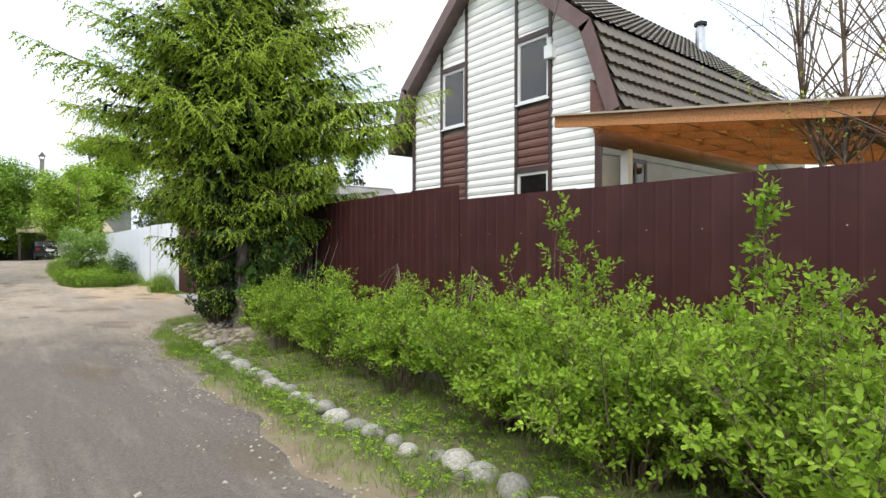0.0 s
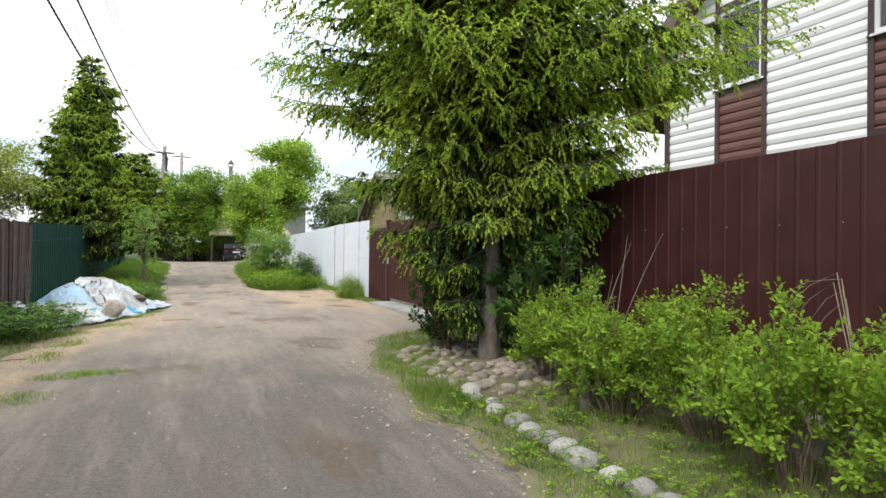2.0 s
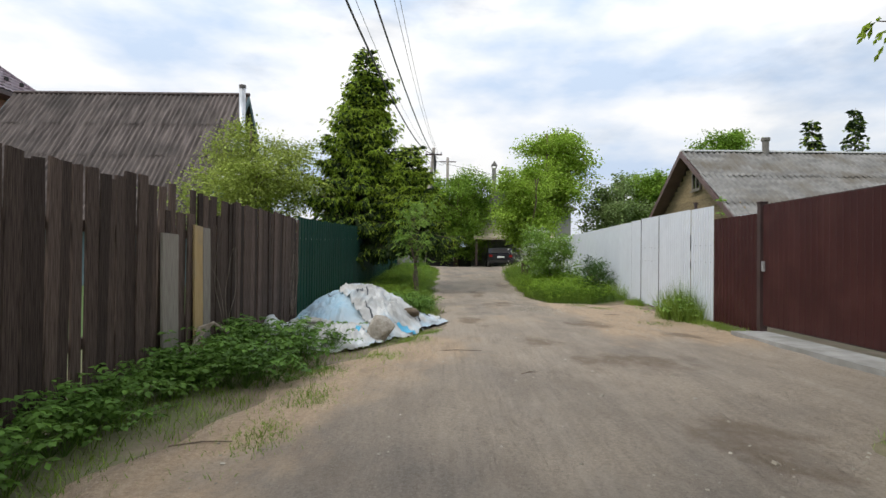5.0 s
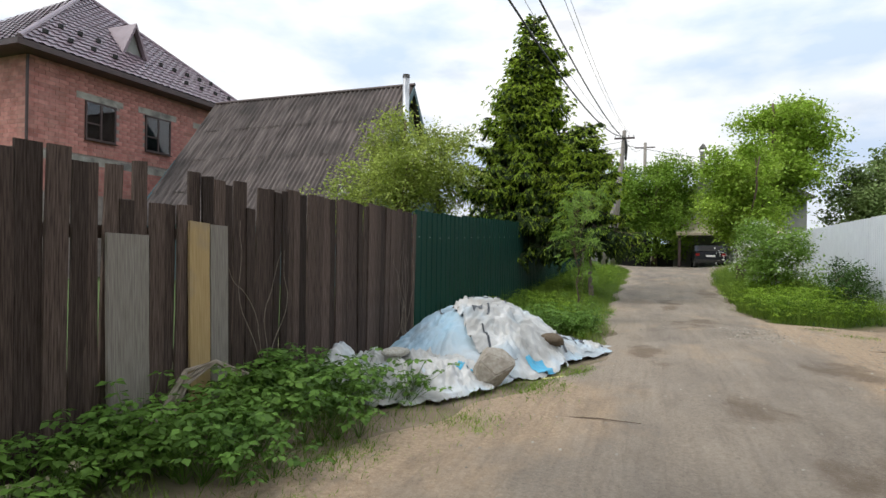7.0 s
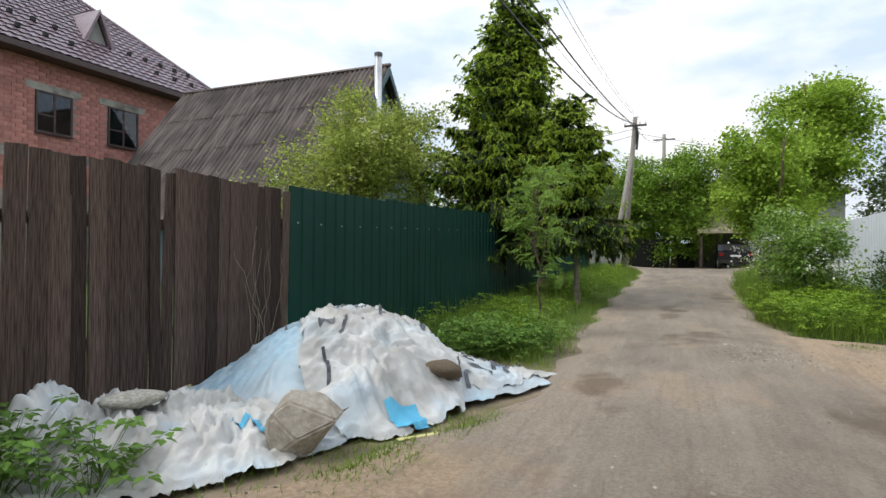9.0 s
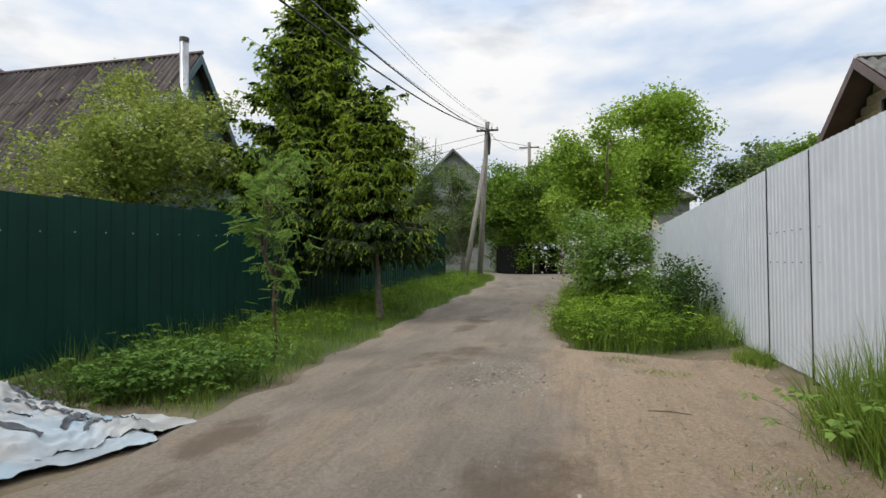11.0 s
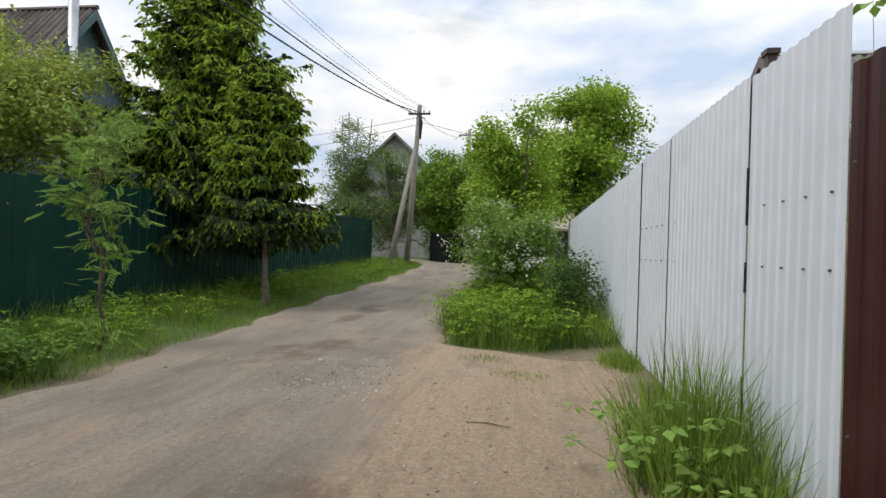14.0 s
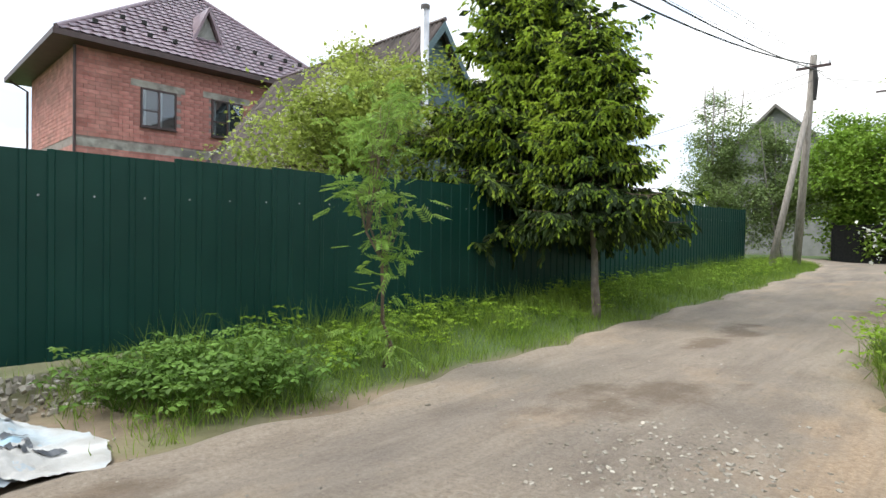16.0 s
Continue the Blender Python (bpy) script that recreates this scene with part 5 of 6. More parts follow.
tri_tiles("tiles", c_fr, c_fl, ap, 22, 0.36, 0.022, 0.05, M_roof_purple, hip)
tri_tiles("tiles", c_br, c_fr, ap, 22, 0.36, 0.022, 0.05, M_roof_purple, hip)
part("eave", Geo().box((-29.4, 23.5, 8.14), (ev[0] + 0.05, 36.05, 8.345)), M_trim, red, "dark eave soffit and fascia")
for a, b in ((c_fr, ap), (c_fl, ap)):
    part("hip_cap", Geo().tube([a + Vector((0, 0, 0.06)), b + Vector((0, 0, 0.06))], 0.09, 8), M_roof_purple, red)
# triangular dormer
dx = -22.2
d_face = [Vector((dx, 28.75, 9.3)), Vector((dx, 30.25, 9.3)), Vector((dx, 29.5, 11.0))]
dm = part("dormer", Geo().prism(d_face, (-3.0, 0, 0)), M_plaster, red, "small triangular dormer")
part("dormer_roof", Geo().prism([Vector((dx + 0.25, 28.5, 9.1)), Vector((dx + 0.25, 29.5, 11.28)), Vector((dx + 0.25, 29.5, 11.08)), Vector((dx + 0.25, 28.65, 9.1))], (-3.4, 0, 0)).prism([Vector((dx + 0.25, 30.5, 9.1)), Vector((dx + 0.25, 29.5, 11.28)), Vector((dx + 0.25, 29.5, 11.08)), Vector((dx + 0.25, 30.35, 9.1))], (-3.4, 0, 0)), M_roof_purple, red)
part("dormer_frame", Geo().tube([d_face[0] + Vector((0.02, 0, 0)), d_face[2] + Vector((0.02, 0, 0)), d_face[1] + Vector((0.02, 0, 0))], 0.05, 6).tube([d_face[0] + Vector((0.02, 0, 0)), d_face[1] + Vector((0.02, 0, 0))], 0.04, 6), M_trim, dm)
# snow guards
face_n = (c_fl - c_fr).cross(ap - c_fr).normalized()
face_n = face_n if face_n.z > 0 else -face_n
guard = Geo().box((-0.05, -0.08, 0), (0.05, 0.08, 0.16)).mesh("snow_guard")
guard.materials.append(M_dark)
for row, e in enumerate((0.13, 0.27)):
    l0, l1 = c_fr.lerp(ap, e), c_fl.lerp(ap, e)
    for i in range(11):
        q = l0.lerp(l1, (i + 0.5 + 0.35 * row) / 11.5)
        if not 28.3 < q.y < 30.7:
            part("snow_guard", guard, None, red, at=Matrix.Translation(q + face_n * 0.06))
part("downpipe", Geo().tube([(BX + 0.1, 24.3, 8.1), (BX + 0.08, 24.3, 7.9), (BX + 0.08, 24.3, 3)], 0.05, 8), M_trim, red)
part("downpipe", Geo().tube([(-28.7, 23.6, 8.1), (-28.45, 24.2, 7.7), (-28.45, 24.2, 3)], 0.05, 8), M_trim, red)

# blue-grey house with the steep corrugated roof
blue = thing("corrugated_roof_house", "old house with a steep brown corrugated roof and blue-grey gable", "house", (-14, 30.9, 0))
gx = -9.55
part("wall", Geo().prism([(gx, 27.2, 0), (gx, 34.6, 0), (gx, 34.6, 2.9), (gx, 30.95, 7.55), (gx, 27.2, 2.9)], (-9.5, 0, 0)), M_teal_wood, blue, "blue-grey boarded gable")
for i in range(38):
    z = 2.0 + i * 0.145
    hw = 3.75 if z < 2.9 else 3.75 * (7.55 - z) / 4.65
    if hw > 0.1:
        part("board", Geo().box((gx, 30.95 - hw, z), (gx + 0.018, 30.95 + hw, z + 0.138)), M_teal_wood, blue)


def corrugated(name, a, b, up, wave, amp, mat, parent, label="", rows=3):
    """A slope of wavy sheets in lapped rows, waves running up the slope."""
    a, b, up = Vector(a), Vector(b), Vector(up)
    along = b - a
    n = along.cross(up).normalized()
    n = n if n.z > 0 else -n
    k = int(along.length / wave * 6)
    for r in range(rows):
        v, f = [], []
        for e, lift in ((r / rows - (0.02 if r else 0), 0.03), ((r + 1) / rows, 0.0)):
            for i in range(k + 1):
                u = i / k
                v.append(tuple(a + along * u + up * e + n * (lift + amp * math.sin(2 * math.pi * u * along.length / wave) + 0.012 * math.sin(u * 40 + r))))
        for i in range(k):
            f.append((i, i + 1, k + 2 + i, k + 1 + i))
        part(name, mesh_from_arrays(name, v, f), mat, parent, label, smooth=True)


corrugated("roof", (-18.8, 26.6, 2.2), (-9.2, 26.6, 2.2), (0, 4.35, 5.62), 0.2, 0.045, M_asbestos, blue, "brown weathered corrugated roof", 4)
corrugated("roof", (-18.8, 35.3, 2.2), (-9.2, 35.3, 2.2), (0, -4.35, 5.62), 0.2, 0.045, M_asbestos, blue, "brown weathered corrugated roof", 4)
part("ridge_cap", Geo().tube([(-18.8, 30.95, 7.84), (-9.15, 30.95, 7.84)], 0.07, 8), M_trim, blue)
for sgn in (-1, 1):
    part("barge_board", Geo().prism([(-9.2, 30.95, 7.78), (-9.2, 30.95 + sgn * 4.35, 2.16), (-9.2, 30.95 + sgn * 4.2, 2.1), (-9.2, 30.95, 7.5)], (0.04, 0, 0)), M_teal_wood, blue)
chim = part("flue_pipe", Geo().tube([(-9.14, 30.1, 1.0), (-9.14, 30.1, 7.85)], 0.125, 14), M_metal_new, blue, "long shiny steel flue pipe", smooth=True)
part("flue_cap", Geo().tube([(-9.14, 30.1, 7.85), (-9.14, 30.1, 7.97)], 0.135, 14), M_screw_dark, chim)
window(blue, gx + 0.07, 30.5, 31.5, 4.0, 5.2, 1, M_trim, 1)

# old boarded barn behind the white fence
barn = thing("boarded_house", "old yellow-brown boarded house with a grey corrugated roof", "house", (10, 28, 0))
bx = 7.75
part("wall", Geo().prism([(bx, 24.6, 0), (bx, 31.4, 0), (bx, 31.4, 2.7), (bx, 28.1, 4.85), (bx, 24.6, 2.7)], (10, 0, 0)), M_old_wood, barn, "weathered yellow-brown boards")
for i in range(17):
    z = 2.1 + i * 0.165
    lo = 24.6 if z < 2.7 else 24.6 + 3.5 * (z - 2.7) / 2.15
    hi = 31.4 if z < 2.7 else 31.4 - 3.3 * (z - 2.7) / 2.15
    if hi - lo > 0.2:
        part("board", Geo().box((bx - 0.022, lo, z), (bx, hi, z + 0.157)), M_old_wood, barn)
corrugated("roof", (bx - 0.5, 23.6, 2.05), (bx + 11, 23.6, 2.05), (0, 4.5, 3.12), 0.2, 0.03, M_slate_grey, barn, "grey mossy corrugated roof", 3)
corrugated("roof", (bx - 0.5, 32.5, 2.05), (bx + 11, 32.5, 2.05), (0, -4.4, 3.12), 0.2, 0.03, M_slate_grey, barn, "grey mossy corrugated roof", 3)
part("ridge_cap", Geo().box((bx - 0.5, 28.0, 5.17), (bx + 11, 28.2, 5.22)), M_white_pvc, barn, "pale ridge strip")
for (ya, za), (yb, zb) in (((23.6, 2.05), (28.1, 5.17)), ((28.1, 5.17), (32.5, 2.05))):
    part("barge_board", Geo().prism([(bx - 0.53, ya, za), (bx - 0.53, yb, zb), (bx - 0.53, yb, zb - 0.2), (bx - 0.53, ya, za - 0.2)], (0.03, 0, 0)), M_fascia, barn)
    part("soffit", Geo().prism([(bx - 0.5, ya, za - 0.06), (bx - 0.5, yb, zb - 0.06), (bx - 0.5, yb, zb - 0.09), (bx - 0.5, ya, za - 0.09)], (0.5, 0, 0)), M_fascia, barn)
window(barn, bx - 0.07, 27.5, 28.15, 3.75, 4.4, -1, M_plank_grey, 1)
stack = part("chimney", Geo().tube([(10.2, 28.0, 4.9), (10.2, 28.0, 5.55)], 0.11, 10), M_slate_grey, barn)
part("chimney_cap", Geo().tube([(10.2, 28.0, 5.55), (10.2, 28.0, 5.66)], 0.15, 10), M_slate_grey, stack)
part("lean_to_sheet", Geo().box((bx - 0.5, 23.0, 2.55), (bx + 0.9, 24.2, 2.59)), M_white_sheet, barn, "white roof sheet of a lean-to")

# far houses at the lane's end
far1 = thing("far_house", "pale grey gabled house behind birches at the lane's end", "house", (-7, 62, 0.5))
part("wall", Geo().prism([(-12, 62, 0), (-3.5, 62, 0), (-3.5, 62, 6.5), (-7.8, 62, 10.6), (-12, 62, 6.5)], (0, 8, 0)), M_plaster, far1)
for sgn, xe in ((-1, -12.6), (1, -3.0)):
    part("roof", Geo().prism([(-7.8, 61.5, 10.85), (xe, 61.5, 6.2), (xe, 61.5, 6.02), (-7.8, 61.5, 10.62)], (0, 9, 0)), M_slate_grey, far1)
for xx, z in ((-9.2, 3.2), (-6.4, 3.2), (-8.3, 7.0)):
    # flat dark slab, its colour standing for the shaded room inside
    w = part("window", Geo().box((xx, 61.97, z), (xx + 1.1, 62.0, z + 1.3)), M_room_shade, far1)
    part("window_frame", Geo().box((xx - 0.08, 61.94, z - 0.08), (xx, 61.99, z + 1.38)).box((xx + 1.1, 61.94, z - 0.08), (xx + 1.18, 61.99, z + 1.38)).box((xx, 61.94, z + 1.3), (xx + 1.1, 61.99, z + 1.38)).box((xx, 61.94, z - 0.08), (xx + 1.1, 61.99, z)), M_white_pvc, w)
far2 = thing("carport_house", "pale house with a beige carport roof at the lane's end", "house", (4.5, 53, 0.5))
part("wall", Geo().box((0.8, 53.5, 0.3), (9, 60, 5.2)), M_plaster, far2)
part("carport_roof", Geo().prism([(1.0, 49.0, 2.75), (1.0, 53.45, 3.9), (1.0, 53.45, 3.8), (1.0, 49.0, 2.6)], (6, 0, 0)), M_beige_roof, far2, "beige sheet carport roof")
for xx in (1.1, 4.6):
    part("carport_post", Geo().box((xx, 49.2, 0.4), (xx + 0.15, 49.35, 2.6)), M_trim, far2)
part("roof", Geo().prism([(0.3, 53.0, 5.2), (9.5, 53.0, 5.2), (4.9, 53.0, 7.6)], (0, 8, 0)), M_slate_grey, far2)
part("chimney", Geo().box((2.6, 53.3, 5.6), (2.9, 53.6, 8.5)).prism([(2.5, 53.2, 8.7), (3.0, 53.2, 8.7), (2.75, 53.2, 9.05)], (0, 0.5, 0)).box((2.55, 53.3, 8.5), (2.6, 53.6, 8.72)).box((2.9, 53.3, 8.5), (2.95, 53.6, 8.72)), M_slate_grey, far2)
# dark slab again, coloured like an unlit interior
part("window", Geo().box((3.2, 53.46, 4.4), (4.4, 53.49, 5.6)), M_room_shade, far2)
solid("dark_gate", Geo().box((-2.6, 50.0, 0.5), (-0.5, 50.06, 2.3)).box((-2.65, 49.95, 0.5), (-2.55, 50.1, 2.4)), M_dark, "dark metal gate at the lane's end", "gate")
solid("far_fence", Geo().box((-0.4, 51.5, 0.5), (0.9, 51.56, 2.1)), M_dark, "dark fence behind the trees", "fence")


def car(at):
    """A dark parked estate car seen from behind."""
    t = thing("car", "dark parked car under the beige carport", "car", at)
    x, yy, z = at
    prof = [(0, 0.35), (0, 0.95), (0.25, 1.05), (0.55, 1.42), (2.3, 1.46), (3.0, 1.02), (4.1, 0.88), (4.2, 0.4)]
    body = part("body", Geo().prism([(x - 0.86, yy + a, z + b) for a, b in prof], (1.72, 0, 0)), M_car, t)
    part("rear_window", Geo().prism([(x - 0.7, yy + 0.22, z + 1.06), (x + 0.7, yy + 0.22, z + 1.06), (x + 0.62, yy + 0.51, z + 1.38), (x - 0.62, yy + 0.51, z + 1.38)], (0, -0.01, 0.01)), M_dark, body)
    part("number_plate", Geo().box((x - 0.26, yy - 0.02, z + 0.72), (x + 0.26, yy - 0.002, z + 0.83)), M_white_pvc, body)
    for s in (-1, 1):
        part("tail_lamp", Geo().box((x + s * 0.72 - 0.11, yy - 0.02, z + 0.78), (x + s * 0.72 + 0.11, yy - 0.002, z + 0.93)), M_lamp_red, body)
        for a in (0.75, 3.3):
            w = part("wheel", Geo().tube([(x + s * 0.66, yy + a, z + 0.31), (x + s * 0.87, yy + a, z + 0.31)], 0.31, 16), M_tyre, t)
            part("rim", Geo().tube([(x + s * 0.872, yy + a, z + 0.31), (x + s * 0.88, yy + a, z + 0.31)], 0.19, 12), M_screw, w)
    part("bumper", Geo().box((x - 0.84, yy - 0.08, z + 0.36), (x + 0.84, yy - 0.003, z + 0.56)), M_dark, body)
    return t


car((2.9, 48.6, 0.56))

# ---- poles and wires ----
pole = thing("utility_pole", "grey leaning utility pole with a slanted strut", "pole", (-2.45, 42.3, 0.6))
ptop = Vector((-1.85, 41.3, 7.75))
part("shaft", Geo().tube([(-2.45, 42.3, 0.4), ptop], [0.14, 0.10], 10), M_pole, pole, smooth=True)
part("strut", Geo().tube([(-2.8, 40.3, 0.4), (-2.05, 41.55, 5.9)], [0.12, 0.09], 9), M_pole, pole, smooth=True)
part("crossarm", Geo().box((-2.35, 41.22, 7.3), (-1.35, 41.3, 7.38)), M_trim, pole)
for xx in (-2.3, -2.05, -1.65, -1.4):
    part("insulator", Geo().tube([(xx, 41.26, 7.38), (xx, 41.26, 7.46), (xx, 41.26, 7.52)], [0.03, 0.045, 0.02], 8), M_white_pvc, pole)
part("cable_bundle", Geo().tube([(-1.78, 41.2, 6.2), (-1.75, 41.15, 6.9), (-1.8, 41.2, 7.3)], [0.05, 0.08, 0.05], 7), M_dark, pole)
pole2 = thing("utility_pole", "distant grey utility pole with a short crossarm", "pole", (-1.0, 55, 0.6))
part("shaft", Geo().tube([(-1.0, 55, 0.4), (-1.0, 55, 9.6)], [0.15, 0.11], 9), M_pole, pole2, smooth=True)
part("crossarm", Geo().box((-1.7, 54.96, 9.2), (-0.3, 55.04, 9.28)), M_trim, pole2)
pole3 = thing("utility_pole", "grey wooden utility pole beside the plank fence", "pole", (-4.5, -6, 0))
part("shaft", Geo().tube([(-4.5, -6, -0.2), (-3.6, -6, 8.9)], [0.14, 0.10], 10), M_pole, pole3, smooth=True)


def wire(name, a, b, sag, radius, mat, label):
    a, b = Vector(a), Vector(b)
    pts = [a.lerp(b, i / 24) - Vector((0, 0, sag * 4 * (i / 24) * (1 - i / 24))) for i in range(25)]
    return solid(name, Geo().tube(pts, radius, 5), mat, label, "wire", group="overhead wires")


wire("overhead_wire", (-1.82, 41.25, 7.41), (-3.54, -6, 8.53), 2.59, 0.020, M_wire, "black overhead cable running along the lane")
wire("overhead_wire", (-1.59, 41.25, 7.13), (-2.83, -6, 7.27), 1.87, 0.017, M_wire, "black overhead cable running along the lane")
for dx, dz, sag, rad, mat in ((-0.1, 0.25, 0.6, 0.006, M_wire_thin), (1.0, 0.3, 0.55, 0.006, M_wire_thin), (1.15, 0.45, 0.6, 0.006, M_wire_thin)):
    wire("overhead_wire", (-1.85 + 0.25 * dx, 41.25, 7.42 + 0.4 * dz), (-3.55 + dx, -6, 8.7 + dz), sag + 1.7, rad, mat, "overhead wire running along the lane")
wire("overhead_wire", (-1.85, 41.3, 7.2), (-22, 50, 7.6), 0.5, 0.010, M_wire, "overhead wire crossing to the houses")
wire("overhead_wire", (-1.85, 41.3, 6.9), (-22, 47, 5.6), 0.5, 0.010, M_wire, "overhead wire crossing to the houses")
wire("overhead_wire", (-1.85, 41.3, 7.3), (-1.2, 55, 9.2), 0.4, 0.010, M_wire, "overhead wire to the far pole")
wire("overhead_wire", (-1.85, 41.3, 7.0), (16, 56, 8.0), 0.8, 0.010, M_wire, "overhead wire to the far pole")
wire("house_wire", (8.75, 7.3, 6.15), (-3.6, -6, 8.6), 0.3, 0.008, M_wire, "thin supply wire to the sided house")

# ---- trees and shrubs further on ----
broadleaf("young_rowan", "young rowan with feathery light green leaves by the fence", (-1.95, 22.6, 0.1), [(-1.9, 22.55, 0.55, 0.42, 0.42, 0.4), (-1.85, 22.5, 1.3, 0.42, 0.42, 0.6), (-1.75, 22.45, 2.0, 0.45, 0.45, 0.5), (-1.7, 22.4, 2.5, 0.5, 0.5, 0.3)], 44, 7, 0.12, 0.20, M_rowan, 0.016, M_twig, 31, limbs=34, template=PINNATE)
broadleaf("apple_tree", "old apple tree with pale leaves and blossom behind the fence", (-7.6, 26.3, 0), [(-7.6, 26.2, 3.1, 2.2, 2.2, 1.3), (-6.9, 25.8, 3.8, 1.6, 1.5, 1.1), (-8.3, 26.9, 4.3, 1.4, 1.4, 1.1), (-7.6, 26.8, 5.0, 0.9, 0.9, 0.9), (-6.6, 27.2, 4.0, 1.2, 1.2, 1.2)], 900, 34, 0.19, 0.10, M_apple, 0.10, M_twig, 32, limbs=34, extra=(M_blossom, 220, 0.05, "scattered white blossom", "blossom"))
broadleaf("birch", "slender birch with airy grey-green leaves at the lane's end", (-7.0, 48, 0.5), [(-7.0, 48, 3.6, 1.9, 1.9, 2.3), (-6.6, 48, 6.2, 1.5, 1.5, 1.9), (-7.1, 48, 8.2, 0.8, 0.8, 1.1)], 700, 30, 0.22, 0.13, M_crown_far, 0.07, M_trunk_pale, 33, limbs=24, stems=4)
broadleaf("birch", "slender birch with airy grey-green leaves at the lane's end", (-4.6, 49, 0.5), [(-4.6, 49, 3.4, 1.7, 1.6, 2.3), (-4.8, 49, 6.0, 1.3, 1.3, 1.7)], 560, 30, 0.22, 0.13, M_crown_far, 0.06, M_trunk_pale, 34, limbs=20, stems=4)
broadleaf("maple_tree", "tall light green maple on the verge", (5.3, 43.0, 0.6), [(5.5, 43.5, 5.0, 2.2, 2.0, 2.0), (5.8, 44.0, 7.3, 2.1, 1.9, 1.9), (5.9, 44.1, 8.5, 1.7, 1.5, 1.3), (4.2, 42.5, 5.6, 1.4, 1.4, 1.6)], 1000, 36, 0.26, 0.18, M_crown_light, 0.14, M_twig, 35, limbs=36)
broadleaf("young_maple", "young light green tree leaning over the grass verge", (2.7, 34.5, 0.5), [(2.6, 34.3, 3.2, 1.3, 1.3, 1.5), (2.0, 34.0, 4.5, 0.8, 0.8, 1.0), (3.2, 34.6, 4.6, 0.9, 0.9, 1.0), (2.7, 34.4, 2.2, 1.2, 1.2, 0.9)], 640, 36, 0.2, 0.13, M_crown_light, 0.06, M_twig, 36, limbs=30, stems=3)
broadleaf("dark_tree", "dense dark green lime tree closing the lane's end", (-0.3, 51.0, 0.6), [(-0.4, 51, 4.2, 2.7, 2.2, 3.0), (-0.2, 50.6, 2.4, 2.6, 1.2, 1.4), (0.8, 51, 6.0, 2.0, 1.8, 2.0), (-1.5, 51, 6.0, 1.8, 1.6, 2.0), (1.2, 51.5, 4.5, 1.6, 1.2, 1.6)], 1000, 40, 0.28, 0.19, M_crown_mid, 0.16, M_twig, 37, limbs=26)
broadleaf("dark_tree", "dense green tree beside the lane's end", (-2.9, 52.5, 0.6), [(-2.9, 52.5, 4.4, 1.8, 1.8, 2.4), (-2.6, 52.5, 6.4, 1.4, 1.4, 1.4)], 700, 40, 0.28, 0.19, M_crown_mid, 0.14, M_twig, 38, limbs=20)
broadleaf("flowering_shrub", "viburnum shrub with white flower heads in tall grass", (2.75, 28.6, 0.2), [(2.6, 28.5, 1.3, 1.0, 1.0, 0.9), (2.3, 28.3, 1.9, 0.6, 0.6, 0.5), (3.2, 28.8, 1.6, 0.6, 0.7, 0.7)], 330, 34, 0.15, 0.085, M_rowan, 0.02, M_twig, 39, limbs=36, extra=(M_blossom, 280, 0.06, "flat white flower heads", "blossom"), category="shrub")
broadleaf("verge_shrub", "dark leafy shrub against the white fence", (3.75, 25.6, 0.2), [(3.7, 25.6, 0.65, 0.45, 0.7, 0.55), (3.75, 26.4, 0.9, 0.4, 0.6, 0.6)], 150, 24, 0.11, 0.06, M_crown_dark, 0.015, M_twig, 44, limbs=20, category="shrub")
broadleaf("thin_bare_tree", "sparse budding tree with thin grey branches behind the brown fence", (6.6, 1.25, 0), [(6.5, 1.35, 4.0, 1.2, 1.3, 1.5), (6.6, 1.15, 5.3, 1.0, 1.1, 1.3)], 300, 5, 0.14, 0.045, M_apple, 0.027, M_twig, 45, limbs=130, stems=4)
for x, yy, hh, s in ((17.5, 46, 10.5, 50), (9.8, 44, 6.6, 51), (12.2, 46, 7.6, 52), (-13.5, 41, 5.5, 54)):
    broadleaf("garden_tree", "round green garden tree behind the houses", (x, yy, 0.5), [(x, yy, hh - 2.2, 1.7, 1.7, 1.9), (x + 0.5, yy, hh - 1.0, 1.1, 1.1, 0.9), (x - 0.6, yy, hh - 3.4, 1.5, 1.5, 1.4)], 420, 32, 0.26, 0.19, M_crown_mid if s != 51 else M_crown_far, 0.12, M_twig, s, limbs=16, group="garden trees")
for x, yy, hh, s in ((23.5, 46, 10.8, 55), (26.8, 46.5, 11.8, 56), (25.0, 48, 10.0, 57), (-24, 44, 8, 58)):
    spruce("far_spruce", "distant grey-green spruce above the roofs", (x, yy, 0.5), hh - 0.5, lambda q, a: 2.0 * (1 - q) + 0.1, 3.0, s, dens=0.6, shoot=0.20, trunk_r=0.12, whorl=0.42, per=6, fresh=0.5)

# ---- stones, kerb and cobbles ----
r_s = np.random.default_rng(21)


def stone_mesh(seed, flat=0.65, mat=None, rough=0.20):
    bm = bmesh.new()
    bmesh.ops.create_icosphere(bm, subdivisions=2, radius=1.0)
    o = Vector((seed * 3.1, seed * 1.7, 0))
    for v in bm.verts:
        k = 1 + rough * noise.noise(v.co * 0.9 + o) + 0.07 * noise.noise(v.co * 2.4 + o)
        v.co = Vector((v.co.x * k, v.co.y * k * 0.85, v.co.z * k * flat))
    me = bpy.data.meshes.new("stone")
    bm.to_mesh(me)
    bm.free()
    me.materials.append(mat or M_stone)
    me.polygons.foreach_set("use_smooth", [True] * len(me.polygons))
    return me


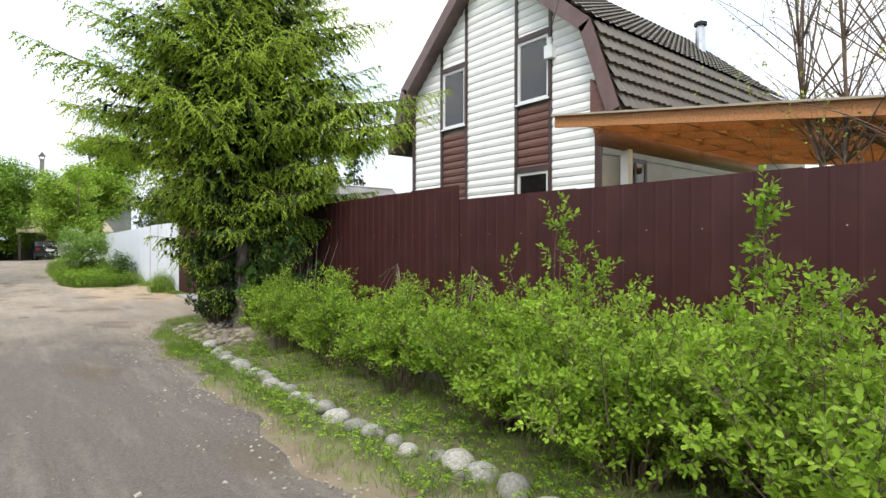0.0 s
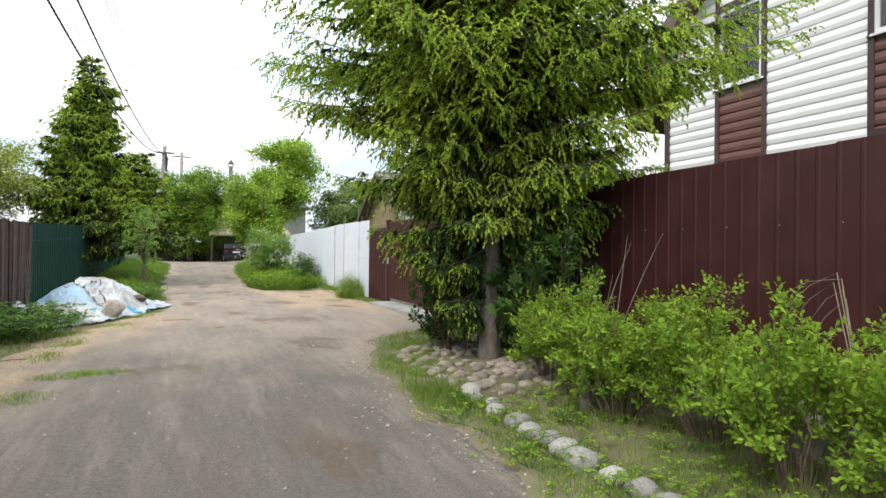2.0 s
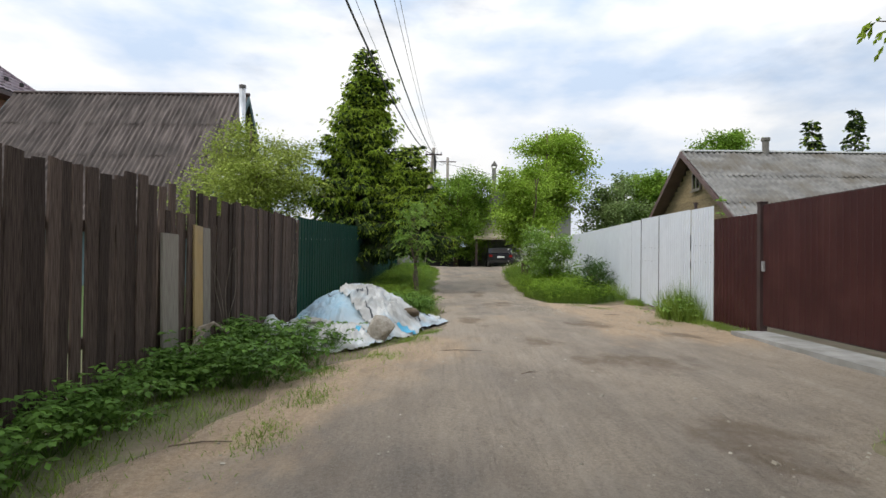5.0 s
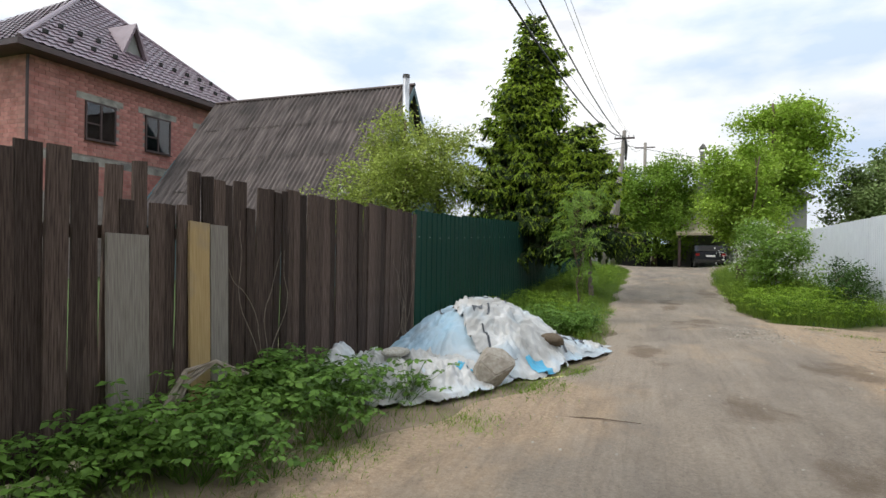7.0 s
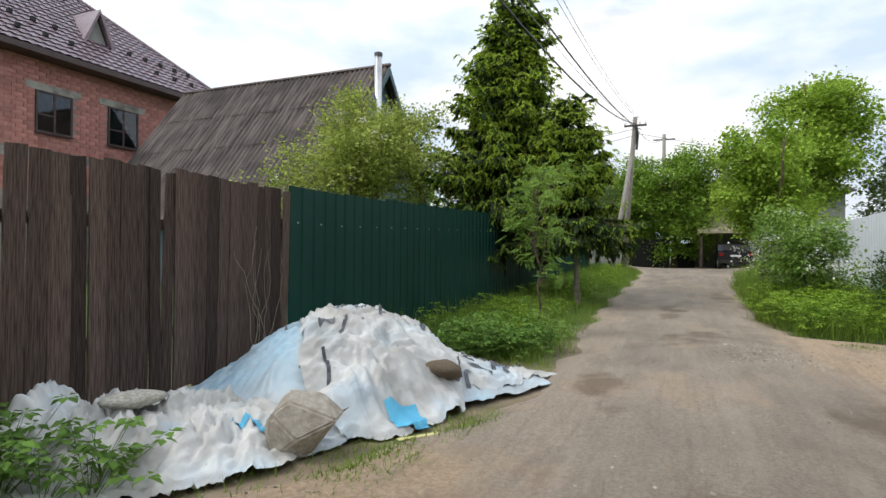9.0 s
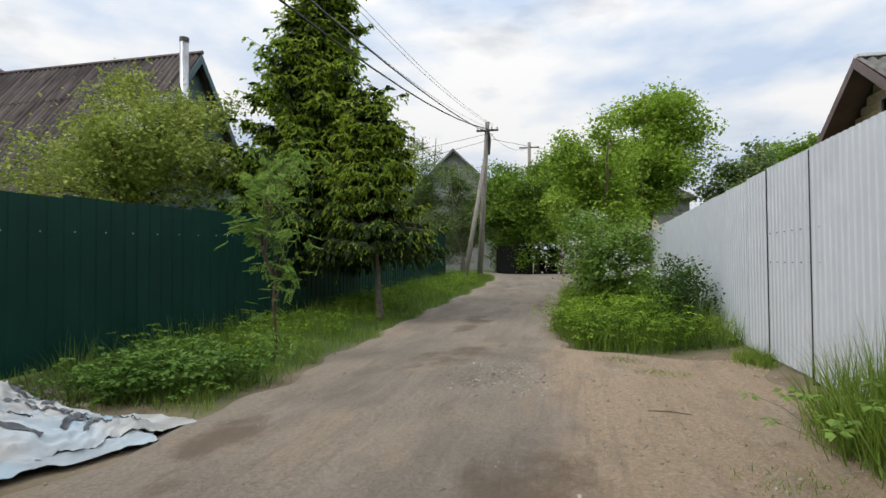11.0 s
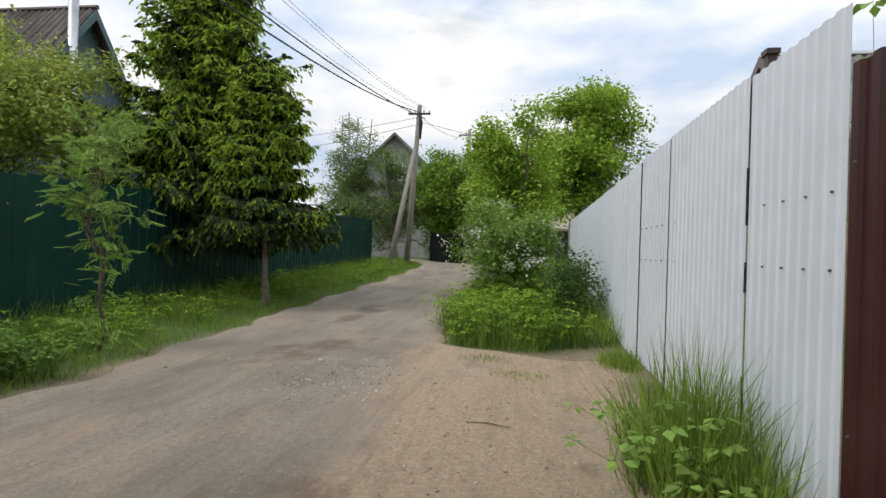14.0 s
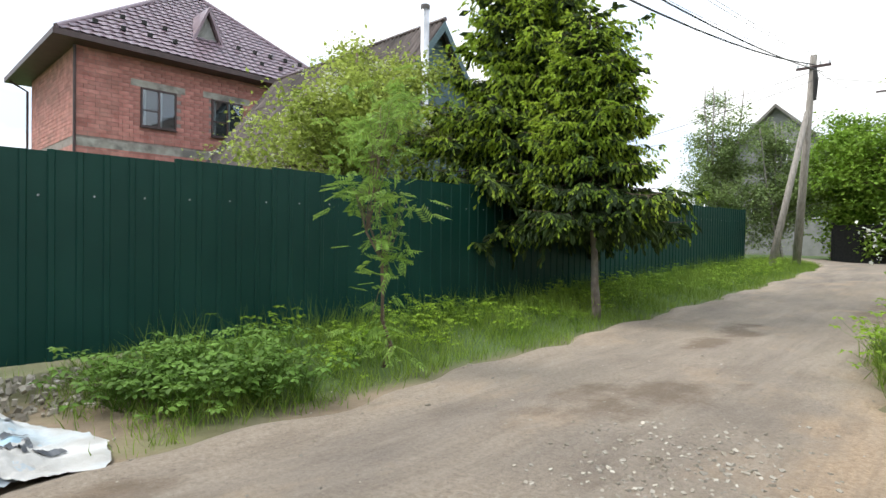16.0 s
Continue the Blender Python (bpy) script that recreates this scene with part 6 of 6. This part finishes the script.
stones = [stone_mesh(i) for i in range(7)]
line = np.array([(1.85, -1.0), (1.8, 1.0), (1.78, 2.0), (1.75, 3.0), (1.74, 4.0), (1.76, 5.2), (1.80, 6.3), (1.9, 7.6), (2.0, 8.8), (2.1, 9.6)])
yy = -0.8
while yy < 8.6:
    s = r_s.uniform(0.07, 0.145)
    x = float(np.interp(yy, line[:, 1], line[:, 0])) + r_s.normal() * 0.035
    ob = new("edging_stone", stones[r_s.integers(7)])
    ob.matrix_basis = pose(x, yy, float(ground_z(x, yy)) + s * 0.28, r_s.uniform(-12, 12), r_s.uniform(-12, 12), r_s.uniform(0, 360)) @ Matrix.Diagonal((s, s, s * r_s.uniform(0.8, 1.1), 1))
    tagged(ob, "rounded pale field stone edging the flower bed", "stone", "stones edging the bed")
    yy += s * r_s.uniform(1.7, 2.9)
cobbles = [stone_mesh(20 + i, 0.6, M_cobble) for i in range(7)]
n_st = 0
while n_st < 230:
    x, yy = r_s.uniform(1.95, 3.4), r_s.uniform(7.9, 11.2)
    if ((x - 2.6) / 0.75) ** 2 + ((yy - 9.6) / 1.6) ** 2 > 1 or (abs(x - 2.95) < 0.28 and abs(yy - 9.75) < 0.28):
        continue
    s = r_s.uniform(0.035, 0.10)
    ob = new("cobble", cobbles[r_s.integers(7)])
    ob.matrix_basis = pose(x, yy, float(ground_z(x, yy)) + s * 0.12, r_s.uniform(-10, 10), r_s.uniform(-10, 10), r_s.uniform(0, 360)) @ Matrix.Diagonal((s, s, s * 0.85, 1))
    tagged(ob, "rounded cobble lying round the spruce trunk", "stone", "cobbles round the spruce")
    n_st += 1
yy = -3.0
while yy < 8.6:
    x = 3.12 + 0.03 * yy
    g = Geo().box((-0.12, 0, -0.1), (0.12, 0.97, 0.30))
    ob = part("kerb_block", g, M_concrete, None, "pale concrete kerb block of the raised bed", at=pose(x, yy, 0.02, r_s.uniform(-1, 1), r_s.uniform(-2, 2), -1.7 + r_s.uniform(-1, 1)))
    tagged(ob, category="kerb", group="kerb blocks of the bed")
    yy += 1.0
solid("short_log", Geo().tube([(2.55, 7.3, 0.05), (2.56, 7.32, 0.42)], [0.06, 0.055], 10), M_bark, "short cut log standing in the bed", "log")

# ---- tarp heap ----
MAIN = [(-3.82, 15.75), (-3.2, 15.6), (-2.5, 16.0), (-2.0, 16.8), (-1.75, 17.6), (-1.35, 18.6), (-0.98, 19.4), (-1.25, 19.75), (-2.1, 19.7), (-2.9, 19.5), (-3.6, 19.3), (-3.85, 18.4)]
FRONT = [(-3.80, 15.55), (-3.3, 15.4), (-2.75, 15.55), (-2.35, 15.9), (-2.0, 16.55), (-2.15, 17.0), (-2.65, 17.15), (-3.2, 17.0), (-3.7, 16.7)]
TAIL = [(-2.35, 18.75), (-1.75, 18.35), (-1.4, 18.55), (-1.2, 19.2), (-1.02, 19.9), (-1.5, 20.05), (-2.1, 19.85), (-2.5, 19.45)]
COVER = [(-2.95, 18.0), (-2.5, 17.35), (-1.95, 17.1), (-1.62, 17.45), (-1.45, 18.2), (-1.75, 18.75), (-2.3, 18.95), (-2.8, 18.7)]


def inside(x, yy, outline):
    """Signed distance-like value: positive inside the outline."""
    p = np.stack([x, yy], -1)
    d = np.full(x.shape, 1e9)
    ins = np.zeros(x.shape, bool)
    for (x0, y0), (x1, y1) in zip(outline, outline[1:] + outline[:1]):
        e = np.array([x1 - x0, y1 - y0])
        t = np.clip(((p - (x0, y0)) @ e) / (e @ e), 0, 1)
        d = np.minimum(d, np.linalg.norm(p - (np.array([x0, y0]) + t[..., None] * e), axis=-1))
        ins ^= ((y0 > yy) != (y1 > yy)) & (x < (x1 - x0) * (yy - y0) / (y1 - y0 + 1e-12) + x0)
    return np.where(ins, d, -d)


def cloth_noise(x, yy, seed):
    """Smooth random relief from -1 to 1 with a wavelength of about one."""
    i, j = np.floor(x), np.floor(yy)
    fx, fy = x - i, yy - j

    def corner(a, b):
        h = np.mod(np.sin((i + a) * 127.1 + (j + b) * 311.7 + seed * 74.7) * 43758.5453, 1.0) * 6.2832
        return np.cos(h) * (fx - a) + np.sin(h) * (fy - b)

    u, w = fx ** 3 * (fx * (6 * fx - 15) + 10), fy ** 3 * (fy * (6 * fy - 15) + 10)
    lo = corner(0, 0) + (corner(1, 0) - corner(0, 0)) * u
    hi = corner(0, 1) + (corner(1, 1) - corner(0, 1)) * u
    return (lo + (hi - lo) * w) * 1.5


def creases(x, yy, seed, turn, stretch=2.2):
    """Sharp-edged folds of three sizes that run mostly one way."""
    ca, sa = math.cos(turn), math.sin(turn)
    u, w = x * ca + yy * sa, (-x * sa + yy * ca) * stretch
    u, w = u + 0.35 * cloth_noise(x * 1.3, yy * 1.3, seed + 5), w + 0.6 * cloth_noise(x * 1.6, yy * 1.6, seed + 7)
    out = 0
    for k, amp in ((1.1, 0.42), (2.4, 0.40), (5.0, 0.32), (10.0, 0.20)):
        out = out + amp * (0.5 - 1.6 * np.abs(cloth_noise(u * k + seed, w * k, seed + k)))
    return out


def heap_z(x, yy):
    """The heap under the sheets."""
    h = 0.60 * np.exp(-(((x + 2.72) / 0.88) ** 2 + ((yy - 18.2) / 0.95) ** 2) ** 1.5) + 0.17 * np.exp(-(((x + 3.1) / 0.6) ** 2 + ((yy - 16.3) / 0.7) ** 2)) + 0.16 * np.exp(-(((x + 1.9) / 0.6) ** 2 + ((yy - 18.9) / 0.6) ** 2)) + 0.20 * np.exp(-(((x + 2.5) / 0.42) ** 2 + ((yy - 19.3) / 0.4) ** 2)) + 0.07
    return h - 0.10 * np.exp(-(((x + 2.6) / 0.6) ** 2 + ((yy - 17.1) / 0.2) ** 2))


SHEETS = {
    "main": (MAIN, 0.15, 3.0, 0.9, 0.0),
    "front": (FRONT, 0.20, 11.0, 2.4, 0.055),
    "cover": (COVER, 0.13, 19.0, 0.3, 0.075),
    "tail": (TAIL, 0.08, 27.0, 1.9, 0.02),
}


def sheet_z(kind, x, yy):
    outline, amp, seed, turn, lift = SHEETS[kind]
    x, yy = np.asarray(x, float), np.asarray(yy, float)
    d = inside(x, yy, MAIN)
    edge = 0.12 + 0.88 * step(-0.10, 0.26, d)
    base = heap_z(x, yy) + 0.10 * creases(x, yy, 3.0, 0.9) * {"main": 1.0, "tail": 0.3}.get(kind, 0.6)
    own = 0 if kind == "main" else amp * creases(x, yy, seed, turn)
    z = np.maximum(base * edge + lift * (0.4 + 0.6 * edge) + own * (0.35 + 0.65 * edge), 0.012 + 0.5 * lift)
    if kind == "front":
        z = z + 0.20 * np.exp(-(((x + 3.55) / 0.10) ** 2 + ((yy - 16.15) / 0.22) ** 2))
    return ground_z(x, yy) + 0.012 + z


def tarp_z(x, yy):
    """The top of whatever sheet lies uppermost."""
    x, yy = np.asarray(x, float), np.asarray(yy, float)
    z = sheet_z("main", x, yy)
    for kind in ("front", "cover", "tail"):
        z = np.where(inside(x, yy, SHEETS[kind][0]) > 0, np.maximum(z, sheet_z(kind, x, yy)), z)
    return z


tarp = thing("tarp_heap", "crumpled dirty white tarpaulin heap with black and blue print", "tarpaulin", (-2.6, 17.8, 0))


def tarp_sheet(kind, mat, label, pitch=0.017):
    outline, amp, seed, turn, lift = SHEETS[kind]
    xs = np.arange(min(p[0] for p in outline) - 0.05, max(p[0] for p in outline) + 0.05, pitch)
    ys = np.arange(min(p[1] for p in outline) - 0.05, max(p[1] for p in outline) + 0.05, pitch)
    X, Y = np.meshgrid(xs, ys)
    # pull the cells onto the ragged outline so that the hem has no steps
    D = inside(X, Y, outline) + 0.05 * cloth_noise(X * 3.1, Y * 3.1, seed + 2) + 0.02 * cloth_noise(X * 8, Y * 8, seed + 3)
    gy, gx = np.gradient(D, pitch)
    pull = np.where((D < 0) & (D > -1.5 * pitch), -D / np.maximum(gx * gx + gy * gy, 0.3), 0)
    X, Y = X + gx * pull, Y + gy * pull
    Z = sheet_z(kind, X, Y)
    if kind != "main":
        Z = Z - 0.6 * lift * step(0.05, 0.0, D) * (cloth_noise(X * 2.2, Y * 2.2, seed) < 0.15)
    keep = D > -1.5 * pitch
    nx = len(xs)
    ok = keep[:-1, :-1] & keep[1:, :-1] & keep[:-1, 1:] & keep[1:, 1:]
    j, i = np.nonzero(ok)
    k = j * nx + i
    used = np.unique(np.concatenate([k, k + 1, k + nx, k + nx + 1]))
    at = np.zeros(X.size, int)
    at[used] = np.arange(len(used))
    me = mesh_from_arrays("sheet", np.stack([X, Y, Z], -1).reshape(-1, 3)[used], at[np.stack([k, k + 1, k + nx + 1, k + nx], -1)])
    return part("sheet", me, mat, tarp, label, smooth=True)


main_sheet = tarp_sheet("main", M_tarp, "dirty white and faded blue sheet")
front_sheet = tarp_sheet("front", M_tarp_white, "crumpled white sheet")
cover_sheet = tarp_sheet("cover", M_tarp_white, "smooth white sheet")
tail_sheet = tarp_sheet("tail", M_tarp_white, "white sheet end with black print")


def stroke(name, mat, kind, pts, width, parent):
    """A printed stroke along a curved line that follows the folds of its sheet."""
    p = np.array(pts, float)
    t = np.linspace(0, len(p) - 1, max(6, int(len(p) * 7)))
    c = np.stack([np.interp(t, np.arange(len(p)), p[:, 0]), np.interp(t, np.arange(len(p)), p[:, 1])], -1)
    d = unit(np.gradient(c, axis=0))
    nor = np.stack([-d[:, 1], d[:, 0]], -1)
    rows = np.linspace(-0.5, 0.5, max(3, int(width / 0.015) + 1))
    q = c[:, None, :] + nor[:, None, :] * rows[None, :, None] * width
    z = tarp_z(q[..., 0], q[..., 1]) + 0.010
    n = len(rows)
    i = (np.arange(len(c) - 1)[:, None] * n + np.arange(n - 1)[None]).ravel()
    part(name, mesh_from_arrays(name, np.concatenate([q, z[..., None]], -1).reshape(-1, 3), np.stack([i, i + 1, i + n + 1, i + n], -1)), mat, parent, smooth=True)


stroke("blue_print", M_tarp_sky, "cover", [(-1.78, 17.50), (-1.62, 17.72)], 0.24, cover_sheet)
stroke("yellow_print", M_tarp_yellow, "cover", [(-1.62, 17.30), (-1.42, 17.55)], 0.05, cover_sheet)
stroke("blue_print", M_tarp_sky, "front", [(-2.45, 16.62), (-2.2, 16.75)], 0.09, front_sheet)
r_t = np.random.default_rng(64)
for i in range(40):
    cx, cy, par, wd = r_t.uniform(-3.1, -2.2), r_t.uniform(17.5, 18.6), main_sheet, 0.03
    if i < 28:
        par, wd = tail_sheet, 0.042
        while True:
            cx, cy = r_t.uniform(-2.3, -1.0), r_t.uniform(18.5, 20.0)
            if inside(np.array(cx), np.array(cy), TAIL) > 0.10:
                break
    a, bend, ln = r_t.uniform(0, 6.28), r_t.uniform(-1.6, 1.6), r_t.uniform(0.10, 0.26)
    pts, p = [], np.array([cx, cy])
    for k in range(6):
        pts.append(tuple(p))
        p = p + ln / 5 * np.array([math.cos(a), math.sin(a)])
        a += bend / 5
    stroke("black_print", M_tarp_black, "", pts, wd * r_t.uniform(0.6, 1.2), par)


def boulder_mesh(seed):
    """An angular boulder: the hull of scattered points, its edges softened."""
    r = np.random.default_rng(seed)
    bm = bmesh.new()
    for p in rand_units(r, 15) * r.uniform(0.82, 1.05, (15, 1)):
        bm.verts.new(p)
    bmesh.ops.convex_hull(bm, input=bm.verts[:])
    bmesh.ops.delete(bm, geom=[v for v in bm.verts if not v.link_faces], context="VERTS")
    bmesh.ops.bevel(bm, geom=bm.edges[:], offset=0.05, segments=2, affect="EDGES")
    me = bpy.data.meshes.new("boulder")
    bm.to_mesh(me)
    bm.free()
    me.materials.append(M_boulder)
    return me


rock = new("boulder", boulder_mesh(3))
rock.matrix_basis = pose(-2.08, 16.85, 0.19, 8, -14, 50) @ Matrix.Diagonal((0.29, 0.23, 0.25, 1))
tagged(rock, "grey-brown boulder weighing down the tarpaulin", "stone")
rock2 = new("flat_stone", stone_mesh(14, 0.35))
rock2.matrix_basis = pose(-3.0, 16.35, float(tarp_z(np.array(-3.0), np.array(16.35))) + 0.07, 4, 3, 80) @ Matrix.Diagonal((0.22, 0.13, 0.14, 1))
tagged(rock2, "flat grey stone lying on the tarpaulin", "stone")
clod = new("dirt_clod", stone_mesh(17, 0.75, M_clod, 0.6))
clod.matrix_basis = pose(-1.68, 18.25, float(tarp_z(np.array(-1.68), np.array(18.25))) + 0.04, 4, 3, 30) @ Matrix.Diagonal((0.17, 0.12, 0.12, 1))
tagged(clod, "brown clod of earth lying on the tarpaulin", "earth")
rub = Geo()
for _ in range(160):
    x, yy = r_s.uniform(-3.7, -2.4), r_s.uniform(19.5, 20.3)
    s = r_s.uniform(0.010, 0.030)
    rub.box((-s, -s * 0.8, -s * 0.6), (s, s * 0.8, s * 0.6), pose(x, yy, float(ground_z(x, yy)) + 0.12 * math.exp(-((x + 3.2) / 0.4) ** 2) * r_s.random() + s * 0.4, r_s.uniform(0, 90), r_s.uniform(0, 90), r_s.uniform(0, 360)))
tagged(part("rubble", rub, M_stone_isl, None, "small heap of grey rubble beside the tarpaulin", kind="stuff"), category="rubble")

# loose pebbles and the gravel patch on the lane
peb = Geo()
for i in range(2600):
    if i < 420:
        x, yy, s = 1.25 + r_s.normal() * 0.34, 22.1 + r_s.normal() * 0.45, r_s.uniform(0.004, 0.015)
    elif i < 1000:
        x, yy, s = r_s.uniform(2.0, 4.0), r_s.uniform(17.5, 24.0), r_s.uniform(0.004, 0.013)
    elif i < 1500:
        yy = r_s.uniform(0, 12)
        x, s = float(road_right(yy)) - abs(r_s.normal()) * 0.35, r_s.uniform(0.004, 0.014)
    else:
        x, yy, s = r_s.uniform(-2.6, 3.4), r_s.uniform(0.5, 26), r_s.uniform(0.003, 0.011) * (2.0 if i % 29 == 0 else 1.0)
    peb.box((-s, -s * 0.8, -s * 0.5), (s, s * 0.8, s * 0.5), pose(x, yy, float(top_z(x, yy)) + s * 0.12, r_s.uniform(-25, 25), r_s.uniform(-25, 25), r_s.uniform(0, 360)))
tagged(part("pebbles", peb, M_stone_isl, None, "grey pebbles and gravel scattered on the lane", kind="stuff"), category="gravel")
for x, yy, a, ln in ((-0.9, 15.9, 0.1, 0.35), (-2.7, 11.9, 0.3, 0.2), (2.7, 20.8, -0.2, 0.17), (-0.1, 14.5, 0.5, 0.12)):
    z = float(top_z(x, yy)) + 0.006
    solid("stick", Geo().tube([(x - ln * math.cos(a), yy - ln * math.sin(a), z), (x, yy + 0.02, z + 0.008), (x + ln * math.cos(a), yy + ln * math.sin(a), z)], [0.004, 0.006, 0.003], 5), M_twig, "thin dry stick lying on the lane", "stick")


# dry vines on the planks
vine = Geo()
for _ in range(11):
    pt = np.array([GX + 0.06, float(r_s.choice([15.5, 18.5, 18.7])) + r_s.normal() * 0.1, 0.2])
    pts = [tuple(pt)]
    lean = r_s.normal() * 0.03
    for k in range(12):
        lean = 0.8 * lean + r_s.normal() * 0.028
        pt = pt + np.array([0.006 * r_s.normal(), lean, r_s.uniform(0.06, 0.14)])
        pts.append(tuple(pt))
    vine.tube(pts, np.linspace(0.004, 0.0015, 13), 4)
solid("dry_vine", vine, M_twig_dead, "thin dry vine climbing the weathered planks", "vine")
curl = Geo()
for k in range(3):
    curl.tube([(GX + 0.25, 14.0 - 0.1 * k, 0.1), (GX + 0.2, 14.25, 0.42 + 0.05 * k), (GX + 0.25, 14.5, 0.55), (GX + 0.32, 14.7 + 0.05 * k, 0.4)], [0.022, 0.02, 0.017, 0.012], 6)
solid("bent_branch", curl, M_twig_dead, "bent peeling branch leaning at the boards", "branch")


# ---- grass and weeds ----
def strip(x_lo, x_hi, y_lo, y_hi, power=1.0):
    def f(r, n):
        yy = r.uniform(y_lo, y_hi, n)
        lo = x_lo(yy) if callable(x_lo) else np.full(n, x_lo)
        hi = x_hi(yy) if callable(x_hi) else np.full(n, x_hi)
        u = r.random(n) ** power
        keep = np.sin(yy * 3.1 + lo * 5) + np.sin(yy * 7.7 + u * 9) + r.normal(size=n) * 0.8 > -0.9
        return (lo + (hi - lo) * u)[keep], yy[keep], np.ones(keep.sum())
    return f


grass("verge_grass", "green grass on the verge under the green fence", strip(-3.9, lambda yy: road_left(yy) + 0.06, 19.95, 45, 1.0), 44000, 0.20, 71)
grass("tall_verge_grass", "tall grass among weeds on the verge", strip(-3.9, lambda yy: road_left(yy) - 0.5, 20.8, 42, 0.8), 6000, 0.5, 72, width=0.007)
grass("tall_grass", "tall lush grass in front of the white fence", strip(lambda yy: road_right(yy) - 0.02, 4.15, 24.2, 34, 1.0), 20000, 0.52, 73, width=0.008)
grass("far_grass", "grass on the far verge", strip(lambda yy: road_right(yy), 7.0, 34, 48, 1.0), 9000, 0.5, 74, width=0.012)


def tuft(cx, cy, rx, ry):
    def f(r, n):
        a, q = r.uniform(0, 6.28, n), r.random(n) ** 0.6
        return cx + np.cos(a) * q * rx, cy + np.sin(a) * q * ry, 1.1 - 0.5 * q
    return f


grass("grass_tuft", "tall grass tuft at the foot of the white fence", tuft(3.88, 20.0, 0.34, 0.75), 1350, 0.85, 75, width=0.008)
grass("grass_tuft", "small grass tuft under the white fence", tuft(4.02, 23.2, 0.2, 0.4), 700, 0.28, 76)
grass("bed_grass", "short grass and weeds between stones and lane", strip(lambda yy: road_right(yy) - 0.05, lambda yy: np.full_like(yy, 1.8) + 0.1 * np.sin(yy), -3, 9.0, 0.8), 9000, 0.13, 77, width=0.005)
grass("bed_grass", "short grass under the hedge", strip(1.8, 3.05, -3, 7.7, 0.8), 9000, 0.15, 78, width=0.005, mat=M_grass)
grass("dry_bed_grass", "dry yellowish grass in the bed", strip(1.7, 3.0, -1, 8.3, 1.0), 4500, 0.10, 79, mat=M_grass_dry, width=0.004)
grass("gate_grass", "patch of short grass beside the cobbles", strip(lambda yy: road_right(yy) - 0.02, lambda yy: np.interp(yy, [8, 10, 12, 13], [2.0, 2.25, 3.3, 3.7]), 8.0, 12.9, 1.0), 9000, 0.10, 80, width=0.005)
grass("border_grass", "sparse trodden grass along the plank fence", strip(-3.85, lambda yy: road_left(yy) + 0.15, 3, 17.0, 0.8), 9000, 0.11, 81, width=0.005)
grass("sandy_tufts", "small grass tufts on the sandy border", strip(lambda yy: road_left(yy), lambda yy: road_left(yy) + 0.9, 8, 16.5, 1.4), 1400, 0.06, 82, width=0.005, clump=0.12)
for cx, cy, rx, ry, n in ((-1.75, 10.65, 0.5, 0.22, 900), (-2.35, 12.1, 0.22, 0.4, 350), (-2.3, 13.2, 0.25, 0.55, 450), (-2.55, 14.3, 0.4, 0.5, 700), (-1.9, 15.4, 0.3, 0.35, 350), (-1.6, 16.9, 0.35, 0.5, 700), (-1.35, 17.9, 0.25, 0.5, 500), (-2.1, 9.6, 0.3, 0.3, 350), (2.9, 22.6, 0.35, 0.25, 160), (2.5, 23.4, 0.3, 0.2, 160), (3.2, 19.4, 0.4, 0.4, 200)):
    grass("trodden_tuft", "low trodden grass patch on the sandy lane border", tuft(cx, cy, rx, ry), n, 0.075, int(cx * 100 + cy * 10) % 997, width=0.006)
grass("panel_grass", "short grass at the foot of the brown panel", strip(3.75, 4.18, 17.7, 19.3, 1.0), 1500, 0.10, 83)

r_w = np.random.default_rng(91)
weeds("ground_elder", "dark green leafy ground elder along the plank fence", [(r_w.uniform(-3.88, -3.4), r_w.uniform(8.0, 13.6), r_w.uniform(0.7, 1.2)) for _ in range(84)], 92, M_nettle, 0.062, 0.34, stalks=13)
weeds("ground_elder", "leafy weeds in front of the boards and tarpaulin", [(r_w.uniform(-3.8, -2.55), r_w.uniform(13.6, 16.0), r_w.uniform(0.8, 1.35)) for _ in range(66)], 93, M_nettle, 0.066, 0.38, stalks=13)
weeds("verge_weeds", "leafy weeds on the verge behind the tarpaulin", [(r_w.uniform(-2.7, -1.45), r_w.uniform(20.15, 21.6), r_w.uniform(0.6, 1.1)) for _ in range(58)], 94, M_nettle, 0.06, 0.42, stalks=13)
weeds("verge_weeds", "scattered leafy weeds on the grass verge", [(r_w.uniform(-3.5, -1.9), r_w.uniform(22, 40), r_w.uniform(0.5, 1.2)) for _ in range(150)], 95, M_hedge, 0.055, 0.34)
weeds("meadow_weeds", "low leafy weeds at the edge of the tall grass", [(float(road_right(yv)) + r_w.uniform(0.05, 1.6), yv, r_w.uniform(0.8, 1.4)) for yv in r_w.uniform(24.2, 29.5, 190)], 96, M_hedge, 0.06, 0.46)
weeds("tuft_weeds", "broad-leaved weed in the grass tuft", [(3.75, 19.35, 1.1), (3.85, 19.55, 1.2), (3.7, 19.6, 0.9), (3.62, 19.9, 1.0), (3.8, 20.3, 1.2), (3.7, 20.6, 0.9)], 97, M_rowan, 0.08, 0.4, stalks=6)
weeds("bed_weeds", "low leafy weeds between the stones", [(r_w.uniform(1.35, 2.6), r_w.uniform(-1, 8), r_w.uniform(0.4, 0.9)) for _ in range(220)], 98, M_hedge, 0.036, 0.16, stalks=6)
weeds("hanging_creeper", "leafy creeper growing over the top of the brown panel", [(4.66, 19.5, 1.0), (4.66, 19.7, 1.02)], 99, M_rowan, 0.10, 2.25, stalks=5)
